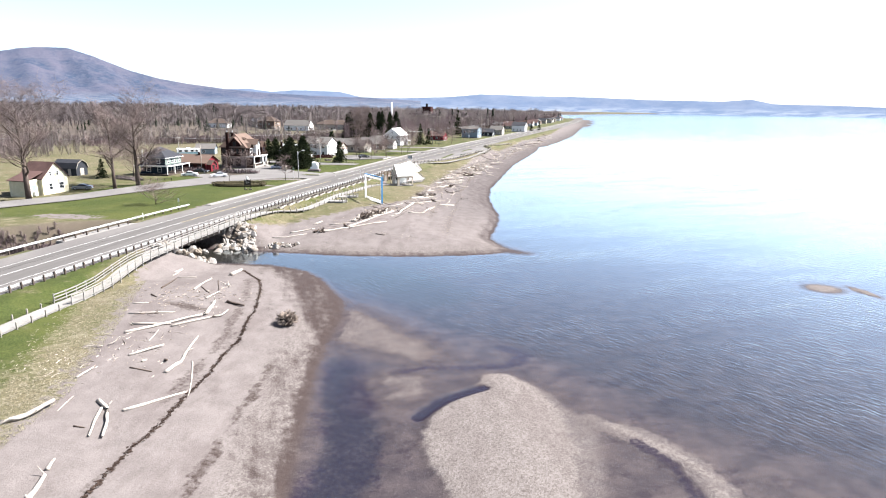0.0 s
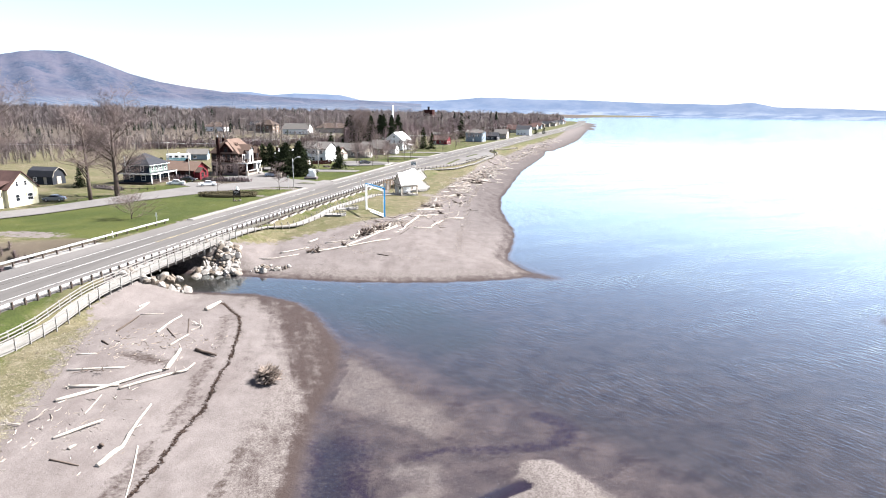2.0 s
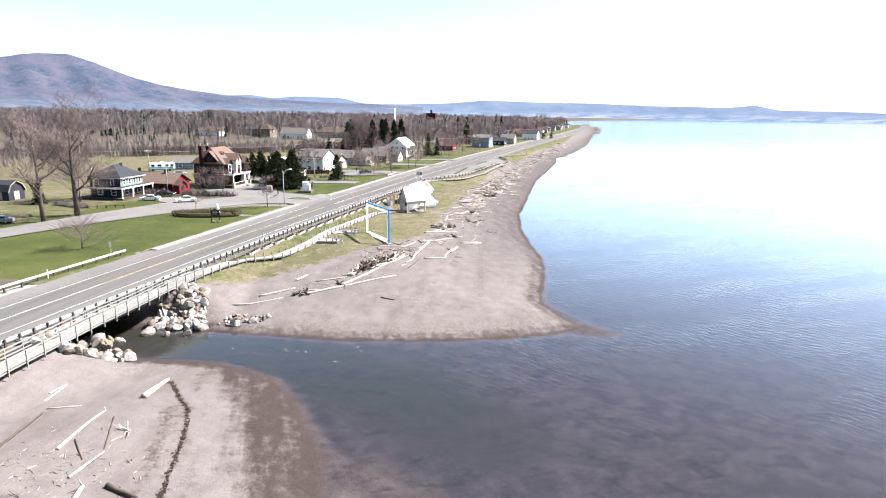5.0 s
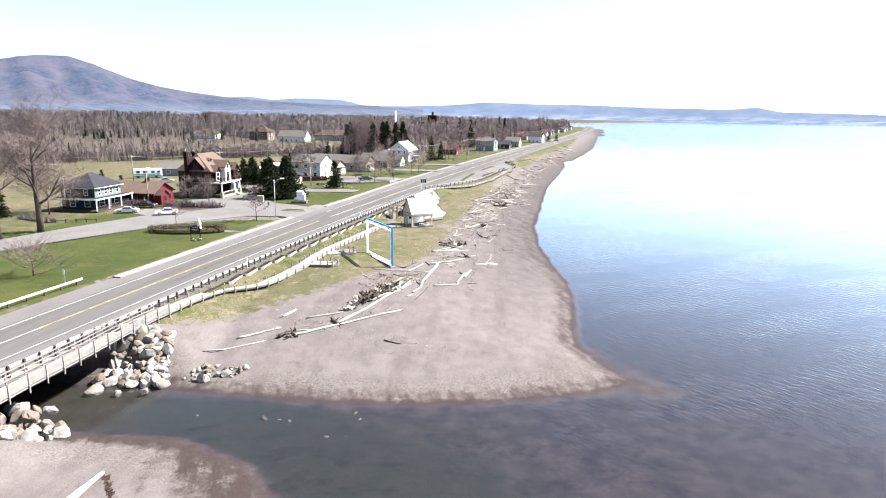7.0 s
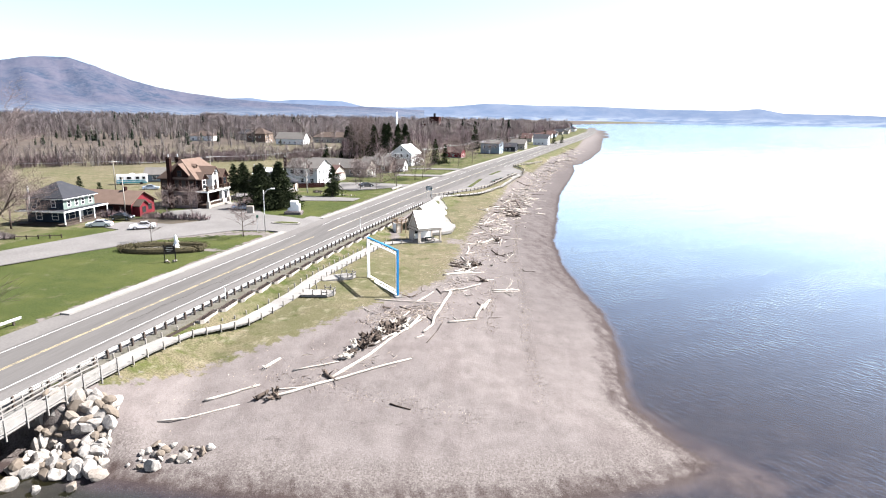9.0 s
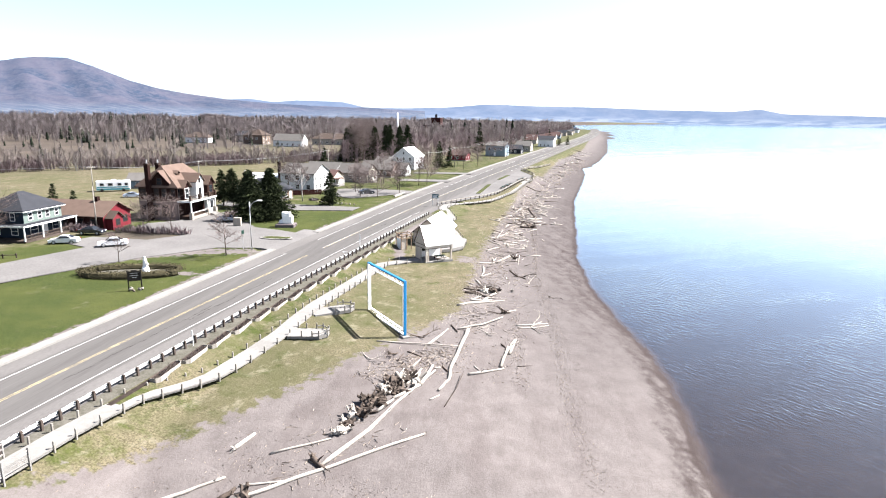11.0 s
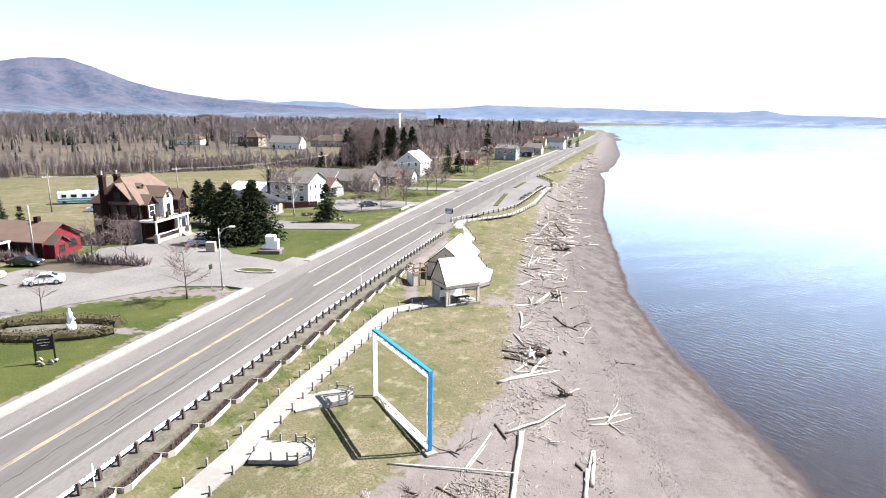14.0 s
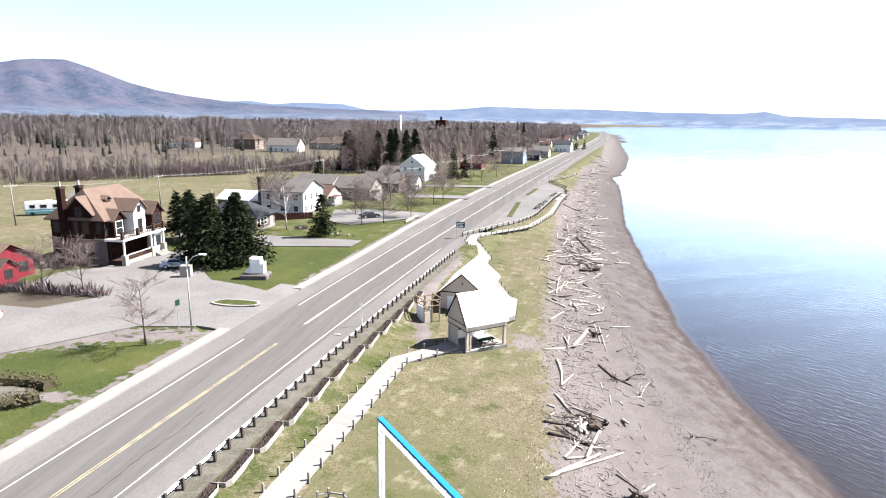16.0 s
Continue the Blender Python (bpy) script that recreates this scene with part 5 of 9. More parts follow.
def planter(y, off, length, turn):
    t = empty("planter")
    w, h = 0.70, 0.27
    pts = [(-w / 2, -length / 2 + 0.45), (-w / 2 + 0.2, -length / 2), (w / 2, -length / 2), (w / 2, length / 2), (-w / 2 + 0.2, length / 2), (-w / 2, length / 2 - 0.45)]
    pts = [(-a, b) for a, b in pts][::-1]
    for (a, b), (c, d) in zip(pts, pts[1:] + pts[:1]):
        v = Vector((c - a, d - b, 0))
        nrm = Vector((v.y, -v.x, 0)).normalized() * 0.05
        bm = bmesh.new()
        q = [bm.verts.new((px + nx * nrm.x, py + nx * nrm.y, z)) for z in (-0.25, h) for nx in (0, 1) for px, py in ((a, b), (c, d))]
        for f in ((0, 1, 3, 2), (4, 6, 7, 5), (0, 4, 5, 1), (2, 3, 7, 6), (0, 2, 6, 4), (1, 5, 7, 3)):
            bm.faces.new([q[j] for j in f])
        bmesh.ops.recalc_face_normals(bm, faces=bm.faces[:])
        # short end boards: darker post_wood stands for the shade on them
        part("side_board", bm, M["dark_timber" if max(a, c) < -0.2 else "planter_wood" if v.length > 1.2 else "post_wood"], t)
    bm = bmesh.new()
    bm.faces.new([bm.verts.new((a * 0.97, b * 0.99, h - 0.10)) for a, b in pts][::-1])
    bmesh.ops.recalc_face_normals(bm, faces=bm.faces[:])
    part("soil", bm, M["soil"], t, "dark bare soil")
    rg = random.Random(int(y * 10))
    vs, fs = [], []
    for k in range(60):
        px, py = rg.uniform(-w / 2 + 0.1, w / 2 - 0.1), rg.uniform(-length / 2 + 0.2, length / 2 - 0.2)
        hh = rg.uniform(0.12, 0.42)
        b = len(vs)
        vs += [(px - 0.03, py, h - 0.1), (px + 0.03, py + 0.02, h - 0.1), (px + rg.uniform(-0.15, 0.15), py + rg.uniform(-0.15, 0.15), h - 0.1 + hh)]
        fs.append((b, b + 1, b + 2))
    tagged(pydata("dry_growth", vs, fs, M["twig"], t), "dry brown plant stalks", kind="stuff")
    p = road_point(y, off, 0)
    d = road_dir(y)
    t.matrix_world = pose(p.x, p.y, gz(p.x, p.y) + 0.02, 0, 0, -math.degrees(math.atan2(d.x, d.y)) + turn)
    return tagged(t, "pale wooden planter box with bare dark soil", "planter", "planters below the road")


for k in range(17):
    planter(121.65 + k * 4.0, 8.86, 3.88, 6)

# ---- the big blue picture frame ----
frame_at = Vector((-36.1, 139.9, 2.62))
pf = empty("picture_frame")
FW, FH, BT = 9.7, 6.15, 0.42
part("blue_post", box(FW / 2 - 0.09, FW / 2, -0.17, 0.17, 0.15, FH, None, 0.02), M["blue_frame"], pf, "bright blue outer post")
part("white_post", box(-FW / 2 + 0.03, -FW / 2 + 0.12, -0.17, 0.17, 0.15, FH, None, 0.02), M["white_paint"], pf, "white outer post")
part("blue_strip", box(-FW / 2, -FW / 2 + 0.027, -0.17, 0.17, 0.15, FH), M["blue_frame"], pf, "blue outer strip")
part("blue_beam", box(-FW / 2 - 0.003, FW / 2 + 0.003, -0.173, 0.173, FH, FH + 0.16, None, 0.02), M["blue_frame"], pf, "bright blue top beam")
part("bottom_beam", box(-FW / 2 + 0.165, FW / 2 - 0.165, -0.17, 0.17, 0.10, 0.24, None, 0.02), M["white_paint"], pf, "white bottom beam")
inner = FW / 2 - 0.42
for s in (-1, 1):
    x0, x1 = sorted((s * (inner), s * (inner + 0.10)))
    part("white_rail", box(x0, x1, -0.11, 0.11, 0.75, FH - 0.50), M["white_paint"], pf)
for z in (0.64, FH - 0.50):
    part("white_rail", box(-inner - 0.10, inner + 0.10, -0.115, 0.115, z, z + 0.08), M["white_paint"], pf)
for s in (-1, 1):
    for z0 in np.arange(0.8, FH - 0.6, 1.05):
        x0, x1 = s * (inner + 0.1), s * (FW / 2 - 0.16)
        for yy in (-0.09, 0.09):
            bm = bmesh.new()
            add_tube(bm, [Vector((x0, yy, z0)), Vector((x1, yy, z0 + 0.5)), Vector((x0, yy, z0 + 1.0))], [0.018] * 3, 4)
            part("lattice_bar", bm, M["white_paint"], pf)
for z0, z1 in ((0.24, 0.64), (FH - 0.40, FH)):
    for x0 in np.arange(-inner, inner - 0.5, 1.02):
        for yy in (-0.09, 0.09):
            bm = bmesh.new()
            add_tube(bm, [Vector((x0, yy, z0)), Vector((x0 + 0.51, yy, z1)), Vector((x0 + 1.02, yy, z0))], [0.018] * 3, 4)
            part("lattice_bar", bm, M["white_paint"], pf)
for s in (-1, 1):
    part("footing", box(s * (FW / 2 - 0.08) - 0.45, s * (FW / 2 - 0.08) + 0.45, -0.45, 0.45, -0.6, 0.12, None, 0.03), M["concrete"], pf, "pale concrete footing")
pf.matrix_world = Matrix.Translation(frame_at) @ Matrix.Rotation(math.atan2(-7.6, 6.1), 4, "Z")
tagged(pf, "huge open picture frame of blue and white painted lattice", "picture frame")


# ---- pavilion, long hut and kiosk ----
def gable_roof(x0, x1, y0, y1, z_eave, z_ridge, t=0.10, over=0.0):
    """A sheet roof with its ridge along x."""
    ym = (y0 + y1) / 2
    sl = (z_ridge - z_eave) / (ym - y0)
    bm = bmesh.new()
    sec = [(y0 - over, z_eave - over * sl), (ym, z_ridge), (y1 + over, z_eave - over * sl)]
    q = []
    for x in (x0, x1):
        q.append([bm.verts.new((x, a, b)) for a, b in sec] + [bm.verts.new((x, a, b + t)) for a, b in sec])
    a, b = q
    for i, j in ((0, 1), (1, 2)):
        bm.faces.new((a[i], b[i], b[j], a[j]))
        bm.faces.new((a[i + 3], a[j + 3], b[j + 3], b[i + 3]))
    for i in (0, 2):
        bm.faces.new((a[i], a[i + 3], b[i + 3], b[i]))
    for e in (a, b):
        bm.faces.new((e[0], e[1], e[4], e[3]))
        bm.faces.new((e[1], e[2], e[5], e[4]))
    bmesh.ops.recalc_face_normals(bm, faces=bm.faces[:])
    return bm


def tri_wall(x0, x1, y0, y1, z0, z1):
    bm = bmesh.new()
    ym = (y0 + y1) / 2
    q = [[bm.verts.new((x, a, b)) for a, b in ((y0, z0), (y1, z0), (ym, z1))] for x in (x0, x1)]
    bm.faces.new(q[0])
    bm.faces.new(q[1][::-1])
    for i in range(3):
        j = (i + 1) % 3
        bm.faces.new((q[0][i], q[0][j], q[1][j], q[1][i]))
    bmesh.ops.recalc_face_normals(bm, faces=bm.faces[:])
    return bm


pv = empty("pavilion")
L, W = 4.65, 3.7
part("floor_slab", box(-0.25, L + 0.25, -0.25, W + 0.25, -0.5, 0.10), M["concrete"], pv)
for x, y in ((0, 0), (L, 0), (0, W), (L, W)):
    part("post", box(x - 0.14, x + 0.14, y - 0.14, y + 0.14, 0.10, 2.25), M["beige_siding"], pv)
part("post", box(0.30, 0.46, -0.1, 0.1, 0.10, 2.25), M["beige_siding"], pv)
part("fascia", box(-0.16, L + 0.16, -0.16, -0.02, 2.25, 2.78), M["beige_siding"], pv)
part("fascia", box(-0.16, L + 0.16, W + 0.02, W + 0.16, 2.25, 2.78), M["beige_siding"], pv)
part("fascia", box(-0.16, -0.02, -0.018, W + 0.018, 2.25, 2.78), M["beige_siding"], pv)
part("fascia", box(L + 0.02, L + 0.16, -0.018, W + 0.018, 2.25, 2.78), M["beige_siding"], pv)
part("trim", box(-0.19, L + 0.19, -0.19, -0.163, 2.19, 2.27), M["brown_trim"], pv)
part("trim", box(-0.19, -0.163, -0.16, W + 0.16, 2.19, 2.27), M["brown_trim"], pv)
part("trim", box(-0.19, -0.163, -0.16, W + 0.16, 2.76, 2.84), M["brown_trim"], pv)
part("gable", tri_wall(-0.12, -0.02, -0.1, W + 0.1, 2.80, 5.66), M["beige_siding"], pv)
part("gable", tri_wall(L + 0.02, L + 0.12, -0.1, W + 0.1, 2.80, 5.66), M["beige_siding"], pv)
part("back_wall", box(0.16, L - 0.16, W - 0.10, W, 0.10, 2.25), M["white_paint"], pv, "white boarded back wall")
part("side_wall", box(-0.06, 0.06, W * 0.52, W - 0.15, 0.10, 2.25), M["beige_siding"], pv)
part("notice_board", box(1.0, 1.9, W - 0.16, W - 0.104, 1.1, 1.9), M["dark"], pv)
part("roof", gable_roof(-0.32, L + 0.35, -0.17, W + 0.17, 2.86, 5.78, 0.12, 0.10), M["steel_roof"], pv, "white sheet-metal roof")
for s in (-1, 1):
    bm = bmesh.new()
    add_tube(bm, [Vector((-0.34, W / 2 - s * (W / 2 + 0.29), 2.76)), Vector((-0.34, W / 2, 5.80))], [0.09, 0.09], 4)
    part("bargeboard", bm, M["brown_trim"], pv)
pv.matrix_world = Matrix.Translation((-36.6, 170.4, 2.55)) @ Matrix.Rotation(math.atan2(0.6, 0.8), 4, "Z")
tagged(pv, "open picnic pavilion with beige siding and a steep white roof", "pavilion")

hut = empty("park_hut")
HW, HL = 5.6, 10.2
part("wall_block", box(-HW / 2, HW / 2, 0, HL, -0.6, 2.35), M["beige_siding"], hut)
for y0, y1 in ((0.0, 0.1), (HL - 0.1, HL)):
    bm = tri_wall(y0, y1, -HW / 2, HW / 2, 2.35, 4.75)
    bmesh.ops.rotate(bm, matrix=Matrix.Rotation(radians(90), 3, "Z"), verts=bm.verts[:])
    part("gable", bm, M["beige_siding"], hut)
bm = gable_roof(-0.4, HL + 0.4, -HW / 2, HW / 2, 2.36, 4.82, 0.12, 0.45)
bmesh.ops.rotate(bm, matrix=Matrix.Rotation(radians(90), 3, "Z"), verts=bm.verts[:])
part("roof", bm, M["steel_roof"], hut, "white sheet-metal roof")
for s in (-1, 1):
    bm = bmesh.new()
    add_tube(bm, [Vector((s * (HW / 2 + 0.45), -0.42, 2.05)), Vector((0, -0.42, 4.84))], [0.09, 0.09], 4)
    part("bargeboard", bm, M["brown_trim"], hut)
part("trim", box(-HW / 2 - 0.02, HW / 2 + 0.02, -0.04, -0.003, 2.28, 2.42), M["brown_trim"], hut)
part("vent", box(-0.09, 0.09, -0.05, -0.003, 3.45, 3.63), M["dark"], hut)
part("door", box(-1.9, -0.9, -0.06, -0.003, -0.3, 1.8), M["white_paint"], hut, "white door")
hut.matrix_world = pose(-38.65, 183.7, 2.62, 0, 0, -5.7)
tagged(hut, "long beige hut with a white gabled roof beside the boardwalk", "hut")

ks = empty("wooden_kiosk")
for x in (0, 1.0, 2.0):
    for y in (0, 1.9):
        part("post", box(x - 0.07, x + 0.07, y - 0.07, y + 0.07, -0.3, 2.75), M["kiosk_wood"], ks)
for z in (1.95, 2.65):
    for y in (-0.09, 1.99):
        part("rail", box(-0.15, 2.15, y - 0.04, y + 0.04, z, z + 0.12), M["kiosk_wood"], ks, "brown weathered rail")
    for x in (-0.11, 2.11):
        part("rail", box(x - 0.04, x + 0.04, -0.15, 2.05, z + 0.125, z + 0.24), M["kiosk_wood"], ks)
part("panel", box(0.08, 0.92, -0.03, 0.03, 0.0, 1.9), M["beige_siding"], ks)
part("panel", box(-0.03, 0.03, 0.1, 1.8, 0.0, 1.9), M["white_paint"], ks)
part("panel", box(0.1, 1.9, 1.87, 1.93, 0.0, 1.9), M["beige_siding"], ks)
ks.matrix_world = pose(-42.4, 177.6, gz(-42, 178), 0, 0, 36)
tagged(ks, "small open kiosk of pale weathered posts and panels", "kiosk")

pt = empty("picnic_table")
part("tabletop", box(-0.95, 0.95, -0.37, 0.37, 0.70, 0.75), M["dark_green"], pt)
for y in (-0.72, 0.72):
    part("seat", box(-0.95, 0.95, y - 0.14, y + 0.14, 0.42, 0.46), M["dark_timber"], pt)
for x in (-0.65, 0.65):
    for s in (-1, 1):
        bm = bmesh.new()
        add_tube(bm, [Vector((x, s * 0.62, 0)), Vector((x, s * 0.2, 0.7))], [0.05, 0.05], 4)
        part("leg", bm, M["dark_timber"], pt)
    part("cross_bar", box(x - 0.03, x + 0.03, -0.8, 0.8, 0.34, 0.42), M["dark_timber"], pt)
pt.matrix_world = pose(-34.75, 172.35, 2.65, 0, 0, 37)
tagged(pt, "dark green picnic table under the pavilion roof", "picnic table")

slab("deck", [(-36.2, 177.6), (-33.4, 179.6), (-31.9, 181.8), (-31.8, 188.7), (-34.6, 192.0), (-35.0, 183.5)], 3.05, M["walk_wood"], "bleached wooden deck beside the hut", "deck", 0.5)
slab("ramp", [(-38.9, 169.4), (-37.0, 170.2), (-38.6, 172.8), (-40.2, 171.9)], 2.70, M["walk_wood"], "pale wooden ramp", "ramp", 0.3)


# ---- boulders at the bridge ----
def boulder_mesh(seed):
    rg = random.Random(seed)
    bm = bmesh.new()
    bmesh.ops.create_icosphere(bm, subdivisions=2, radius=1.0)
    for v in bm.verts:
        v.co *= rg.uniform(0.90, 1.06)
    for k in range(12):
        nrm = Vector((rg.uniform(-1, 1), rg.uniform(-1, 1), rg.uniform(-1, 1))).normalized()
        for v in bm.verts:
            dd = v.co.dot(nrm) - 0.60
            if dd > 0:
                v.co -= nrm * dd
    me = bpy.data.meshes.new("boulder")
    bm.to_mesh(me)
    bm.free()
    me.materials.append(M["rock"])
    return me


# some of the rock is tan and brown, some bleached
rn, rl = M["rock"].node_tree.nodes, M["rock"].node_tree.links
rock_in = rn["Principled BSDF"].inputs["Base Color"]
rock_src = rock_in.links[0].from_socket
tan = n_mix(rn, rl, n_range(rn, rl, rn.new("ShaderNodeObjectInfo").outputs["Random"], 0.30, 0.62, 0.78, 0.0), rock_src, (0.105, 0.083, 0.064))
rl.new(tan, rock_in)
BOULDERS = [boulder_mesh(k) for k in range(10)]
brg = random.Random(21)


def boulder(x, y, s, z=None, label="angular pale grey quarried boulder in the bridge bank", group="boulders by the bridge"):
    o = new("boulder", brg.choice(BOULDERS))
    zz = (gz(x, y) if z is None else z) + s * 0.25
    o.matrix_world = Matrix.LocRotScale((x, y, zz), Euler([brg.uniform(0, 6.28) for _ in range(3)]), (s * brg.uniform(0.8, 1.3), s * brg.uniform(0.75, 1.1), s * brg.uniform(0.65, 0.95)))
    return tagged(o, label, "boulder", group)


def bank_of_boulders(corners, count, size):
    """Boulders spread over a four-cornered patch of the bank."""
    a, b, c, d = [Vector(p) for p in corners]
    n = int(math.sqrt(count * 1.3))
    m = max(1, count // n)
    for i in range(n):
        for j in range(m):
            u, v = (i + brg.uniform(0.1, 0.9)) / n, (j + brg.uniform(0.1, 0.9)) / m
            p = a.lerp(b, u).lerp(d.lerp(c, u), v)
            boulder(p.x, p.y, size * brg.uniform(0.55, 1.25))


bank_of_boulders([(-53.5, 96.0), (-46.3, 96.6), (-49.5, 103.0), (-54.0, 102.6)], 110, 0.68)
bank_of_boulders([(-55.8, 80.6), (-51.2, 82.0), (-48.6, 87.6), (-54.0, 89.2)], 78, 0.72)
for k in range(26):
    boulder(brg.uniform(-54.5, -50.6), brg.uniform(83.0, 88.4), 0.6 * brg.uniform(0.6, 1.2), brg.uniform(1.3, 2.2))
bank_of_boulders([(-46.0, 97.6), (-40.5, 99.2), (-40.0, 101.4), (-45.0, 101.0)], 34, 0.36)
for x, y, s in ((-43.2, 98.3, 0.75), (-41.5, 99.6, 0.6), (-40.2, 101.0, 0.5), (-47.6, 95.4, 0.6), (-50.0, 94.9, 0.55), (-52.4, 95.0, 0.8)):
    boulder(x, y, s)
for k in range(30):
    x, y = brg.uniform(-50, -24), brg.uniform(89.8, 95.4)
    boulder(x, y, brg.uniform(0.25, 0.5), -0.66, "pale rounded stone under the shallow water", "stones in the stream")
for y, off in ((81.6, 9.6), (102.6, 9.2)):
    p = road_point(y, off, 0)
    bm = box(-0.7, 0.7, -0.9, 0.9, 0, 2.2, None, 0.06)
    o = mesh_ob("concrete_block", bm, M["concrete"])
    o.matrix_world = pose(p.x, p.y, 1.05, 0, 0, 8)
    tagged(o, "pale concrete wing block at the bridge end", "concrete block")


# ---- lamp, signs and roadside furniture ----
lamp = empty("street_lamp")
bm = bmesh.new()
add_tube(bm, [Vector((0, 0, -0.3)), Vector((0, 0, 8.1))], [0.10, 0.06], 8)
part("pole", bm, M["galv"], lamp, smooth=True)
bm = bmesh.new()
add_tube(bm, [Vector((0, 0, 6.6)), Vector((0.22, 0, 7.5)), Vector((0.75, 0, 8.1)), Vector((1.5, 0, 8.35))], [0.05, 0.05, 0.045, 0.04], 6)
part("arm", bm, M["galv"], lamp, smooth=True)
part("lamp_head", box(1.4, 2.15, -0.16, 0.16, 8.27, 8.45, None, 0.06), M["white_paint"], lamp, "pale cobra-head luminaire")
lamp.matrix_world = pose(-65.7, 167.6, 3.95, 0, 0, 5)
tagged(lamp, "tall grey steel street lamp at the side road", "street lamp")


def post_sign(name, x, y, h, label, plate=None, material="galv", w=0.5, ph=0.5, yaw=-6, mat_plate="white_paint"):
    t = empty(name)
    bm = bmesh.new()
    add_tube(bm, [Vector((0, 0, -0.3)), Vector((0, 0, h))], [0.035, 0.035], 6)
    part("post", bm, M[material], t)
    if plate:
        part("plate", box(-w / 2, w / 2, -0.06, -0.037, h - ph, h, None, 0.008), M[mat_plate], t)
    t.matrix_world = pose(x, y, gz(x, y), 0, 0, yaw)
    return tagged(t, label, "sign")


post_sign("road_marker", -48.5, 172.6, 2.6, "slim white roadside marker post", True, "white_paint", 0.12, 1.3)
post_sign("road_marker", -52.4, 127, 1.6, "slim white roadside marker post", True, "white_paint", 0.1, 0.5)
post_sign("road_marker", -71.2, 114.5, 2.0, "pale delineator at the guardrail end", True, "galv", 0.35, 0.7)
post_sign("road_marker", -70.6, 101.5, 1.2, "slim pale marker post", True, "white_paint", 0.1, 0.4)
post_sign("stop_sign", -67.4, 168.0, 3.2, "road sign on a grey post seen edge-on", True, "galv", 0.65, 0.65, 80, "dark_green")
bs = empty("direction_sign")
for x in (-0.7, 0.7):
    part("post", box(x - 0.05, x + 0.05, -0.05, 0.05, -0.3, 3.4), M["galv"], bs)
part("panel", box(-0.85, 0.85, -0.09, -0.053, 2.4, 3.5, None, 0.01), M["blue_sign"], bs, "dark teal sign panel")
for z, x1 in ((3.15, 0.6), (2.85, 0.4), (2.55, 0.55)):
    part("lettering_bar", box(-0.7, x1, -0.10, -0.093, z, z + 0.14), M["white_paint"], bs)
bs.matrix_world = pose(-43.6, 224.5, 3.5, 0, 0, -8)
tagged(bs, "dark teal road sign on two posts with pale lettering bars", "sign")


# drain grate in the road shoulder
dg = empty("drain_grate")
part("rim", box(-0.42, 0.42, -0.32, 0.32, -0.06, 0.006), M["dark"], dg)
for k in range(7):
    part("bar", box(-0.36 + k * 0.11, -0.31 + k * 0.11, -0.27, 0.27, 0.008, 0.022), M["galv"], dg)
dg.matrix_world = pose(-50.3, 169.6, ROAD_Z + 0.012, 0, 0, -6)
tagged(dg, "dark iron drain grate in the road shoulder", "drain grate")


# ---- houses ----
M["brick"] = mat("dark_red_brick", (0.020, 0.0085, 0.007), 0.9, (0.011, 0.005, 0.0045), 1.5, 22, 0.8, 0.2)
M["pale_stone"] = mat("pale_stone_base", (0.125, 0.106, 0.108), 0.9, (0.065, 0.055, 0.056), 1.8, 10, 0.8, 0.4)
M["tan_shingle"] = mat("tan_asphalt_shingles", (0.105, 0.0735, 0.0595), 0.9, (0.0735, 0.0518, 0.042), 0.8, 12, 0.7, 0.3)
M["brown_shingle"] = mat("brown_asphalt_shingles", (0.0644, 0.0476, 0.0399), 0.9, (0.0462, 0.035, 0.0301), 0.8, 12, 0.7, 0.3)
M["slate"] = mat("dark_slate_shingles", (0.0294, 0.03038, 0.03528), 0.85, (0.01862, 0.0196, 0.02352), 0.8, 12, 0.7, 0.3)
M["grey_shingle"] = mat("grey_shingles", (0.098, 0.091, 0.0854), 0.9, (0.0686, 0.0637, 0.05978), 0.8, 12, 0.7, 0.3)
M["maroon_roof"] = mat("maroon_shingles", (0.082, 0.050, 0.045), 0.85, (0.055, 0.034, 0.031), 0.8, 12, 0.7, 0.3)
M["sage_siding"] = mat("blue_green_siding", (0.119, 0.147, 0.133), 0.75, (0.091, 0.1155, 0.105), 1, 14, 0.5, 0.1)
M["navy_siding"] = mat("dark_blue_siding", (0.01715, 0.02695, 0.04165), 0.75, None, 1, 14, 0.5, 0.1)
M["red_siding"] = mat("red_painted_boards", (0.115, 0.016, 0.022), 0.7, (0.080, 0.010, 0.015), 1, 14, 0.5, 0.1)
M["dark_red"] = mat("dark_red_boards", (0.032, 0.011, 0.0095), 0.8, None, 1, 14, 0.5, 0.1)
M["yellow_siding"] = mat("pale_yellow_siding", (0.50, 0.465, 0.34), 0.75, (0.294, 0.2695, 0.1925), 1, 14, 0.5, 0.1)
M["barn_board"] = mat("dark_barn_boards", (0.02695, 0.0294, 0.03528), 0.85, None, 1, 14, 0.5, 0.2)
M["white_siding"] = mat("white_siding", (0.58, 0.58, 0.58), 0.75, (0.47, 0.47, 0.47), 1, 14, 0.5, 0.1)
M["cream_siding"] = mat("cream_siding", (0.28, 0.252, 0.217), 0.75, (0.217, 0.196, 0.168), 1, 14, 0.5, 0.1)
M["lightblue_siding"] = mat("light_blue_siding", (0.1617, 0.2058, 0.245), 0.75, (0.1323, 0.1715, 0.2058), 1, 14, 0.5, 0.1)
M["tan_brick"] = mat("tan_brick", (0.1274, 0.0931, 0.0735), 0.85, (0.0931, 0.0686, 0.0539), 1, 18, 0.6, 0.2)


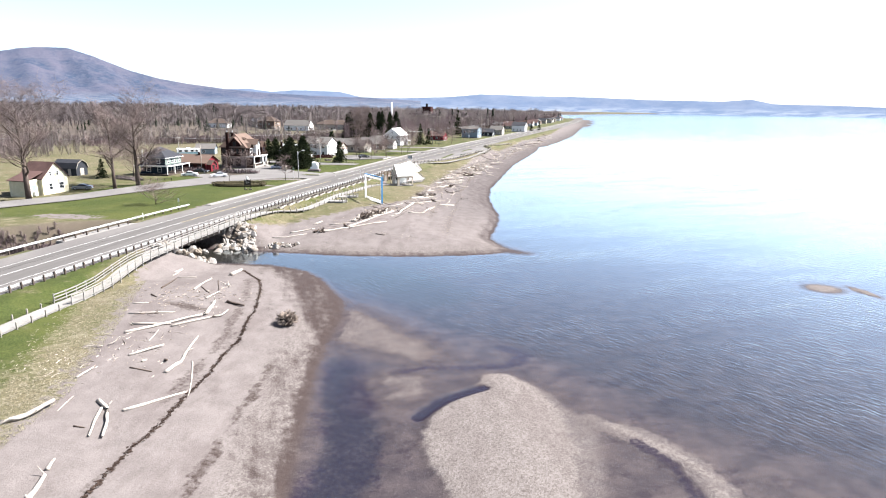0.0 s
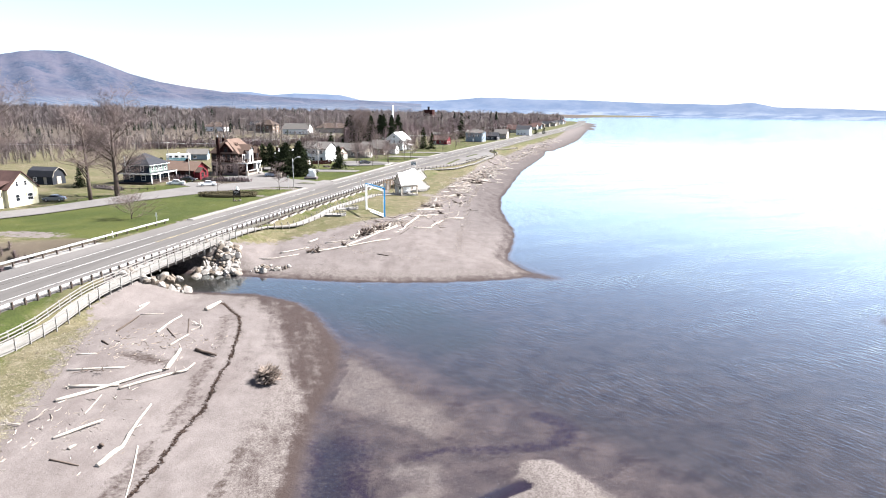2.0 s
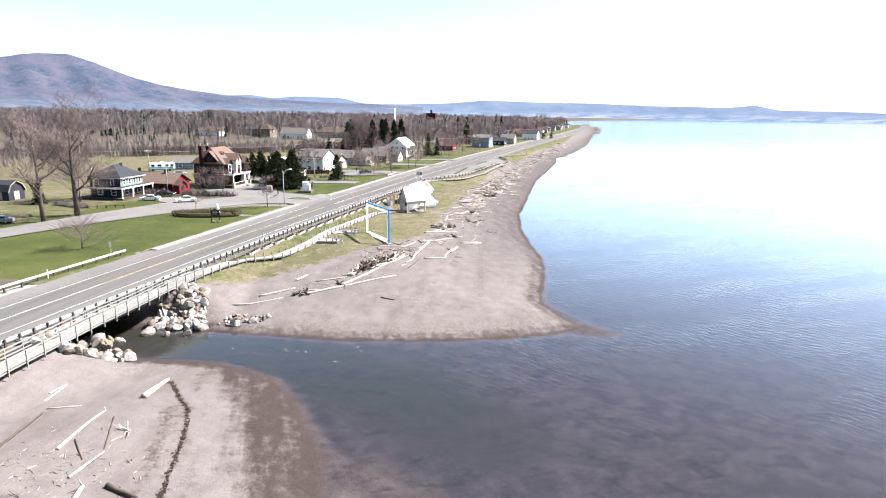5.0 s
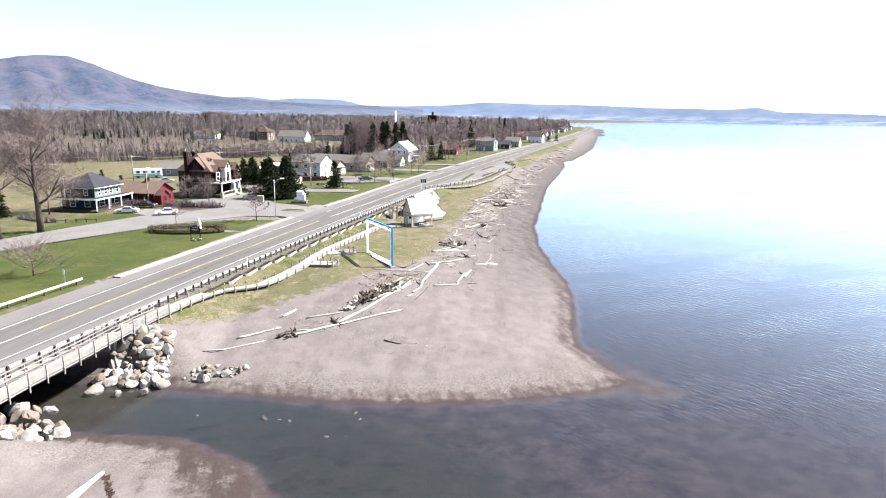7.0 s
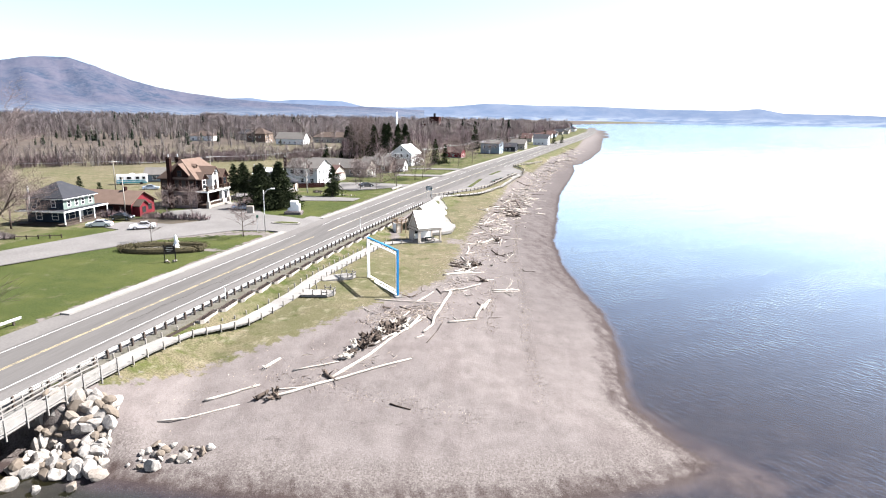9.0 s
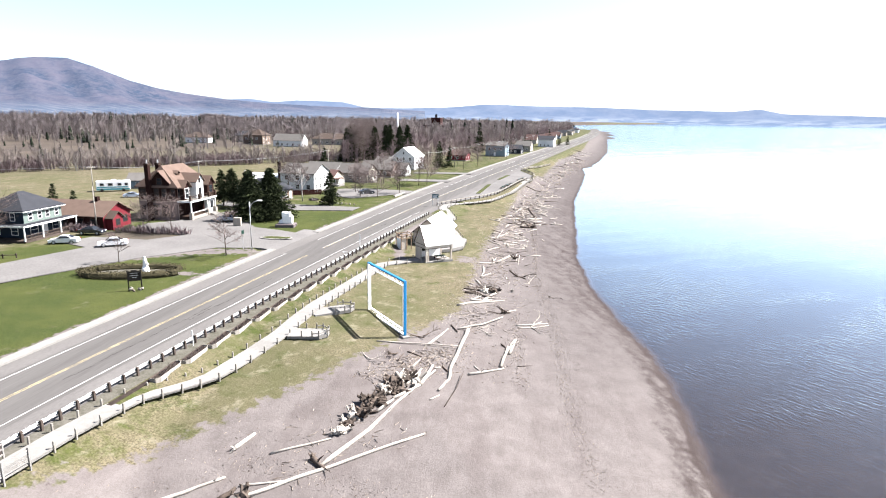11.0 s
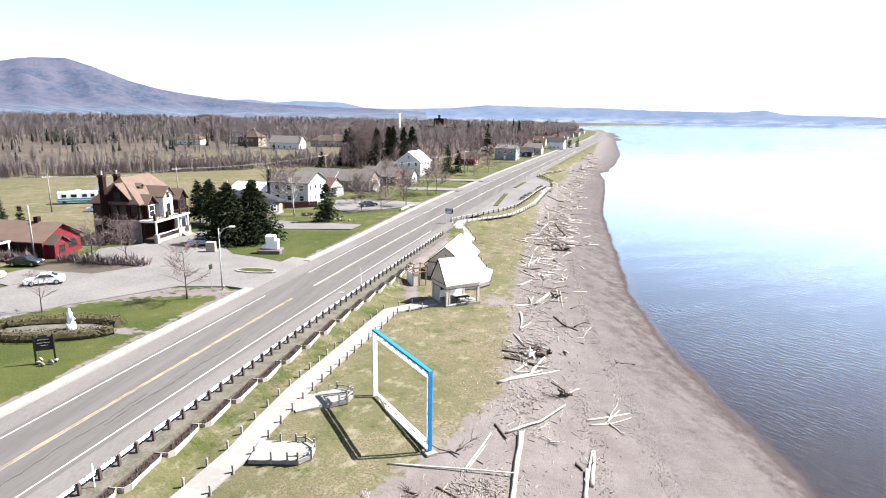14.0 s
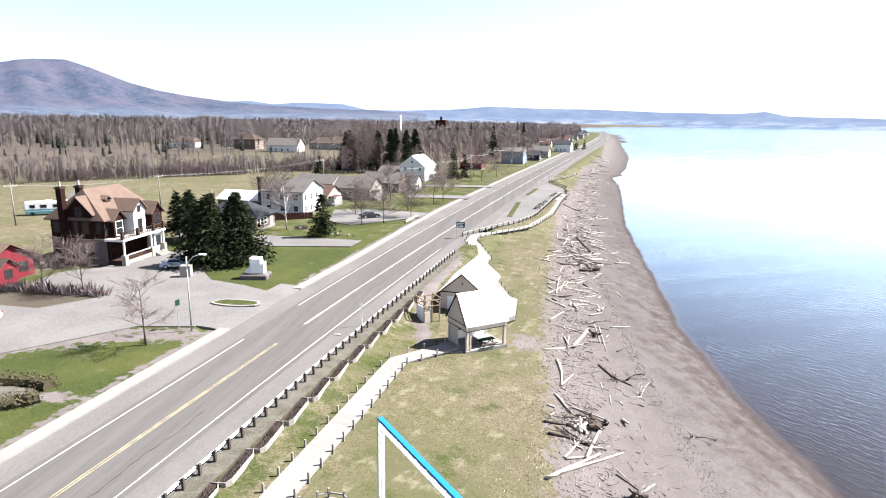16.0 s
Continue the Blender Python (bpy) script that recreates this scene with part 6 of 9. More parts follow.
def window_part(parent, face, x0, x1, y0, y1, u, z, w, h, frame_mat="white_paint", door=False):
    """A framed window or a door set 4 cm proud on a face of the box x0..x1, y0..y1."""
    if face in "EW":
        s = 1 if face == "E" else -1
        xx = x1 if face == "E" else x0
        mk = lambda a, b, c, d, p, q: box(*sorted((xx + s * p, xx + s * q)), y0 + a, y0 + b, c, d)
    else:
        s = 1 if face == "N" else -1
        yy = y1 if face == "N" else y0
        mk = lambda a, b, c, d, p, q: box(x0 + a, x0 + b, *sorted((yy + s * p, yy + s * q)), c, d)
    if door:
        o = part("door", mk(u - w / 2, u + w / 2, z, z + h, -0.02, 0.05), M[frame_mat], parent)
        part("knob", mk(u + w * 0.32, u + w * 0.40, z + h * 0.45, z + h * 0.49, 0.05, 0.10), M["galv"], o)
        return o
    win = part("window", mk(u - w / 2, u + w / 2, z, z + h, -0.02, 0.025), M["glass"], parent, "dark glass")
    t = 0.10
    for a, b, c, d in ((u - w / 2 - t, u - w / 2, z - t, z + h + t), (u + w / 2, u + w / 2 + t, z - t, z + h + t), (u - w / 2, u + w / 2, z - t, z), (u - w / 2, u + w / 2, z + h, z + h + t), (u - w / 2, u + w / 2, z + h / 2 - 0.03, z + h / 2 + 0.03)):
        part("frame", mk(a, b, c, d, -0.02, 0.05), M[frame_mat], win)
    return win


def shell(name, parent, x0, x1, y0, y1, z0, z1, ridge, axis, wall, gables=True):
    """Walls of a box with gable tops."""
    bm = bmesh.new()
    add_box(bm, x0, x1, y0, y1, z0, z1)
    if gables and axis == "x":
        for a, b in ((x0, x0 + 0.15), (x1 - 0.15, x1)):
            g = tri_wall(a, b, y0, y1, z1, ridge)
            me = bpy.data.meshes.new("tmp")
            g.to_mesh(me)
            g.free()
            bm.from_mesh(me)
    elif gables and axis == "y":
        for a, b in ((y0, y0 + 0.15), (y1 - 0.15, y1)):
            g = tri_wall(a, b, -x1, -x0, z1, ridge)
            bmesh.ops.rotate(g, matrix=Matrix.Rotation(radians(90), 3, "Z"), verts=g.verts[:])
            me = bpy.data.meshes.new("tmp")
            g.to_mesh(me)
            g.free()
            bm.from_mesh(me)
    return part(name, bm, M[wall], parent)


def roof_part(parent, x0, x1, y0, y1, z, ridge, axis, mat_name, over=0.4, label="", name="roof"):
    if axis == "x":
        bm = gable_roof(x0 - over, x1 + over, y0, y1, z, ridge, 0.16, over)
    else:
        bm = gable_roof(y0 - over, y1 + over, -x1, -x0, z, ridge, 0.16, over)
        bmesh.ops.rotate(bm, matrix=Matrix.Rotation(radians(90), 3, "Z"), verts=bm.verts[:])
    return part(name, bm, M[mat_name], parent, label)


def hip_part(parent, x0, x1, y0, y1, z, top, mat_name, over=0.5, flat=0.0, label="", name="roof"):
    """A hipped roof; flat: the half-length of its ridge."""
    bm = bmesh.new()
    xm, ym = (x0 + x1) / 2, (y0 + y1) / 2
    a = [bm.verts.new(p) for p in ((x0 - over, y0 - over, z), (x1 + over, y0 - over, z), (x1 + over, y1 + over, z), (x0 - over, y1 + over, z))]
    c = [bm.verts.new((v.co.x, v.co.y, z - 0.18)) for v in a]
    if x1 - x0 >= y1 - y0:
        r = [bm.verts.new((xm - flat, ym, top)), bm.verts.new((xm + flat + 0.01, ym, top))]
        fs = [(a[0], a[1], r[1], r[0]), (a[1], a[2], r[1]), (a[2], a[3], r[0], r[1]), (a[3], a[0], r[0])]
    else:
        r = [bm.verts.new((xm, ym - flat, top)), bm.verts.new((xm, ym + flat + 0.01, top))]
        fs = [(a[0], a[1], r[0]), (a[1], a[2], r[1], r[0]), (a[2], a[3], r[1]), (a[3], a[0], r[0], r[1])]
    for f in fs:
        bm.faces.new(f)
    for i in range(4):
        bm.faces.new((a[i], c[i], c[(i + 1) % 4], a[(i + 1) % 4]))
    bm.faces.new(c[::-1])
    bmesh.ops.recalc_face_normals(bm, faces=bm.faces[:])
    return part(name, bm, M[mat_name], parent, label)


def chimney(parent, x, y, z0, z1, w=0.7, mat_name="brick", cap=True):
    o = part("chimney", box(x - w / 2, x + w / 2, y - w / 2, y + w / 2, z0, z1), M[mat_name], parent)
    if cap:
        part("cap", box(x - w / 2 - 0.12, x + w / 2 + 0.12, y - w / 2 - 0.12, y + w / 2 + 0.12, z1 - 0.35, z1 - 0.1), M["brown_trim"], o)
        bm = bmesh.new()
        add_tube(bm, [Vector((x, y, z1)), Vector((x, y, z1 + 0.7))], [0.14, 0.14], 8)
        part("flue", bm, M["galv"], o, "pale metal flue")
    return o


def simple_house(label, x0, x1, y0, y1, eave, ridge, axis, wall, roof, wins=(), doors=(), yaw=0.0, hip=None, name="house", chim=None, base=None, category="house", porch=None):
    t = empty(name)
    cx, cy = (x0 + x1) / 2, (y0 + y1) / 2
    zb = gz(cx, cy)
    hx, hy = (x1 - x0) / 2, (y1 - y0) / 2
    e, r = eave - zb, ridge - zb
    shell("wall_shell", t, -hx, hx, -hy, hy, -0.5, e, r - 0.05, axis, wall, hip is None)
    part("foundation", box(-hx - 0.03, hx + 0.03, -hy - 0.03, hy + 0.03, -0.6, 0.45), M["concrete"], t)
    if hip is None:
        roof_part(t, -hx, hx, -hy, hy, e, r, axis, roof, 0.4)
    else:
        hip_part(t, -hx, hx, -hy, hy, e, r, roof, 0.5, hip)
    for f, u, z, w, h in wins:
        window_part(t, f, -hx, hx, -hy, hy, u, z, w, h)
    for f, u, z, w, h in doors:
        window_part(t, f, -hx, hx, -hy, hy, u, z, w, h, "white_paint", True)
    if chim:
        chimney(t, chim[0], chim[1], chim[2] - zb, chim[3] - zb, chim[4], chim[5])
    if porch:
        p0, p1, pz = porch
        o = part("porch_roof", box(hx + 0.003, hx + 2.0, -hy + p0, -hy + p1, pz, pz + 0.15), M[roof], t)
        part("porch_floor", box(hx + 0.035, hx + 1.9, -hy + p0, -hy + p1, 0.0, 0.5), M["concrete"], t)
        for yy in (p0 + 0.1, p1 - 0.1):
            part("porch_post", box(hx + 1.75, hx + 1.87, -hy + yy - 0.06, -hy + yy + 0.06, 0.5, pz), M["white_paint"], t)
    t.matrix_world = pose(cx, cy, zb, 0, 0, yaw)
    return tagged(t, label, category)


# the big brick inn
inn = empty("brick_inn")
IX0, IX1, IY0, IY1 = -8.8, 0.0, 0.0, 12.2
part("base_storey", box(IX0, IX1, IY0, IY1, -0.5, 4.0), M["pale_stone"], inn, "pale stone ground floor")
part("string_course", box(IX0 - 0.06, IX1 + 0.003, IY0 - 0.06, IY0 - 0.003, 3.86, 4.06), M["cream_siding"], inn, "pale string course")
shell("upper_storey", inn, IX0 + 0.05, IX1 - 0.05, IY0 + 0.05, IY1 - 0.05, 4.0, 6.9, 0, "x", "brick", False)
hip_part(inn, IX0, IX1, IY0, IY1, 6.9, 11.15, "tan_shingle", 0.55, 4.1, "tan asphalt shingle roof")
# gabled bays: south, east white bay, and dormers
shell("gable_bay", inn, -5.7, -1.5, -0.35, 2.5, 4.0, 8.0, 10.15, "y", "brick")
roof_part(inn, -5.7, -1.5, -0.35, 4.6, 8.0, 10.2, "y", "tan_shingle", 0.4)
shell("white_bay", inn, -3.0, 1.75, 4.5, 7.3, 4.05, 7.9, 9.25, "x", "white_siding")
roof_part(inn, -3.6, 1.75, 4.5, 7.3, 7.9, 9.3, "x", "tan_shingle", 0.4)
shell("gable_bay", inn, -2.5, 0.9, 1.0, 3.4, 4.05, 6.9, 8.1, "x", "brick")
roof_part(inn, -3.2, 0.9, 1.0, 3.4, 6.9, 8.15, "x", "tan_shingle", 0.4)
shell("gable_bay", inn, -2.5, 1.8, 8.9, 11.6, 4.05, 6.9, 8.3, "x", "brick")
roof_part(inn, -3.4, 1.8, 8.9, 11.6, 6.9, 8.35, "x", "tan_shingle", 0.4)
part("dormer", box(-2.9, -1.9, 3.4, 4.5, 8.6, 9.5), M["brown_trim"], inn)
roof_part(inn, -3.6, -1.9, 3.4, 4.5, 9.5, 9.9, "x", "tan_shingle", 0.2)
# balcony porch on the road side
# dark brick sheet standing in for the shade under the balcony
part("porch_wall", box(0.003, 0.03, 0.3, 11.9, 0.0, 3.74), M["brick"], inn)
porch = part("porch_deck", box(0.003, 3.0, -0.1, 10.4, 3.78, 4.05), M["planter_wood"], inn, "weathered balcony floor over the porch")
part("porch_fascia", box(3.003, 3.06, -0.16, 10.46, 3.72, 4.02), M["white_paint"], inn, "white balcony fascia")
part("porch_fascia", box(0.003, 3.0, -0.16, -0.103, 3.72, 4.02), M["white_paint"], inn)
# dark brown floor carries the porch's shade in its colour
part("porch_floor", box(0.035, 2.9, 0.3, 7.2, -0.4, 0.75), M["brown_trim"], inn)
for y in (0.35, 6.9, 10.1):
    part("pillar_base", box(2.4, 3.05, y - 0.35, y + 0.35, -0.4, 1.6), M["cream_siding"], inn, "pale stone pillar base")
    part("pillar", box(2.62, 2.84, y - 0.11, y + 0.11, 1.6, 3.75), M["white_paint"], inn)
part("porch_end", box(1.2, 2.35, 8.3, 10.2, -0.4, 3.72), M["white_siding"], inn, "white enclosed end of the porch")
part("end_window", box(2.36, 2.40, 8.7, 9.8, 1.4, 3.0), M["glass"], inn, "dark glass")
for y in (0.1, 3.7, 7.6, 10.2):
    part("balcony_post", box(2.6, 3.0, y - 0.2, y + 0.2, 4.05, 5.2), M["brown_trim"], inn)
for y0, y1 in ((0.3, 3.5), (3.9, 7.4), (7.8, 10.0)):
    part("balcony_rail", box(2.74, 2.84, y0, y1, 4.9, 5.0), M["brown_trim"], inn)
    for k in range(7):
        yy = y0 + (y1 - y0) * (k + 0.5) / 7
        part("baluster", box(2.76, 2.81, yy - 0.025, yy + 0.025, 4.05, 4.9), M["brown_trim"], inn)
part("porch_rail", box(2.74, 2.84, 0.75, 6.5, 1.45, 1.55), M["white_paint"], inn)
part("porch_skirt", box(2.91, 2.96, 0.75, 6.5, 0.1, 0.78), M["planter_wood"], inn)
for k in range(5):
    part("step", box(2.9 + 0.3 * k, 3.2 + 0.3 * k, 7.3, 9.9, -0.4, 0.75 - 0.16 * (k + 1)), M["concrete"], inn)
for s in (7.2, 10.0):
    bm = bmesh.new()
    add_tube(bm, [Vector((2.9, s, 1.7)), Vector((4.4, s, 0.9))], [0.04, 0.04], 5)
    part("handrail", bm, M["brown_trim"], inn)
for f, u, z, w, h in (("S", 1.1, 4.8, 1.3, 1.6), ("S", 7.9, 4.9, 0.9, 1.5), ("S", 6.0, 0.8, 1.6, 2.2), ("S", 3.2, 0.9, 1.8, 2.0), ("S", 0.9, 1.0, 1.0, 1.9), ("E", 0.6, 4.6, 0.7, 1.9), ("E", 3.9, 4.4, 0.8, 2.1), ("E", 8.2, 4.5, 0.8, 2.0), ("E", 1.8, 0.9, 1.6, 2.2), ("E", 5.2, 0.9, 1.6, 2.2)):
    window_part(inn, f, IX0, IX1, IY0, IY1, u, z, w, h, "brown_trim")
window_part(inn, "S", -5.7, -1.5, -0.35, 2.5, 2.1, 7.4, 1.0, 1.3, "brown_trim")
window_part(inn, "S", -5.7, -1.5, -0.35, 2.5, 1.3, 4.8, 1.0, 1.7, "brown_trim")
window_part(inn, "S", -5.7, -1.5, -0.35, 2.5, 3.0, 4.8, 1.0, 1.7, "brown_trim")
window_part(inn, "E", -3.0, 1.75, 4.5, 7.3, 1.4, 4.2, 0.9, 2.0, "brown_trim")
window_part(inn, "E", -3.0, 1.75, 4.5, 7.3, 1.4, 7.4, 0.6, 0.9, "brown_trim")
window_part(inn, "E", -2.5, 0.9, 1.0, 3.4, 1.2, 4.4, 1.4, 2.0, "white_paint")
window_part(inn, "E", -2.5, 1.8, 8.9, 11.6, 1.35, 4.6, 1.3, 1.8, "brown_trim")
chimney(inn, -5.75, -0.82, 0, 11.8, 0.85)
chimney(inn, -5.8, 3.0, 6.9, 11.6, 0.8)
inn.matrix_world = pose(-93.1, 191.0, 4.05, 0, 0, 0)
tagged(inn, "large dark brick Victorian inn with tan shingle gables and balcony", "house")

# blue-green two-storey house with a wraparound porch
bh = empty("porch_house")
shell("wall_shell", bh, -10.0, -2.0, 2.4, 11.2, -0.4, 5.2, 0, "x", "sage_siding", False)
# navy sheet over the sage siding puts the south end's shade into colour
part("end_wall", box(-10.02, -2.02, 2.36, 2.397, 2.72, 5.18), M["navy_siding"], bh, "upper end wall darkened to navy for its shade")
part("lower_storey", box(-10.03, -1.97, 2.37, 11.23, -0.4, 2.7), M["navy_siding"], bh, "dark blue ground-floor siding")
hip_part(bh, -10.0, -2.0, 2.4, 11.2, 5.2, 8.0, "slate", 0.55, 0.7, "dark slate hipped roof")
part("eaves_trim", box(-10.58, -1.42, 1.82, 11.78, 4.95, 5.06), M["white_paint"], bh)
for x0, x1, y0, y1 in ((-10.5, 0.0, 0.0, 2.36), (-1.96, 0.0, 2.36, 12.6)):
    part("porch_roof", box(x0, x1, y0, y1, 2.78, 2.93), M["slate"], bh)
    part("porch_floor", box(x0, x1, y0, y1, -0.4, 0.35), M["dark_timber"], bh)
part("porch_fascia", box(-10.5, 0.05, -0.05, -0.003, 2.66, 2.95), M["white_paint"], bh)
part("porch_fascia", box(0.003, 0.05, -0.003, 12.6, 2.66, 2.95), M["white_paint"], bh)
for x, y in ((-0.15, 0.15), (-0.15, 4.2), (-0.15, 8.4), (-0.15, 12.4)):
    part("porch_post", box(x - 0.09, x + 0.09, y - 0.09, y + 0.09, 0.35, 2.78), M["white_paint"], bh)
for y0, y1 in ((0.3, 4.0), (4.4, 8.2), (8.6, 12.2)):
    part("porch_rail", box(-0.2, -0.1, y0, y1, 1.15, 1.25), M["dark_timber"], bh)
    for k in range(14):
        yy = y0 + (y1 - y0) * (k + 0.5) / 14
        part("baluster", box(-0.17, -0.13, yy - 0.03, yy + 0.03, 0.35, 1.15), M["dark_timber"], bh)
for f, u, z, w, h in (("E", 1.5, 3.4, 0.8, 1.2), ("E", 3.6, 3.4, 0.8, 1.2), ("E", 5.4, 3.4, 0.8, 1.2), ("E", 7.6, 3.4, 0.8, 1.2), ("S", 1.8, 3.4, 0.8, 1.2), ("S", 5.9, 3.4, 0.8, 1.3), ("E", 2.0, 0.9, 1.6, 1.4), ("E", 7.0, 0.9, 1.4, 1.4), ("S", 2.5, 0.9, 1.2, 1.3), ("S", 6.0, 0.9, 1.2, 1.3)):
    window_part(bh, f, -10.0, -2.0, 2.4, 11.2, u, z, w, h)
window_part(bh, "E", -10.0, -2.0, 2.4, 11.2, 4.6, 0.4, 1.0, 2.1, "white_paint", True)
chimney(bh, -8.5, 1.5, 2.9, 7.6, 0.25, "galv", False)
bh.matrix_world = pose(-104.8, 164.2, 4.0, 0, 0, 1)
tagged(bh, "two-storey blue-green house with slate roof and wraparound porch", "house")

# long red bungalow
rh = empty("red_bungalow")
shell("wall_shell", rh, -15.0, 0.0, 0.0, 7.6, -0.4, 2.9, 4.9, "x", "dark_red")
part("gable_front", box(0.003, 0.06, 0.0, 7.6, -0.4, 2.9), M["red_siding"], rh, "bright red front boards")
part("gable_front", tri_wall(0.003, 0.06, 0.0, 7.6, 2.9, 4.85), M["red_siding"], rh)
roof_part(rh, -15.0, 0.0, 0.0, 7.6, 2.9, 5.0, "x", "tan_shingle", 0.6, "tan-brown shingle roof")
shell("entrance", rh, 0.06, 1.6, 0.6, 3.4, -0.4, 2.4, 3.4, "x", "red_siding")
roof_part(rh, 0.06, 1.6, 0.6, 3.4, 2.4, 3.45, "x", "brown_shingle", 0.35, name="entrance_roof")
window_part(rh, "E", -15.0, 0.06, 0.0, 7.6, 5.9, 0.9, 1.3, 1.2, "brown_trim")
window_part(rh, "E", 0.06, 1.6, 0.6, 3.4, 1.4, 0.9, 1.0, 1.1, "brown_trim")
window_part(rh, "E", -15.0, 0.06, 0.0, 7.6, 4.0, 0.1, 0.9, 2.0, "brown_trim", True)
for u in (3.0, 6.5, 10.0, 13.0):
    window_part(rh, "S", -15.0, 0.0, 0.0, 7.6, u, 1.0, 1.4, 1.1, "brown_trim")
chimney(rh, -4.0, 3.8, 4.4, 5.9, 0.7, "brick", False)
rh.matrix_world = pose(-100.2, 177.4, 4.0, 0, 0, -2)
tagged(rh, "long low red bungalow with a brown shingle roof", "house")

# pale yellow gabled house with a side wing
yh = empty("yellow_house")
shell("wall_shell", yh, -6.4, 0.0, 0.0, 7.2, -0.4, 3.7, 7.0, "x", "yellow_siding")
roof_part(yh, -6.4, 0.0, 0.0, 7.2, 3.7, 7.05, "x", "maroon_roof", 0.35, "maroon shingle roof")
shell("wing", yh, -5.6, -0.9, -3.4, 0.0, -0.4, 3.5, 0, "x", "yellow_siding", False)
bm = bmesh.new()
q = [bm.verts.new(p) for p in ((-5.9, -3.8, 3.45), (-0.6, -3.8, 3.45), (-0.6, 1.4, 5.2), (-5.9, 1.4, 5.2), (-5.9, -3.8, 3.3), (-0.6, -3.8, 3.3), (-0.6, 1.4, 5.05), (-5.9, 1.4, 5.05))]
for f in ((0, 1, 2, 3), (7, 6, 5, 4), (0, 4, 5, 1), (1, 5, 6, 2), (3, 2, 6, 7), (0, 3, 7, 4)):
    bm.faces.new([q[i] for i in f])
part("wing_roof", bm, M["maroon_roof"], yh)
for f, u, z, w, h in (("E", 2.4, 4.1, 0.6, 1.0), ("E", 4.4, 4.1, 0.6, 1.0), ("E", 2.2, 1.0, 0.9, 1.3), ("E", 5.2, 0.9, 1.3, 1.4)):
    window_part(yh, f, -6.4, 0.0, 0.0, 7.2, u, z, w, h)
window_part(yh, "E", -5.6, -0.9, -3.4, 0.0, 1.9, 0.2, 1.0, 2.1, "lightblue_siding", True)
window_part(yh, "E", -5.6, -0.9, -3.4, 0.0, 0.7, 1.2, 0.7, 0.9)
yh.matrix_world = pose(-110.2, 123.4, 4.05, 0, 0, -5)
tagged(yh, "pale yellow wooden house with a maroon roof and side wing", "house")

# gambrel barn
bn = empty("gambrel_shed")
sec = [(0, 0), (0, 2.2), (0.7, 3.5), (2.3, 4.3), (3.9, 3.5), (4.6, 2.2), (4.6, 0)]
bm = bmesh.new()
q = [[bm.verts.new((x, a, b - (0.4 if b == 0 else 0))) for a, b in sec] for x in (-7.2, 0)]
bm.faces.new(q[0])
bm.faces.new(q[1][::-1])
for i in range(len(sec)):
    j = (i + 1) % len(sec)
    bm.faces.new((q[0][i], q[0][j], q[1][j], q[1][i]))
bmesh.ops.recalc_face_normals(bm, faces=bm.faces[:])
part("wall_shell", bm, M["barn_board"], bn)
top = [(-0.25, 2.0), (0.6, 3.6), (2.3, 4.5), (4.0, 3.6), (4.85, 2.0)]
for (a, b), (c, d) in zip(top, top[1:]):
    bm = bmesh.new()
    v = [bm.verts.new(p) for p in ((-7.5, a, b), (0.3, a, b), (0.3, c, d), (-7.5, c, d), (-7.5, a, b + 0.1), (0.3, a, b + 0.1), (0.3, c, d + 0.1), (-7.5, c, d + 0.1))]
    for f in ((3, 2, 1, 0), (4, 5, 6, 7), (0, 1, 5, 4), (2, 3, 7, 6), (1, 2, 6, 5), (3, 0, 4, 7)):
        bm.faces.new([v[i] for i in f])
    part("roof_slope", bm, M["slate"], bn, "dark shingle roof slope")
    bm = bmesh.new()
    add_tube(bm, [Vector((0.31, a, b)), Vector((0.31, c, d))], [0.09, 0.09], 4)
    part("bargeboard", bm, M["cream_siding"], bn)
window_part(bn, "E", -7.2, 0.0, 0.0, 4.6, 2.3, 0.1, 1.5, 2.0, "cream_siding", True)
window_part(bn, "S", -7.2, 0.0, 0.0, 4.6, 2.0, 0.9, 0.9, 0.9)
window_part(bn, "S", -7.2, 0.0, 0.0, 4.6, 5.0, 0.1, 0.9, 1.9, "cream_siding", True)
bn.matrix_world = pose(-129.2, 157.6, gz(-131, 160), 0, 0, 0)
tagged(bn, "dark gambrel-roofed garden barn with cream trim", "shed")

# houses up the road
W2 = lambda n, z, step, first=1.2, w=0.9, h=1.2, f="E": tuple((f, first + i * step, z, w, h) for i in range(n))
simple_house("brick bungalow with a slate-blue hipped roof", -95.5, -83.6, 221.8, 229.6, 6.9, 9.6, "x", "tan_brick", "slate", W2(3, 1.0, 1.3, 1.2, 1.1, 1.4) + W2(3, 1.0, 2.6, 2.4, 1.4, 1.3, "S"), [("E", 6.4, 0.3, 1.0, 2.0)], -4, 2.0, chim=(-4.5, -2.0, 6, 11.0, 0.7, "brick"))
simple_house("white two-storey house with a grey gambrel-like roof", -92.0, -81.3, 242.2, 252.6, 9.5, 11.9, "x", "white_siding", "grey_shingle", W2(3, 3.6, 2.8) + W2(3, 1.0, 2.8) + W2(3, 3.6, 3.4, 2.0, 1.1, 1.2, "S") + W2(3, 1.0, 3.4, 2.0, 1.1, 1.2, "S"), [("E", 8.6, 0.3, 1.0, 2.0)], -6, None, chim=(-5.8, -4.8, 4, 12.6, 0.75, "brick"))
simple_house("long garage with a white sheet-metal roof", -104, -92, 244, 252, 7.0, 8.6, "x", "grey_shingle", "steel_roof", W2(2, 1.0, 3.0, 2.0, 1.2, 1.0, "S"), (), -6, name="garage", category="garage")
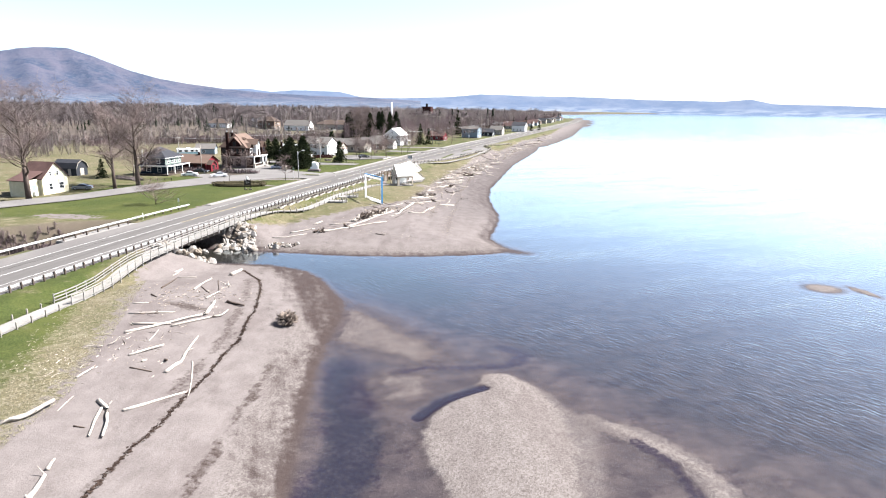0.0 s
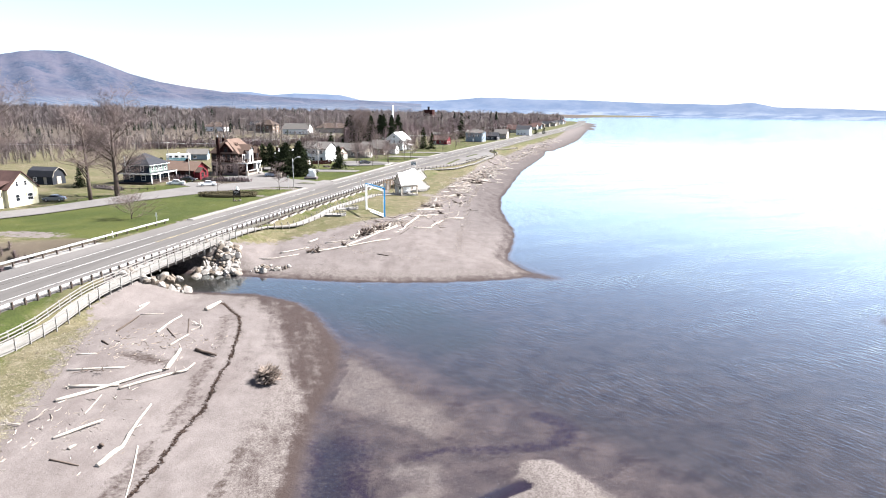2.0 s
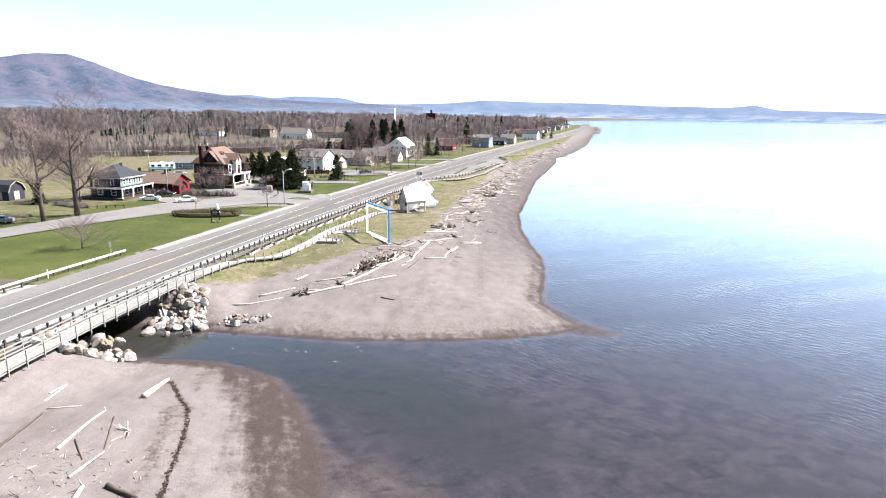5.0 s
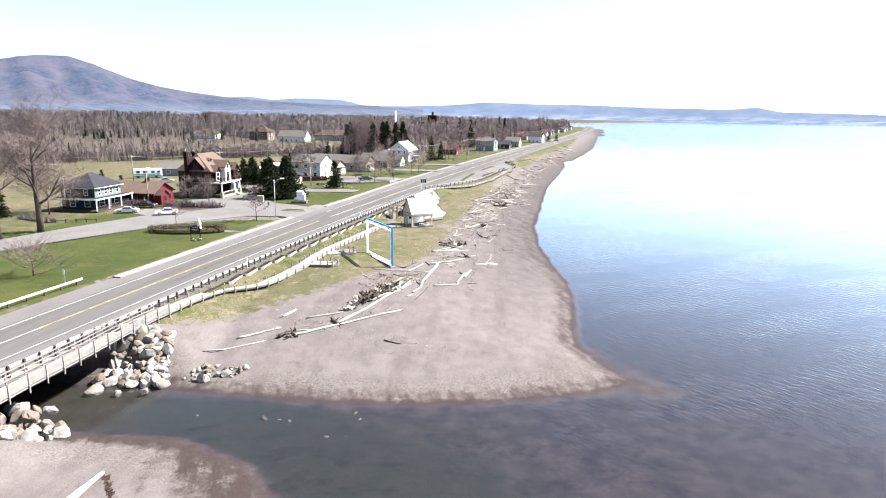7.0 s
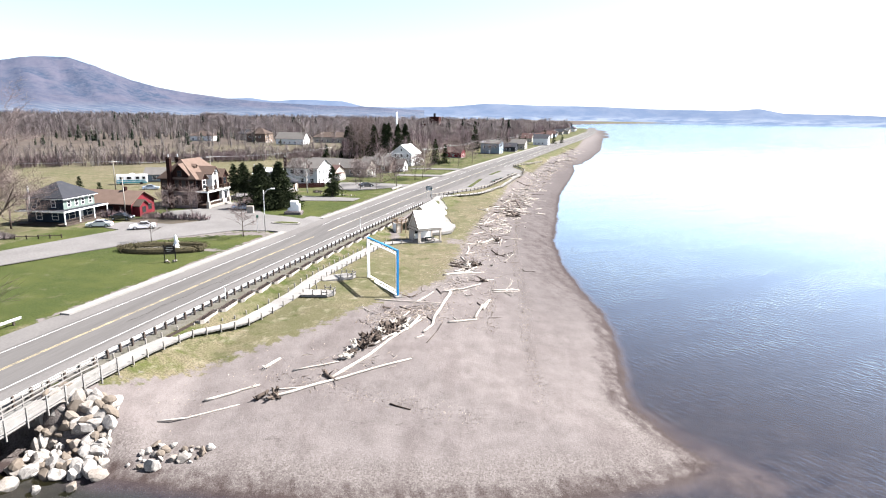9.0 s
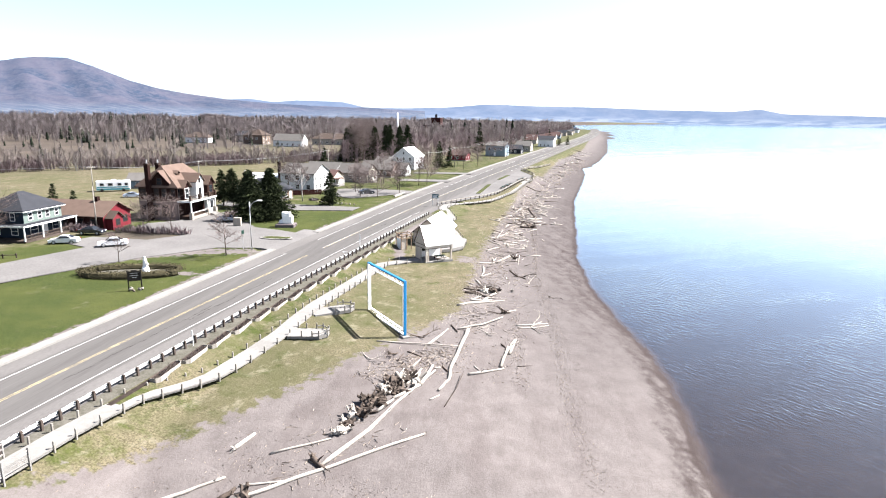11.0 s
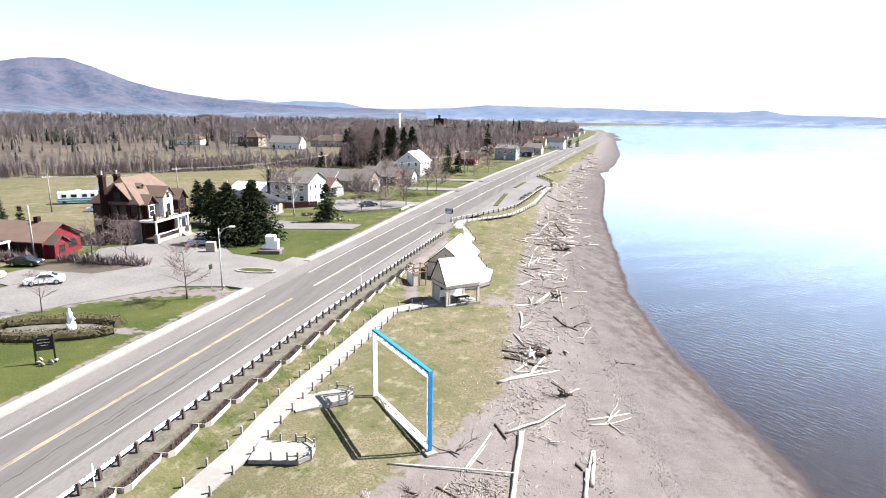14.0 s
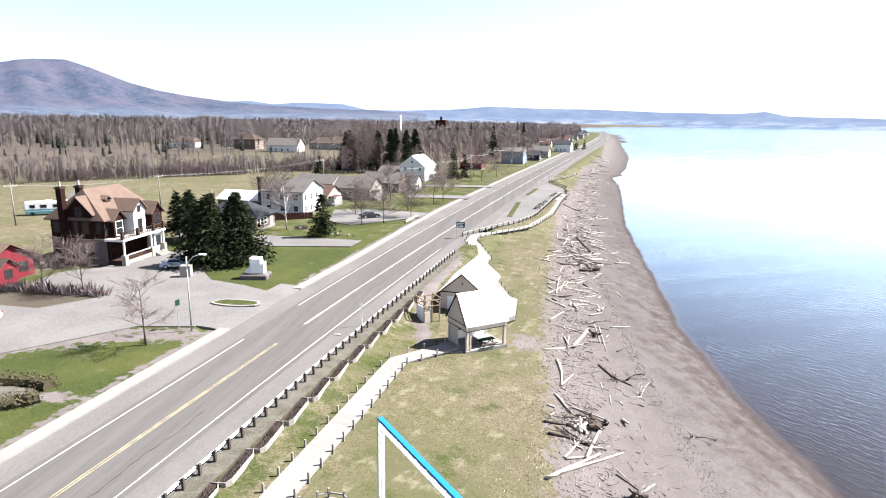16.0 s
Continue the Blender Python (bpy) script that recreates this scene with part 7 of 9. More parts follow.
simple_house("low house with a reddish-brown roof and porch", -90.3, -81.3, 258.5, 267, 6.8, 8.9, "x", "cream_siding", "maroon_roof", W2(2, 1.0, 3.0, 1.6, 1.1, 1.2), [("E", 6.3, 0.2, 1.0, 2.0)], -7, None, porch=(0.5, 5.0, 2.3))
simple_house("white gabled outbuilding behind the houses", -99, -87, 280, 288, 7.4, 9.6, "x", "white_siding", "grey_shingle", W2(1, 1.0, 1, 4.0), (), -8, name="outbuilding")
simple_house("cream bungalow with a white gabled porch", -84.5, -73.5, 272, 281, 7.2, 9.9, "x", "cream_siding", "grey_shingle", W2(3, 1.0, 2.6) + W2(3, 1.0, 3.0, 2.0, 1.1, 1.2, "S"), [("E", 7.9, 0.3, 1.0, 2.0)], -8, None, porch=(1.0, 4.2, 2.4))
simple_house("long brick bungalow with a grey roof and white gable", -82, -69.5, 291, 301, 6.9, 9.6, "x", "tan_brick", "grey_shingle", W2(3, 1.0, 2.8) + W2(4, 1.0, 2.7, 1.8, 1.1, 1.2, "S"), [("E", 8.8, 0.3, 1.0, 2.0)], -8)
simple_house("white gabled wing of a bungalow", -69.3, -65.6, 296, 301.5, 6.8, 8.9, "x", "white_siding", "grey_shingle", W2(1, 1.0, 2.8, 2.8, 1.4, 1.3), (), -8, name="house_wing")
simple_house("tall white farmhouse with a white metal roof", -76.5, -67.0, 323.5, 336, 9.6, 13.2, "y", "white_siding", "steel_roof", W2(3, 4.0, 3.6, 2.4, 0.9, 1.3) + W2(3, 1.0, 3.6, 2.4, 0.9, 1.3) + W2(3, 4.0, 2.8, 2.0, 0.8, 1.2, "S") + W2(3, 1.0, 2.8, 2.0, 0.8, 1.2, "S") + (("S", 4.75, 6.6, 0.7, 1.0),), [("E", 10.5, 0.3, 1.0, 2.0)], -8, None, porch=(6.0, 11.5, 2.6))
simple_house("low white lean-to kitchen wing", -85, -76.7, 325, 333, 7.4, 9.0, "x", "white_siding", "grey_shingle", W2(2, 1.0, 3.4, 2.2, 1.0, 1.1, "S"), (), -8, name="house_wing")
simple_house("red-roofed cottage half hidden by trees", -62, -52, 384, 393, 7.0, 9.4, "x", "red_siding", "maroon_roof", W2(2, 1.0, 3.4, 2.2, 1.0, 1.1) + W2(2, 1.0, 3.4, 2.2, 1.0, 1.1, "S"), (), -9)
simple_house("white flat-fronted two-storey house", -45, -33.5, 428, 440, 10.2, 11.9, "x", "lightblue_siding", "grey_shingle", W2(3, 3.6, 3.4, 2.2) + W2(3, 1.0, 3.4, 2.2) + W2(3, 3.6, 3.4, 2.2, 1.1, 1.2, "S"), [("S", 5.5, 0.3, 1.0, 2.0)], -9)
simple_house("grey bungalow with dark roof", -36, -25, 458, 468, 7.0, 9.4, "x", "barn_board", "slate", W2(3, 1.0, 2.8) + W2(3, 1.0, 2.8, 2, 1, 1.1, "S"), (), -9)
simple_house("beige gabled house with a grey roof", -29, -19, 488, 498, 7.8, 10.8, "x", "cream_siding", "grey_shingle", W2(3, 1.0, 2.8) + W2(3, 1.0, 2.8, 2, 1, 1.1, "S"), (), -10)
simple_house("white house with a blue-grey roof", -13, -1, 560, 572, 9.4, 12.4, "x", "white_siding", "slate", W2(3, 3.6, 3.4) + W2(3, 1.0, 3.4) + W2(3, 1.0, 3.0, 2, 1, 1.1, "S"), (), -10)
hr = random.Random(77)
for k in range(16):
    y = 610 + k * 38 + hr.uniform(-6, 6)
    x = float(road_x(y)) - hr.uniform(26, 34)
    w, d = hr.uniform(9, 12), hr.uniform(8, 11)
    simple_house(hr.choice(("small pale house beside the shore road", "white gabled village house", "grey bungalow beside the road")), x - w, x, y, y + d, hr.uniform(6.8, 9.2), hr.uniform(10, 12), hr.choice("xy"), hr.choice(("white_siding", "cream_siding", "lightblue_siding", "tan_brick")), hr.choice(("grey_shingle", "slate", "maroon_roof")), W2(3, 1.0, 2.6) + W2(3, 1.0, 2.6, 1.8, 1, 1.1, "S"), (), -10)
# houses across the meadow
simple_house("white house with a low grey hipped roof in the meadow", -281, -264, 505, 518, 8.2, 12.0, "x", "white_siding", "brown_shingle", W2(3, 1.0, 4, 2.5, 1.4, 1.2) + W2(3, 1.0, 4, 2.5, 1.4, 1.2, "S"), (), 8, 3.0)
simple_house("tan brick two-storey house with a hipped roof", -232, -217, 502, 516, 10.8, 15.0, "x", "tan_brick", "brown_shingle", W2(3, 3.6, 4, 2.5, 1.2, 1.3) + W2(3, 1.0, 4, 2.5, 1.2, 1.3) + W2(3, 3.6, 4, 2.5, 1.2, 1.3, "S"), (), 0, 2.0)
simple_house("grey house behind the brick one", -252, -240, 530, 541, 9.4, 12.6, "x", "cream_siding", "slate", W2(2, 1.0, 4, 2.5, 1.2, 1.3) + W2(2, 1.0, 4, 2.5, 1.2, 1.3, "S"), (), 0)
simple_house("white cottage in the meadow", -199, -178, 480, 492, 8.4, 12.6, "x", "white_siding", "grey_shingle", W2(3, 1.0, 3, 2.2, 1.2, 1.3) + W2(4, 1.0, 4, 2.5, 1.2, 1.3, "S"), (), 0)
simple_house("wide tan bungalow with a brown roof", -186, -158, 522, 536, 8.4, 12.4, "x", "cream_siding", "brown_shingle", W2(3, 1.0, 3, 2.2, 1.4, 1.3) + W2(5, 1.0, 4.4, 3, 1.4, 1.3, "S"), (), 0, 8.0)
simple_house("small white garage in the meadow", -206, -198, 530, 538, 7.4, 9.6, "x", "white_siding", "grey_shingle", (("S", 4, 0.1, 3.0, 2.4),), (), 0, name="garage", category="garage")
# distant church-like college and stack
cg = empty("college_building")
part("wall_shell", box(-26, 26, -8, 8, -1, 12), M["dark_red"], cg)
part("tower", box(-3, 9, -6, 6, 12, 21), M["dark_red"], cg)
part("turret", box(1, 3.4, -1.2, 1.2, 21, 25), M["slate"], cg)
for k in range(9):
    for z in (2.5, 6.5, 9.5):
        window_part(cg, "S", -26, 26, -8, 8, 4 + k * 5.5, z, 1.6, 2.0)
cg.matrix_world = pose(-139, 826, 4, 0, 0, -6)
tagged(cg, "large dark red institutional building above the trees", "building")
st = bmesh.new()
add_tube(st, [Vector((0, 0, -1)), Vector((0, 0, 26))], [1.3, 1.0], 10)
o = mesh_ob("chimney_stack", st, M["white_paint"], smooth=True)
o.matrix_world = pose(-185, 822, 4)
tagged(o, "tall pale chimney stack above the woods", "chimney")


# ---- garden and roadside trees ----
tree_thing("bare_tree", "tall leafless old tree with a thick grey trunk", 11, 20.5, pose(-108.7, 117.4, 4.0, 0, 0, 20), levels=4, trunk_r=0.66, low=0.27, forks=6, spread=0.37)
tree_thing("bare_tree", "tall slim leafless tree beside the side road", 12, 17.5, pose(-101.4, 136.0, 4.0, 0, 0, 100), levels=4, trunk_r=0.46, low=0.28, forks=6, spread=0.31)
tree_thing("bare_tree", "tall leafless old tree with wide limbs on the lawn", 13, 19, pose(-100.3, 143.6, 4.0, 0, 0, 210), levels=4, trunk_r=0.64, low=0.27, forks=6, spread=0.37)
rng = np.random.RandomState(77)
spots = []
for k in range(420):
    u = rng.rand()
    x, y = -73 - 24 * u, 94.2 - 9.5 * u - 10 * u * u
    spots.append((x + rng.normal(0, 1.0), y + rng.normal(0, 1.3), 0.0, rng.uniform(0.7, 1.9)))
ob = stuff_trees("bank_scrub", [(x, y, z - 0.1, h) for x, y, z, h in drop_on_ground(spots)], "bare", "", 9)
ob.data.materials.append(M["bark"])
ob.data.materials.append(M["red_twig"])
tagged(ob, "tangled leafless brown brush on the creek's bank", "scrub", kind="stuff")
tree_thing("small_tree", "small leafless tree on the lawn by the junction", 21, 6.4, pose(-67.8, 162.9, 4.1), levels=3, trunk_r=0.10, low=0.25, forks=6)
tree_thing("small_tree", "young leafless tree near the hedge", 22, 4.6, pose(-80.9, 155.2, 4.1), levels=3, trunk_r=0.07, low=0.3, forks=4)
tree_thing("small_tree", "low spreading leafless tree on the green lawn", 23, 2.9, pose(-78.3, 117.3, 4.0), levels=3, trunk_r=0.10, low=0.05, forks=5, spread=0.62)
tree_thing("small_tree", "low spreading leafless shrub tree by the porch house", 24, 7.5, pose(-113.2, 160.5, 4.0), levels=4, trunk_r=0.18, low=0.12, forks=5, spread=0.5)
tree_thing("small_tree", "slim leafless tree beside the big pines", 25, 6.5, pose(-75.4, 199.6, 4.1), levels=3, trunk_r=0.07, low=0.3, forks=4, spread=0.25)
tree_thing("small_tree", "leafless tree in front of the inn", 26, 5.6, pose(-86.4, 177.6, 4.1), levels=3, trunk_r=0.09, low=0.25, forks=6, spread=0.4)
tree_thing("small_tree", "leafless tree beside the inn's forecourt", 27, 5.4, pose(-92.2, 177.8, 4.1), levels=3, trunk_r=0.09, low=0.25, forks=6, spread=0.4)
tree_thing("birch_tree", "pale-trunked birch in front of the bungalow", 31, 10.5, pose(-78.8, 224.5, 4.1), "birch", "twig", levels=4, trunk_r=0.16, low=0.25, forks=5)
for sd, x, y, h in ((32, -66.5, 235.8, 6.5), (33, -62.0, 237.4, 6.0), (34, -57.6, 246.0, 6.5), (35, -60.5, 256.5, 7.5), (36, -66.8, 262.0, 9.0), (37, -56.0, 268.5, 7.0), (38, -54.2, 274.0, 7.0), (39, -70.8, 246.0, 7.0), (40, -88, 238.0, 9.0), (41, -48.5, 335, 8.0), (42, -44.0, 355.5, 8.0), (43, -53, 352, 9.0), (44, -60, 318, 8.0), (45, -41, 398, 9.0), (46, -33, 415, 9.0)):
    tree_thing("small_tree", "leafless grey garden tree on a front lawn", sd, h, pose(x, y, gz(x, y), 0, 0, sd * 40), levels=3, trunk_r=0.11, low=0.25, forks=7, spread=0.42)
conifer("pine_tree", "dense dark pine with boughs to the ground", 51, 10.4, 5.2, -78.6, 194.6, layers=22, per=44, droop=0.15)
conifer("pine_tree", "tall dense dark pine beside the forecourt", 52, 10.8, 5.0, -75.6, 197.6, layers=22, per=44, droop=0.15)
conifer("pine_tree", "dark pine with bare lower trunk by the inn", 53, 9.4, 3.6, -90.4, 209.6, layers=16, per=22, bare=0.22)
conifer("pine_tree", "dark pine with bare lower trunk behind the inn", 54, 9.0, 3.4, -86.6, 209.8, layers=14, per=15, bare=0.28)
conifer("pine_tree", "dark pine with bare lower trunk near the driveway", 55, 8.6, 3.2, -94.0, 211.5, layers=16, per=22, bare=0.22)
conifer("spruce_tree", "blue-green spruce on the bungalow's lawn", 56, 8.4, 2.9, -69.5, 219.2, layers=17, per=17, droop=0.3)
conifer("spruce_tree", "small dark spruce by the garden barn", 57, 5.2, 1.8, -119.5, 155.5, layers=12, per=13)
conifer("spruce_tree", "small dark spruce at the meadow's edge", 58, 5.0, 1.8, -134.5, 205.0, layers=11, per=12)
conifer("spruce_tree", "small dark spruce at the meadow's edge", 59, 4.2, 1.6, -124.0, 199.0, layers=11, per=12)
conifer("spruce_tree", "small dark spruce behind the porch house", 60, 4.8, 1.8, -123.0, 186.0, layers=11, per=12)
conifer("spruce_tree", "dark spruce beside the white farmhouse", 61, 11.5, 3.4, -59.7, 338.0, layers=15, per=14)
conifer("spruce_tree", "dark spruce beside the white farmhouse", 62, 9.0, 3.0, -56.0, 345.0, layers=14, per=14)
conifer("spruce_tree", "tall dark spruce among the village trees", 63, 19.0, 5.0, -52.0, 456.0, layers=16, per=14)
conifer("spruce_tree", "round dark spruce behind the outbuilding", 64, 9.5, 4.0, -100.0, 303.0, layers=14, per=14)
for k, (x, y, h) in enumerate(((-112, 372, 16), (-108, 364, 17), (-104, 370, 15), (-94, 358, 17), (-90, 364, 18), (-86.5, 358, 18), (-83.5, 366, 17.5), (-81, 372, 18), (-98, 374, 16))):
    conifer("pine_tree", "tall dark pine in the row behind the houses", 70 + k, h, 5.2, x, y, layers=22, per=28, bare=0.03)
for sd, x, y, h in ((81, -101.5, 360, 15), (82, -99, 356, 14)):
    tree_thing("bare_tree", "leafless brown tree between the dark pines", sd, h, pose(x, y, gz(x, y)), levels=4, trunk_r=0.25, low=0.2, forks=6, spread=0.4)
for k, (x, y, h) in enumerate(((-24, 520, 8), (-20, 540, 7), (4, 590, 9), (12, 610, 8), (-60, 470, 10), (-38, 482, 9), (-14, 630, 11), (-2, 680, 12))):
    conifer("spruce_tree", "dark spruce beside the shore road", 90 + k, h, h * 0.3, x, y, layers=10, per=10)

# village trees along the road, leafless and reddish
vt = np.random.RandomState(9)
spots = []
for k in range(2300):
    y = 340 + 900 * vt.rand() ** 1.3
    off = -40 - 230 * vt.rand()
    x = float(road_x(y)) + off
    if y < 560 and (-205 < x < -150 and 465 < y < 545):
        continue
    if (y < 420 and off < -85) or (y < 600 and off < -120):
        continue
    spots.append((x, y, 0.0, vt.uniform(6, 13)))
ob = stuff_trees("village_trees", drop_on_ground(spots), "bare", "", 12)
ob.data.materials.append(M["red_twig"])
tagged(ob, "leafless reddish-brown trees among the village houses", "trees", kind="stuff")


def bush(name, label, x, y, rx, ry, h, seed, material, yaw=0, dense=420, category="bush"):
    """A shrub of many thin upright shoots."""
    rg = np.random.RandomState(seed)
    vs, fs = [], []
    for k in range(dense):
        a, q = rg.uniform(0, 6.28), math.sqrt(rg.rand())
        px, py = math.cos(a) * rx * q, math.sin(a) * ry * q
        hh = h * rg.uniform(0.45, 1.0) * (1 - 0.35 * q)
        ex, ey = px * 1.15 + rg.normal(0, 0.12), py * 1.15 + rg.normal(0, 0.12)
        w = 0.02
        b = len(vs)
        vs += [(px - w, py, -0.05), (px + w, py, -0.05), (ex, ey, hh), (ex + rg.uniform(-0.35, 0.35), ey + rg.uniform(-0.35, 0.35), hh * rg.uniform(0.6, 1.0)), (px * 1.06, py * 1.06 + w, hh * 0.4)]
        fs += [(b, b + 1, b + 2), (b, b + 4, b + 3)]
    o = pydata(name, vs, fs, M[material])
    o.matrix_world = pose(x, y, gz(x, y), 0, 0, yaw)
    return tagged(o, label, category)


for k in range(7):
    bush("bare_shrub", "leafless brown shrub before the inn's forecourt", -96.0 + k * 2.05, 177.0 + 0.15 * (k % 2), 1.3, 0.9, 2.2 + 0.5 * (k % 3), 100 + k, "red_twig", dense=70)
for k in range(5):
    bush("bare_shrub", "leafless brown shrub against the red bungalow", -101.5 - k * 2.6, 175.6, 1.4, 1.0, 2.6, 120 + k, "red_twig", dense=260)
for k in range(4):
    bush("low_shrub", "low olive-brown shrub by the porch house", -106.5 - k * 2.4, 152.5 + k * 0.8, 1.3, 1.0, 1.6, 130 + k, "forest_twig", dense=260)
bush("low_shrub", "tan dry shrub by the bungalow's steps", -76.5, 226.5, 1.2, 0.9, 1.1, 140, "forest_twig", dense=200)

# ---- hedge round the statue ----
M["hedge"] = island_mat("olive_brown_hedge_leaves", (0.074, 0.064, 0.038), (0.060, 0.053, 0.032), (0.032, 0.028, 0.018))


def hedge(name, a0, a1, label, seed):
    """A clipped hedge along an arc of the ring."""
    rg = np.random.RandomState(seed)
    vs, fs = [], []
    cx, cy, tilt = -75.0, 150.1, radians(15.5)
    count = int(abs(a1 - a0) / 360 * 5200)
    for k in range(count):
        a = radians(rg.uniform(a0, a1))
        ex, ey = 6.6 * math.cos(a), 2.5 * math.sin(a)
        u, w = rg.uniform(-0.8, 0.8), rg.uniform(0.02, 0.86)
        if rg.rand() < 0.6:
            if rg.rand() < 0.5:
                w = rg.uniform(0.74, 0.90)
            else:
                u = math.copysign(rg.uniform(0.66, 0.85), u)
        nx, ny = math.cos(a), math.sin(a)
        px, py = ex + nx * u, ey + ny * u
        X, Y = cx + px * math.cos(tilt) - py * math.sin(tilt), cy + px * math.sin(tilt) + py * math.cos(tilt)
        Z = 4.0 + w
        b = len(vs)
        s = rg.uniform(0.07, 0.15)
        r = rg.normal(0, 1, (3, 3))
        r = r / np.linalg.norm(r, axis=1)[:, None] * s
        vs += [(X + q[0], Y + q[1], Z + q[2]) for q in r]
        fs.append((b, b + 1, b + 2))
    o = pydata(name, vs, fs, M["hedge"])
    core = bmesh.new()
    pts = []
    for k in range(13):
        a = radians(a0 + (a1 - a0) * k / 12)
        px, py = 6.6 * math.cos(a), 2.5 * math.sin(a)
        pts.append(Vector((cx + px * math.cos(tilt) - py * math.sin(tilt), cy + px * math.sin(tilt) + py * math.cos(tilt), 4.22)))
    add_tube(core, pts, [0.56] * 13, 8)
    part("core", core, M["hedge"], o)
    return tagged(o, label, "hedge")


hedge("hedge", 25, 200, "clipped olive-brown hedge curving behind the statue", 1)
hedge("hedge", 205, 338, "clipped olive-brown hedge in front of the statue", 2)
slab("statue_terrace", [(-75 + 5.6 * math.cos(a * 0.5236) * 0.96 - 1.7 * math.sin(a * 0.5236) * 0.27, 150.1 + 5.6 * math.cos(a * 0.5236) * 0.27 + 1.7 * math.sin(a * 0.5236) * 0.96) for a in range(12)], 4.17, M["verge_gravel"], "pale gravel terrace inside the hedge", "terrace")
sb = bmesh.new()
prof = [(0.55, 0), (0.55, 0.75), (0.42, 0.78), (0.40, 1.2), (0.34, 1.7), (0.36, 2.05), (0.20, 2.2), (0.19, 2.45), (0.10, 2.62), (0.01, 2.66)]
rings = [[sb.verts.new((r * math.cos(k * math.pi / 5), r * math.sin(k * math.pi / 5) * (1.0 if i < 2 else 0.75), z)) for k in range(10)] for i, (r, z) in enumerate(prof)]
for p, q in zip(rings, rings[1:]):
    for k in range(10):
        sb.faces.new((p[k], p[(k + 1) % 10], q[(k + 1) % 10], q[k]))
add_tube(sb, [Vector((0.25, 0, 1.6)), Vector((0.75, -0.15, 1.35))], [0.13, 0.10], 6)
so = mesh_ob("statue", sb, M["white_paint"], smooth=True)
so.matrix_world = pose(-73.4, 150.6, 4.16) @ Matrix.Diagonal((0.85, 0.85, 0.85, 1))
tagged(so, "white stone statue on a plinth inside a hedge", "statue")

bd = empty("sign_board")
for x in (-0.75, 0.75):
    part("post", box(x - 0.07, x + 0.07, -0.07, 0.07, -0.3, 2.4), M["dark"], bd)
    part("post_cap", box(x - 0.09, x + 0.09, -0.09, 0.09, 2.4, 2.5), M["dark"], bd)
part("panel", box(-0.68, 0.68, -0.05, 0.05, 1.05, 2.3, None, 0.02), M["dark"], bd, "black sign panel")
part("panel_crest", box(-0.35, 0.35, -0.04, 0.04, 2.3, 2.5, None, 0.03), M["dark"], bd)
for z, w in ((2.05, 0.45), (1.75, 0.5), (1.5, 0.3)):
    part("lettering_bar", box(-w, w, -0.06, -0.053, z, z + 0.05), M["galv"], bd)
bd.matrix_world = pose(-69.7, 143.0, 4.05, 0, 0, 30)
tagged(bd, "black heritage sign board on two posts by the road", "sign")
for k, (x, y) in enumerate(((-70.1, 142.6), (-69.6, 142.4), (-69.1, 142.9), (-69.0, 143.4), (-70.4, 143.2))):
    boulder(x, y, 0.26, 4.0, "small pale stone at the foot of the sign", "stones round the sign")

# monument on the lawn
mo = empty("monument")
part("plinth", box(-1.9, 1.9, -1.3, 1.3, -0.3, 0.55, None, 0.12), M["pale_stone"], mo, "grey stone plinth")
for nm, x, y, sx, sy, hh, sd in (("white_block", 0.15, 0.0, 0.85, 0.62, 2.35, 1), ("white_block", 0.95, -0.1, 0.5, 0.5, 1.7, 2), ("white_block", -0.85, 0.0, 0.45, 0.5, 0.7, 3)):
    bm = box(-sx, sx, -sy, sy, 0.55, 0.55 + hh, None, 0.14)
    bmesh.ops.subdivide_edges(bm, edges=bm.edges[:], cuts=2, use_grid_fill=True)
    for v in bm.verts:
        q = noise.noise(v.co * 1.3 + Vector((sd * 5.0, 0, 0)))
        v.co = Vector((v.co.x * (1 + 0.16 * q) + x, v.co.y * (1 + 0.16 * q) + y, v.co.z if v.co.z < 0.6 else v.co.z + 0.16 * q))
    part(nm, bm, M["white_paint"], mo, "rough white stone block")
mo.matrix_world = pose(-68.6, 189.0, 4.1, 0, 0, 8)
tagged(mo, "white stone monument on a grey plinth on the lawn", "monument")
bush("low_shrub", "small dry brown shrub at the monument", -67.3, 189.4, 0.6, 0.6, 0.9, 150, "red_twig", dense=90)
eb = empty("utility_cabinet")
part("body", box(-0.75, 0.75, -0.45, 0.45, 0.0, 1.55, None, 0.03), M["cream_siding"], eb)
part("door", box(-0.68, -0.02, -0.48, -0.453, 0.12, 1.45), M["cream_siding"], eb)
part("door", box(0.02, 0.68, -0.48, -0.453, 0.12, 1.45), M["cream_siding"], eb)
part("foot", box(-0.85, 0.85, -0.55, 0.55, -0.3, 0.0), M["concrete"], eb)
eb.matrix_world = pose(-78.2, 187.4, 4.15, 0, 0, 12)
tagged(eb, "beige metal utility cabinet beside the forecourt", "utility cabinet")
ISLAND = [(-68.5, 176.4), (-68.1, 177.6), (-67.2, 178.2), (-65, 178.3), (-62.9, 178.0), (-62.4, 177.1), (-62.7, 176.3), (-64.2, 175.7), (-66.0, 175.6), (-67.6, 175.9)]
slab("kerb_island", ISLAND, 4.24, M["concrete"], "low kerbed island at the junction", "kerb")
slab("verge", [(-65.5 + (x + 65.5) * 0.88, 177 + (y - 177) * 0.72) for x, y in ISLAND], 4.25, M["lawn"], "grass strip inside the kerbed island", "verge")
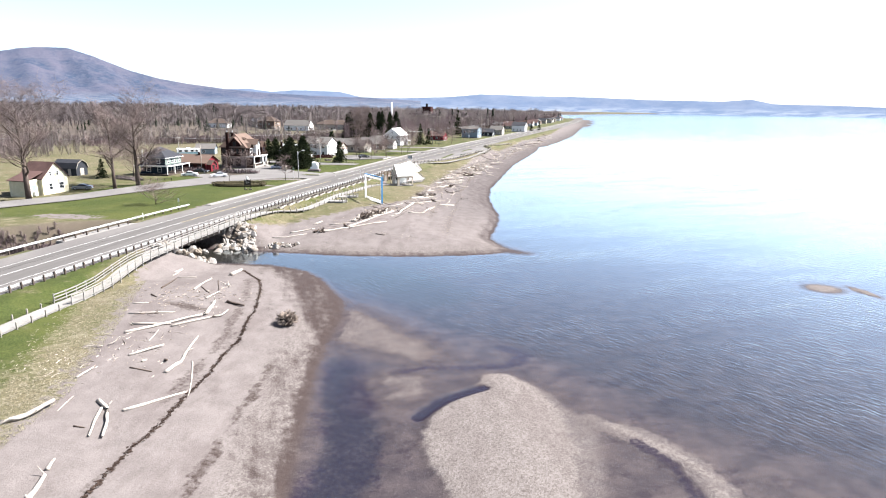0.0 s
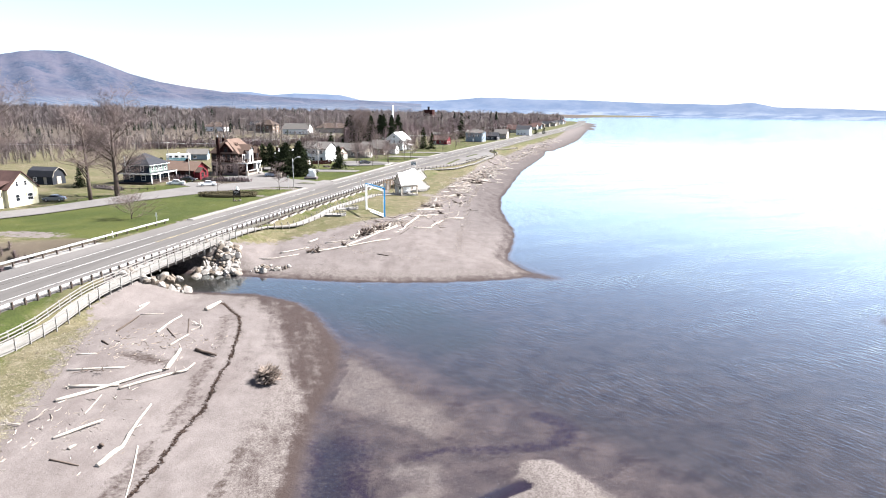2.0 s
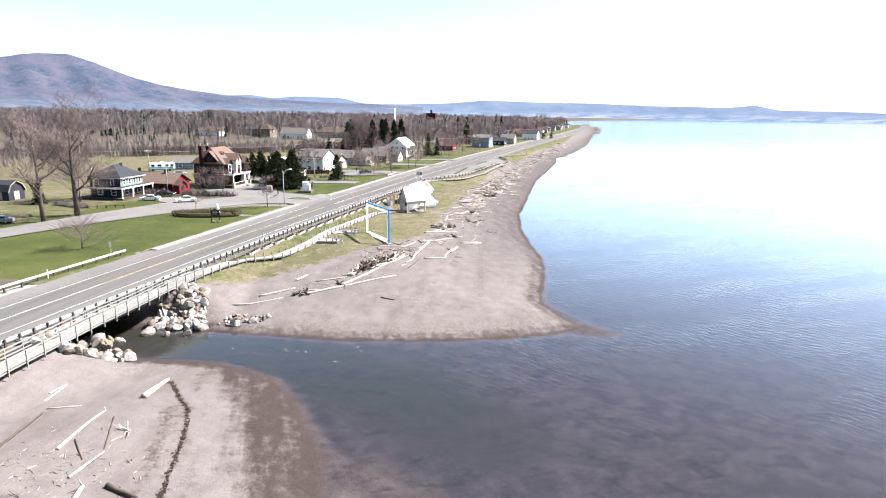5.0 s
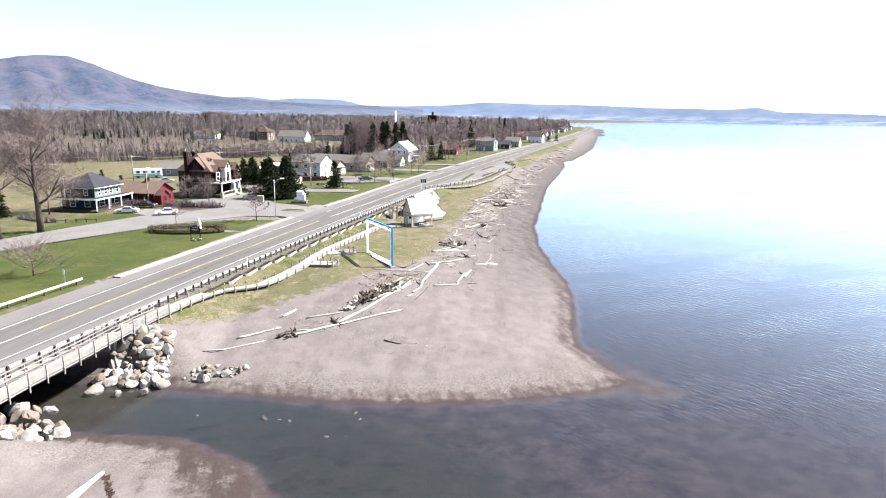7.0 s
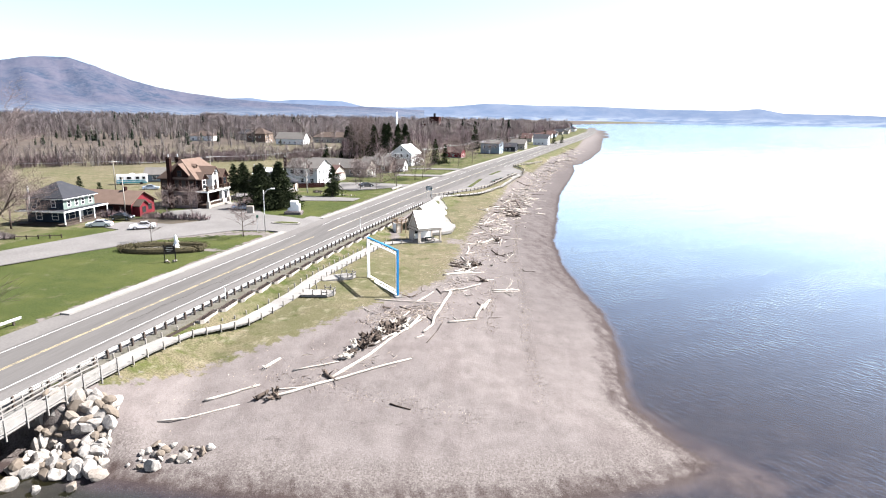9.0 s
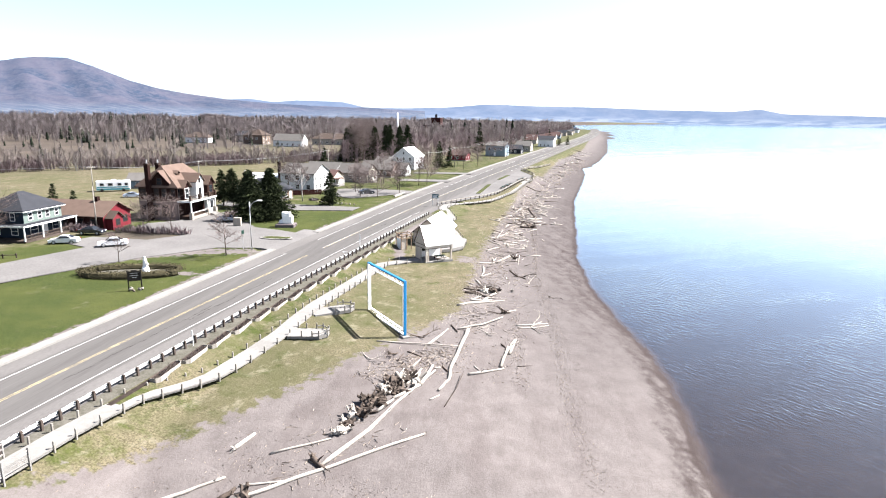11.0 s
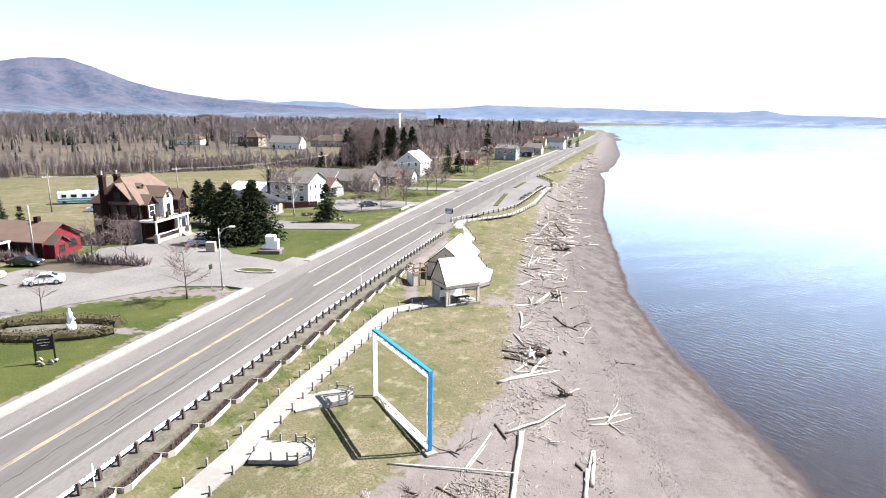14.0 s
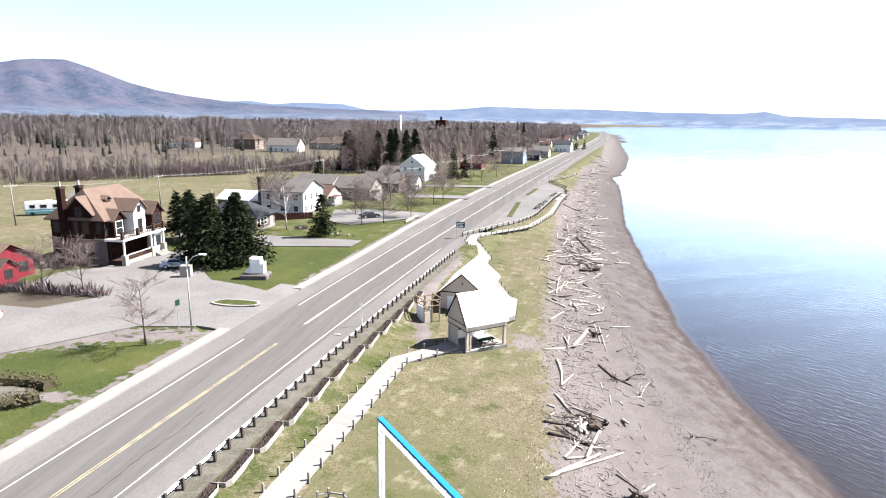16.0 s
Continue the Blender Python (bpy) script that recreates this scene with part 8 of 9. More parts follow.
for a, b in (((-34.9, 253), (-33.2, 279)), ((-31.0, 296), (-28.0, 314))):
    slab("verge", [(a[0] - 0.9, a[1]), (a[0] + 0.3, a[1]), (b[0] + 0.3, b[1]), (b[0] - 0.9, b[1])], ROAD_Z + 0.10, M["lawn"], "narrow grass strip dividing the lay-by", "verge")


# ---- vehicles ----
def car_paint(name, c):
    m = mat(name, c, 0.25, tuple(q * 0.9 for q in c), 1, 6, 0.4, 0, spec=0.5)
    m.node_tree.nodes["Principled BSDF"].inputs["Coat Weight"].default_value = 0.6
    return m


M["car_white"], M["car_dark"], M["car_blue"], M["car_grey"] = car_paint("white_car_paint", (0.72, 0.72, 0.73)), car_paint("black_car_paint", (0.02, 0.022, 0.028)), car_paint("pale_blue_car_paint", (0.30, 0.36, 0.45)), car_paint("grey_car_paint", (0.14, 0.16, 0.19))
M["red_lens"] = mat("red_lamp_lens", (0.1715, 0.0098, 0.0098), 0.3, None, 2, 9, 0.3, 0)
CAR_PROTO = {}


def car(paint, x, y, yaw, label, z=None):
    key = paint
    zz = gz(x, y) if z is None else z
    if key in CAR_PROTO:
        c = copy_thing(CAR_PROTO[key], pose(x, y, zz, 0, 0, yaw))
        return tagged(c, label, "car")
    t = empty("car")
    side = [(-2.25, 0.35), (-2.28, 0.78), (-2.05, 0.95), (-1.5, 1.02), (-0.75, 1.40), (0.45, 1.42), (1.05, 0.98), (2.0, 0.82), (2.28, 0.62), (2.28, 0.32)]
    bm = bmesh.new()
    rows = []
    for yy, s in ((-0.88, 0.0), (-0.72, 1.0), (0.72, 1.0), (0.88, 0.0)):
        rows.append([bm.verts.new((px * (1 if s else 0.985), yy if pz < 1.05 else math.copysign(0.58 + 0.04 * s, yy), pz - (0.03 if not s else 0))) for px, pz in side])
    for a, b in zip(rows, rows[1:]):
        for i in range(len(side) - 1):
            bm.faces.new((a[i], a[i + 1], b[i + 1], b[i]))
    bm.faces.new(rows[0][::-1])
    bm.faces.new(rows[-1])
    bmesh.ops.recalc_face_normals(bm, faces=bm.faces[:])
    part("body", bm, M[paint], t, smooth=False)
    for s in (-1, 1):
        bm = bmesh.new()
        bm.faces.new([bm.verts.new(p) for p in ((-1.30, s * 0.90, 1.04), (0.92, s * 0.90, 1.02), (0.42, s * 0.67, 1.36), (-0.72, s * 0.67, 1.35))])
        part("side_glass", bm, M["glass"], t)
    bm = bmesh.new()
    bm.faces.new([bm.verts.new(p) for p in ((1.03, -0.66, 1.01), (1.03, 0.66, 1.01), (0.50, 0.56, 1.41), (0.50, -0.56, 1.41))])
    part("windscreen", bm, M["glass"], t)
    bm = bmesh.new()
    bm.faces.new([bm.verts.new(p) for p in ((-1.47, -0.64, 1.06), (-0.80, -0.56, 1.40), (-0.80, 0.56, 1.40), (-1.47, 0.64, 1.06))])
    part("rear_window", bm, M["glass"], t)
    for px in (-1.38, 1.38):
        for s in (-1, 1):
            bm = bmesh.new()
            add_tube(bm, [Vector((px, s * 0.70, 0.32)), Vector((px, s * 0.91, 0.32))], [0.33, 0.33], 14)
            w = part("wheel", bm, M["rubber"], t)
            bm = bmesh.new()
            add_tube(bm, [Vector((px, s * 0.90, 0.32)), Vector((px, s * 0.925, 0.32))], [0.21, 0.19], 10)
            part("rim", bm, M["galv"], w)
    for s in (-1, 1):
        part("headlight", box(2.16, 2.30, s * 0.62 - 0.18, s * 0.62 + 0.18, 0.60, 0.74), M["white_paint"], t)
        part("taillight", box(-2.30, -2.20, s * 0.66 - 0.16, s * 0.66 + 0.16, 0.72, 0.90), M["red_lens"], t)
    t.matrix_world = pose(x, y, zz, 0, 0, yaw)
    CAR_PROTO[key] = t
    return tagged(t, label, "car")


car("car_white", -98.8, 165.8, 200, "white saloon car parked by the porch house")
car("car_white", -89.2, 165.2, 212, "white saloon car parked at the side road", 4.13)
car("car_dark", -99.6, 173.4, 10, "black car parked before the red bungalow", 4.13)
car("car_blue", -82.2, 191.6, 20, "pale blue hatchback parked at the inn", 4.13)
car("car_grey", -108.4, 133.6, 195, "grey car parked behind the yellow house")
car("car_dark", -66.5, 242.5, 40, "dark car parked in a driveway", 4.12)
for x, y, a in ((-28.4, 268.0, 80), (-27.4, 273.5, 75), (-26.2, 279.0, 85), (-23.8, 293.5, 78), (-22.6, 298.5, 82)):
    tagged(copy_thing(pt, pose(x, y, ROAD_Z, 0, 0, a)), "dark picnic table standing on the lay-by", "picnic table", "picnic tables on the lay-by")

M["teal_paint"] = mat("teal_vehicle_paint", (0.05, 0.20, 0.24), 0.35, None, 1, 8, 0.3, 0, spec=0.4)
rv = empty("motorhome")
part("body", box(-4.4, 4.2, -1.2, 1.2, 0.55, 3.05, None, 0.15), M["car_white"], rv)
part("skirt", box(-4.3, 4.0, -1.215, 1.215, 0.45, 0.95), M["teal_paint"], rv, "teal lower band")
part("nose", box(-4.46, -4.405, -1.1, 1.1, 0.6, 1.45, None, 0.02), M["teal_paint"], rv, "teal nose panel")
part("stripe", box(-4.2, 3.6, -1.222, -1.203, 1.15, 1.45), M["teal_paint"], rv, "teal side stripe")
part("windscreen", box(-4.43, -4.38, -1.0, 1.0, 1.5, 2.6), M["glass"], rv)
for x0, x1 in ((-3.4, -2.4), (-1.4, -0.2), (1.0, 2.0), (2.8, 3.6)):
    part("window", box(x0, x1, -1.225, -1.203, 1.7, 2.4), M["glass"], rv)
part("roof_unit", box(-0.5, 0.6, -0.5, 0.5, 3.05, 3.35, None, 0.06), M["white_paint"], rv)
for px in (-3.0, 2.4):
    for s in (-1, 1):
        bm = bmesh.new()
        add_tube(bm, [Vector((px, s * 0.95, 0.42)), Vector((px, s * 1.23, 0.42))], [0.42, 0.42], 12)
        part("wheel", bm, M["rubber"], rv)
rv.matrix_world = pose(-137.2, 230.6, gz(-137, 230), 0, 0, 32)
tagged(rv, "white motorhome with teal stripes parked in the meadow", "motorhome")
simple_house("pale blue shed behind the inn", -139, -131.5, 238, 245, 6.5, 8.3, "x", "lightblue_siding", "grey_shingle", (("S", 3, 0.9, 1.2, 1.0), ("E", 3.5, 0.9, 1.2, 1.0)), (), 20, name="garden_shed", category="shed")
car("car_blue", -124.5, 220.5, 30, "pale blue van-like car parked behind the bungalow")

# bins, benches and small garden things
for x, y, c, lb in ((-112.6, 120.6, "blue_frame", "blue plastic bin beside the yellow house"), (-112.0, 121.3, "blue_frame", "blue plastic bin by the yellow house steps"), (-111.0, 121.9, "white_paint", "white bin beside the yellow house")):
    t = empty("wheelie_bin")
    part("bin", box(-0.3, 0.3, -0.33, 0.33, 0.08, 1.0, None, 0.04), M[c], t)
    part("lid", box(-0.32, 0.32, -0.36, 0.36, 1.0, 1.08, None, 0.02), M[c], t)
    for s in (-1, 1):
        bm = bmesh.new()
        add_tube(bm, [Vector((s * 0.24, 0.25, 0.1)), Vector((s * 0.30, 0.25, 0.1))], [0.1, 0.1], 8)
        part("wheel", bm, M["rubber"], t)
    t.matrix_world = pose(x, y, gz(x, y), 0, 0, 10)
    tagged(t, lb, "bin", "bins by the house")
fence = empty("log_fence")
for k in range(5):
    part("post", box(k * 1.8 - 0.08, k * 1.8 + 0.08, -0.08, 0.08, -0.2, 0.75), M["dark_timber"], fence)
for k in range(4):
    bm = bmesh.new()
    add_tube(bm, [Vector((k * 1.8 + 0.05, 0, 0.55)), Vector((k * 1.8 + 1.75, 0, 0.5))], [0.08, 0.07], 6)
    part("rail", bm, M["dark_timber"], fence)
fence.matrix_world = pose(-104.5, 152.0, gz(-101, 153), 0, 0, 24)
tagged(fence, "low dark log fence on the lawn", "fence")
for k in range(10):
    t = road_point(213.4 + 0.02 * k, -14.5 - k * 1.15, 4.05)
    o = boulder(t.x, t.y + 6.2, 0.34, 4.0, "small dark stone edging the driveway", "stones along the driveway")
bf = empty("board_fence")
for k in range(16):
    part("board", box(k * 0.62, k * 0.62 + 0.58, -0.03, 0.03, 0.0, 1.5), M["dark_red"], bf)
for z in (0.3, 1.15):
    part("rail", box(0, 9.9, 0.033, 0.10, z, z + 0.1), M["dark_red"], bf)
bf.matrix_world = pose(-87.0, 233.8, gz(-82, 236), 0, 0, 34)
tagged(bf, "dark red board fence between two gardens", "fence")
o = mesh_ob("low_wall", box(-0.2, 0.2, -4.2, 4.2, -0.2, 0.45, None, 0.03), M["planter_wood"])
o.matrix_world = pose(-57.0, 243.5, gz(-57, 243), 0, 0, -8)
tagged(o, "low pale timber wall along the pavement", "wall")


# ---- poles and wires ----
def power_pole(x, y, h, yaw, label="grey wooden utility pole with a crossarm"):
    t = empty("utility_pole")
    bm = bmesh.new()
    add_tube(bm, [Vector((0, 0, -0.4)), Vector((0, 0, h))], [0.16, 0.11], 8)
    part("pole", bm, M["post_wood"], t, smooth=True)
    part("crossarm", box(-1.1, 1.1, -0.06, 0.06, h - 0.7, h - 0.55), M["post_wood"], t)
    for k in (-1.0, -0.4, 0.4, 1.0):
        bm = bmesh.new()
        add_tube(bm, [Vector((k, 0, h - 0.55)), Vector((k, 0, h - 0.35))], [0.05, 0.03], 6)
        part("insulator", bm, M["white_paint"], t)
    t.matrix_world = pose(x, y, gz(x, y), 0, 0, yaw)
    return tagged(t, label, "utility pole")


def wire(a, b, sag, group):
    bm = bmesh.new()
    pts = []
    for i in range(13):
        t = i / 12
        p = Vector(a).lerp(Vector(b), t)
        p.z -= sag * 4 * t * (1 - t)
        pts.append(p)
    add_tube(bm, pts, [0.022] * 13, 4, False)
    return tagged(mesh_ob("power_line", bm, M["galv"]), "thin pale overhead power line between poles", "power line", group)


POLES = [(-212, 176), (-133.0, 217.0), (-118.2, 243.0), (-96, 296), (-68.0, 269.6), (-58.3, 300.5), (-53, 340), (-46.5, 382), (-39.5, 424), (-32.5, 466), (-25, 510), (-17.5, 556)]
for i, (x, y) in enumerate(POLES):
    power_pole(x, y, 9.5 if i not in (1, 2) else 8.5, -15 if i > 3 else 60)
for i, j in ((0, 1), (1, 2), (2, 3), (4, 5), (5, 6), (6, 7), (7, 8), (8, 9), (9, 10), (10, 11)):
    (ax, ay), (bx, by) = POLES[i], POLES[j]
    for k in (-0.8, 0.8):
        wire((ax + k, ay, gz(ax, ay) + 9.1 - (1.0 if i in (1, 2) else 0)), (bx + k, by, gz(bx, by) + 9.1 - (1.0 if j in (1, 2) else 0)), 0.9, "wires")
pp = bmesh.new()
add_tube(pp, [Vector((0, 0, -0.3)), Vector((0, 0, 8.5))], [0.13, 0.09], 8)
o = mesh_ob("wooden_pole", pp, M["post_wood"], smooth=True)
o.matrix_world = pose(-101.0, 176.6, 4.0)
tagged(o, "plain grey wooden pole by the bungalow", "pole")


# ---- driftwood ----
drng = random.Random(41)


def drift_log(pts, r, dark=False, label=None):
    """A bleached log lying on the beach along a few plan points."""
    r = r * 0.78
    c = Vector((sum(p[0] for p in pts) / len(pts), sum(p[1] for p in pts) / len(pts), 0))
    c.z = gz(c.x, c.y)
    fine = []
    for a, b in zip(pts, pts[1:]):
        for k in range(3):
            fine.append((a[0] + (b[0] - a[0]) * k / 3, a[1] + (b[1] - a[1]) * k / 3))
    fine.append(pts[-1])
    xs, ys = np.array([p[0] for p in fine]), np.array([p[1] for p in fine])
    zs = ground(xs, ys)
    n = len(fine)
    path, rad = [], []
    tilt = drng.uniform(0, 0.35) * (1 if drng.random() < 0.3 else 0)
    for i in range(n):
        t = i / (n - 1)
        path.append(Vector((xs[i] - c.x + drng.uniform(-0.5, 0.5) * r * 0.5, ys[i] - c.y + drng.uniform(-0.5, 0.5) * r * 0.5, max(zs[i], 0) - c.z + r * 0.55 + tilt * t + drng.uniform(-0.1, 0.1) * r)))
        rad.append(r * (1.05 - 0.5 * t) * drng.uniform(0.9, 1.1))
    bm = bmesh.new()
    add_tube(bm, path, rad, 7)
    for k in range(drng.choice((0, 1, 2)) if r > 0.12 else 0):
        i = drng.randrange(1, n)
        d = Vector((drng.uniform(-1, 1), drng.uniform(-1, 1), drng.uniform(0.1, 0.9))).normalized()
        add_tube(bm, [path[i], path[i] + d * r * drng.uniform(2, 4.5)], [rad[i] * 0.45, rad[i] * 0.15], 5)
    if r > 0.17 and drng.random() < 0.5:
        for k in range(5):
            d = (path[0] - path[1]).normalized() * 0.4 + Vector((drng.uniform(-1, 1), drng.uniform(-1, 1), drng.uniform(-0.2, 1))).normalized()
            add_tube(bm, [path[0], path[0] + d * r * 1.8], [rad[0] * 0.5, rad[0] * 0.12], 5)
    o = mesh_ob("driftwood_log", bm, M["drift_dark"] if dark else M["drift"], smooth=True)
    o.location = c
    long = sum((path[i + 1] - path[i]).length for i in range(n - 1))
    lb = label or (("dark wet driftwood log lying on the sand" if long > 2 else "short dark driftwood stump on the sand") if dark else ("long bleached driftwood trunk lying on the sand" if long > 5 else "bleached driftwood branch lying on the sand"))
    return tagged(o, lb, "driftwood", "driftwood on the beach")


drift_log([(-39.8, 52.4), (-37.8, 56.1), (-35.7, 60.0)], 0.2)
drift_log([(-40.6, 54.8), (-37.2, 56.4)], 0.22)
drift_log([(-36.9, 55.9), (-34.7, 59.7), (-33.7, 60.8), (-33.7, 62.2)], 0.17)
drift_log([(-35.5, 60.6), (-36.7, 64.7)], 0.32)
drift_log([(-42.9, 57.5), (-38.9, 59.5)], 0.15)
drift_log([(-35.4, 65.3), (-32.9, 64.7)], 0.24, True)
drift_log([(-41.2, 77.7), (-41.7, 82.0)], 0.4)
drift_log([(-41.3, 68.1), (-42.5, 74.6)], 0.16)
drift_log([(-38.2, 65.4), (-38.1, 68.6)], 0.14)
drift_log([(-36.2, 47.9), (-34.6, 50.9)], 0.15)
drift_log([(-31.4, 46.0), (-31.4, 48.5), (-32.1, 50.7), (-33.0, 54.4)], 0.2)
drift_log([(-48.7, 75.3), (-48.9, 78.1)], 0.12)
drift_log([(-49.1, 76.4), (-49.0, 78.2)], 0.12)
drift_log([(-47.3, 74.0), (-45.0, 75.0)], 0.1)
drift_log([(-34.6, 45.7), (-32.5, 45.7)], 0.1, True)
drift_log([(-36.6, 51.5), (-37.5, 54.6)], 0.08)
drift_log([(-41.0, 73.6), (-38.5, 69.2)], 0.09, True)
drift_log([(-41.1, 69.6), (-38.9, 67.5)], 0.09, True)
drift_log([(-37.3, 42.5), (-37.1, 44.3)], 0.12)
drift_log([(-45.1, 67.0), (-46.7, 73.0)], 0.13, True)
drift_log([(-44.5, 60.6), (-43.0, 61.3)], 0.1)
drift_log([(-44.5, 64.1), (-43.4, 63.4)], 0.14, True)
drift_log([(-34.4, 47.1), (-34.3, 47.7)], 0.16)
drift_log([(-32.8, 48.2), (-32.4, 48.0)], 0.2, True)
drift_log([(-30.5, 38.9), (-29.1, 41.1), (-27.8, 43.4)], 0.16)
drift_log([(-30.5, 49.0), (-28.6, 45.5), (-27.3, 42.8)], 0.08)
drift_log([(-33.2, 39.7), (-31.8, 38.8), (-30.4, 37.0), (-29.3, 35.0)], 0.2)
drift_log([(-32.2, 38.7), (-31.2, 36.6), (-30.3, 34.9)], 0.15)
drift_log([(-37.1, 34.6), (-35.9, 35.8), (-35.6, 38.0)], 0.3)
drift_log([(-28.9, 27.9), (-29.7, 30.2)], 0.25)
drift_log([(-32.2, 35.8), (-31.4, 35.9)], 0.1, True)
drift_log([(-34.8, 37.3), (-35.4, 39.7)], 0.05)
drift_log([(-30.0, 30.7), (-30.5, 31.9)], 0.18)
drift_log([(-31.4, 46.0), (-31.6, 48.4)], 0.16)
drift_log([(-35.7, 134.1), (-31.2, 134.5), (-26.9, 134.8)], 0.1)
drift_log([(-26.6, 140.4), (-26.9, 134.7), (-27.2, 129.8), (-27.0, 127.0), (-27.6, 124.5)], 0.28)
drift_log([(-27.8, 140.4), (-25.1, 142.8), (-22.9, 146.4)], 0.15)
drift_log([(-25.3, 128.6), (-22.1, 131.3)], 0.2)
drift_log([(-22.4, 131.6), (-21.9, 137.0)], 0.2)
drift_log([(-21.7, 135.2), (-21.1, 139.6)], 0.22)
drift_log([(-21.0, 144.0), (-19.3, 144.9), (-17.2, 146.8)], 0.12)
drift_log([(-19.8, 144.6), (-18.1, 147.8)], 0.1)
drift_log([(-31.2, 121.9), (-29.4, 125.1)], 0.2)
drift_log([(-29.4, 125.2), (-28.9, 129.5)], 0.25)
drift_log([(-32.0, 119.7), (-31.0, 121.3)], 0.2)
drift_log([(-31.1, 123.1), (-31.5, 127.5)], 0.16)
drift_log([(-30.8, 123.9), (-31.3, 127.1)], 0.16)
drift_log([(-30.6, 124.8), (-29.8, 128.2)], 0.17)
drift_log([(-31.9, 124.0), (-31.5, 128.1)], 0.13)
drift_log([(-30.8, 128.7), (-30.3, 130.4)], 0.14)
drift_log([(-26.7, 121.7), (-26.1, 125.2), (-25.8, 128.4)], 0.06, True)
drift_log([(-30.5, 134.4), (-28.9, 140.1)], 0.12)
drift_log([(-30.2, 134.8), (-29.2, 138.0)], 0.09)
drift_log([(-28.7, 141.5), (-27.7, 139.5)], 0.15, True)
drift_log([(-32.0, 132.3), (-30.4, 131.4)], 0.12, True)
drift_log([(-28.0, 129.7), (-27.3, 128.6)], 0.15, True)
drift_log([(-28.1, 122.6), (-27.4, 123.7)], 0.1)
drift_log([(-28.7, 129.1), (-28.2, 129.5)], 0.12)
drift_log([(-32.8, 125.4), (-31.8, 125.4)], 0.12, True)
drift_log([(-32.5, 129.9), (-32.2, 131.2)], 0.09, True)
drift_log([(-31.9, 136.9), (-30.9, 136.2)], 0.12, True)
drift_log([(-25.0, 130.8), (-24.4, 129.9)], 0.12)
drift_log([(-22.6, 137.6), (-22.2, 136.9)], 0.16, True)
drift_log([(-23.9, 151.5), (-22.3, 149.7)], 0.09, True)
drift_log([(-22.6, 149.5), (-21.3, 151.1)], 0.12)
drift_log([(-28.7, 149.6), (-23.0, 154.6)], 0.16)
drift_log([(-20.8, 132.5), (-19.3, 133.0)], 0.05, True)
drift_log([(-28.9, 149.3), (-26.9, 151.4), (-24.8, 153.8)], 0.2)
drift_log([(-25.9, 152.9), (-24.1, 158.5)], 0.2)
drift_log([(-27.8, 163.2), (-26.5, 159.9)], 0.15)
drift_log([(-26.4, 161.0), (-24.9, 160.3), (-23.4, 159.1)], 0.12)
drift_log([(-27.0, 157.4), (-24.5, 159.3)], 0.22, True)
drift_log([(-28.9, 157.5), (-26.9, 157.5)], 0.16, True)
drift_log([(-28.6, 155.6), (-27.0, 155.5), (-25.4, 154.8)], 0.18, True)
drift_log([(-27.3, 156.7), (-25.9, 155.3)], 0.16, True)
drift_log([(-27.5, 152.4), (-26.2, 155.2)], 0.13)
drift_log([(-27.4, 152.2), (-25.9, 153.1)], 0.15)
drift_log([(-24.8, 160.4), (-24.6, 158.1)], 0.2, True)
drift_log([(-26.4, 158.1), (-25.1, 159.6)], 0.2)
drift_log([(-27.2, 171.2), (-26.9, 168.4), (-27.1, 165.1)], 0.22)
drift_log([(-27.1, 165.2), (-25.8, 168.3)], 0.15)
drift_log([(-28.7, 173.8), (-25.5, 176.1)], 0.1)
drift_log([(-24.9, 177.0), (-23.0, 183.0)], 0.25)
drift_log([(-26.1, 179.0), (-25.7, 175.1)], 0.13)
drift_log([(-22.0, 185.4), (-22.0, 178.5)], 0.1)
drift_log([(-21.5, 184.5), (-21.6, 176.6)], 0.1)
drift_log([(-22.9, 172.1), (-21.8, 169.4), (-20.2, 168.1)], 0.16, True)
drift_log([(-23.8, 152.2), (-22.9, 150.6)], 0.05)
drift_log([(-23.2, 167.5), (-23.2, 165.6)], 0.08)
drift_log([(-22.7, 164.7), (-22.8, 162.9)], 0.09)
drift_log([(-28.5, 160.7), (-27.9, 160.4)], 0.14)
drift_log([(-28.4, 158.6), (-28.0, 159.3)], 0.1)
drift_log([(-22.2, 160.2), (-21.9, 159.3)], 0.2)
drift_log([(-21.9, 163.8), (-21.7, 163.2)], 0.1)
drift_log([(-20.0, 242.3), (-19.1, 234.4), (-18.1, 228.0)], 0.3, True)
drift_log([(-21.8, 212.6), (-18.1, 214.9)], 0.32, True)
drift_log([(-25.0, 215.5), (-20.8, 216.4)], 0.16, True)
drift_log([(-25.3, 219.8), (-22.5, 222.1)], 0.2)
drift_log([(-17.3, 249.0), (-10.9, 249.8)], 0.13)
drift_log([(-17.1, 268.8), (-9.6, 275.7)], 0.12)
drift_log([(-27.6, 184.3), (-25.7, 188.7)], 0.14)
drift_log([(-26.4, 196.7), (-25.5, 205.3)], 0.13)
drift_log([(-27.6, 196.0), (-25.3, 201.1)], 0.14)
drift_log([(-25.8, 198.3), (-24.6, 204.4)], 0.14)
drift_log([(-24.1, 192.6), (-23.7, 189.7)], 0.2)
drift_log([(-25.3, 176.1), (-23.1, 182.3)], 0.3)
drift_log([(-28.5, 173.8), (-26.3, 175.2)], 0.12)
drift_log([(-21.7, 235.4), (-21.6, 228.9)], 0.12)
drift_log([(-23.6, 231.9), (-21.8, 241.5)], 0.13)
drift_log([(-21.4, 258.2), (-21.6, 246.0)], 0.12)
drift_log([(-25.8, 229.2), (-23.4, 230.3)], 0.1)
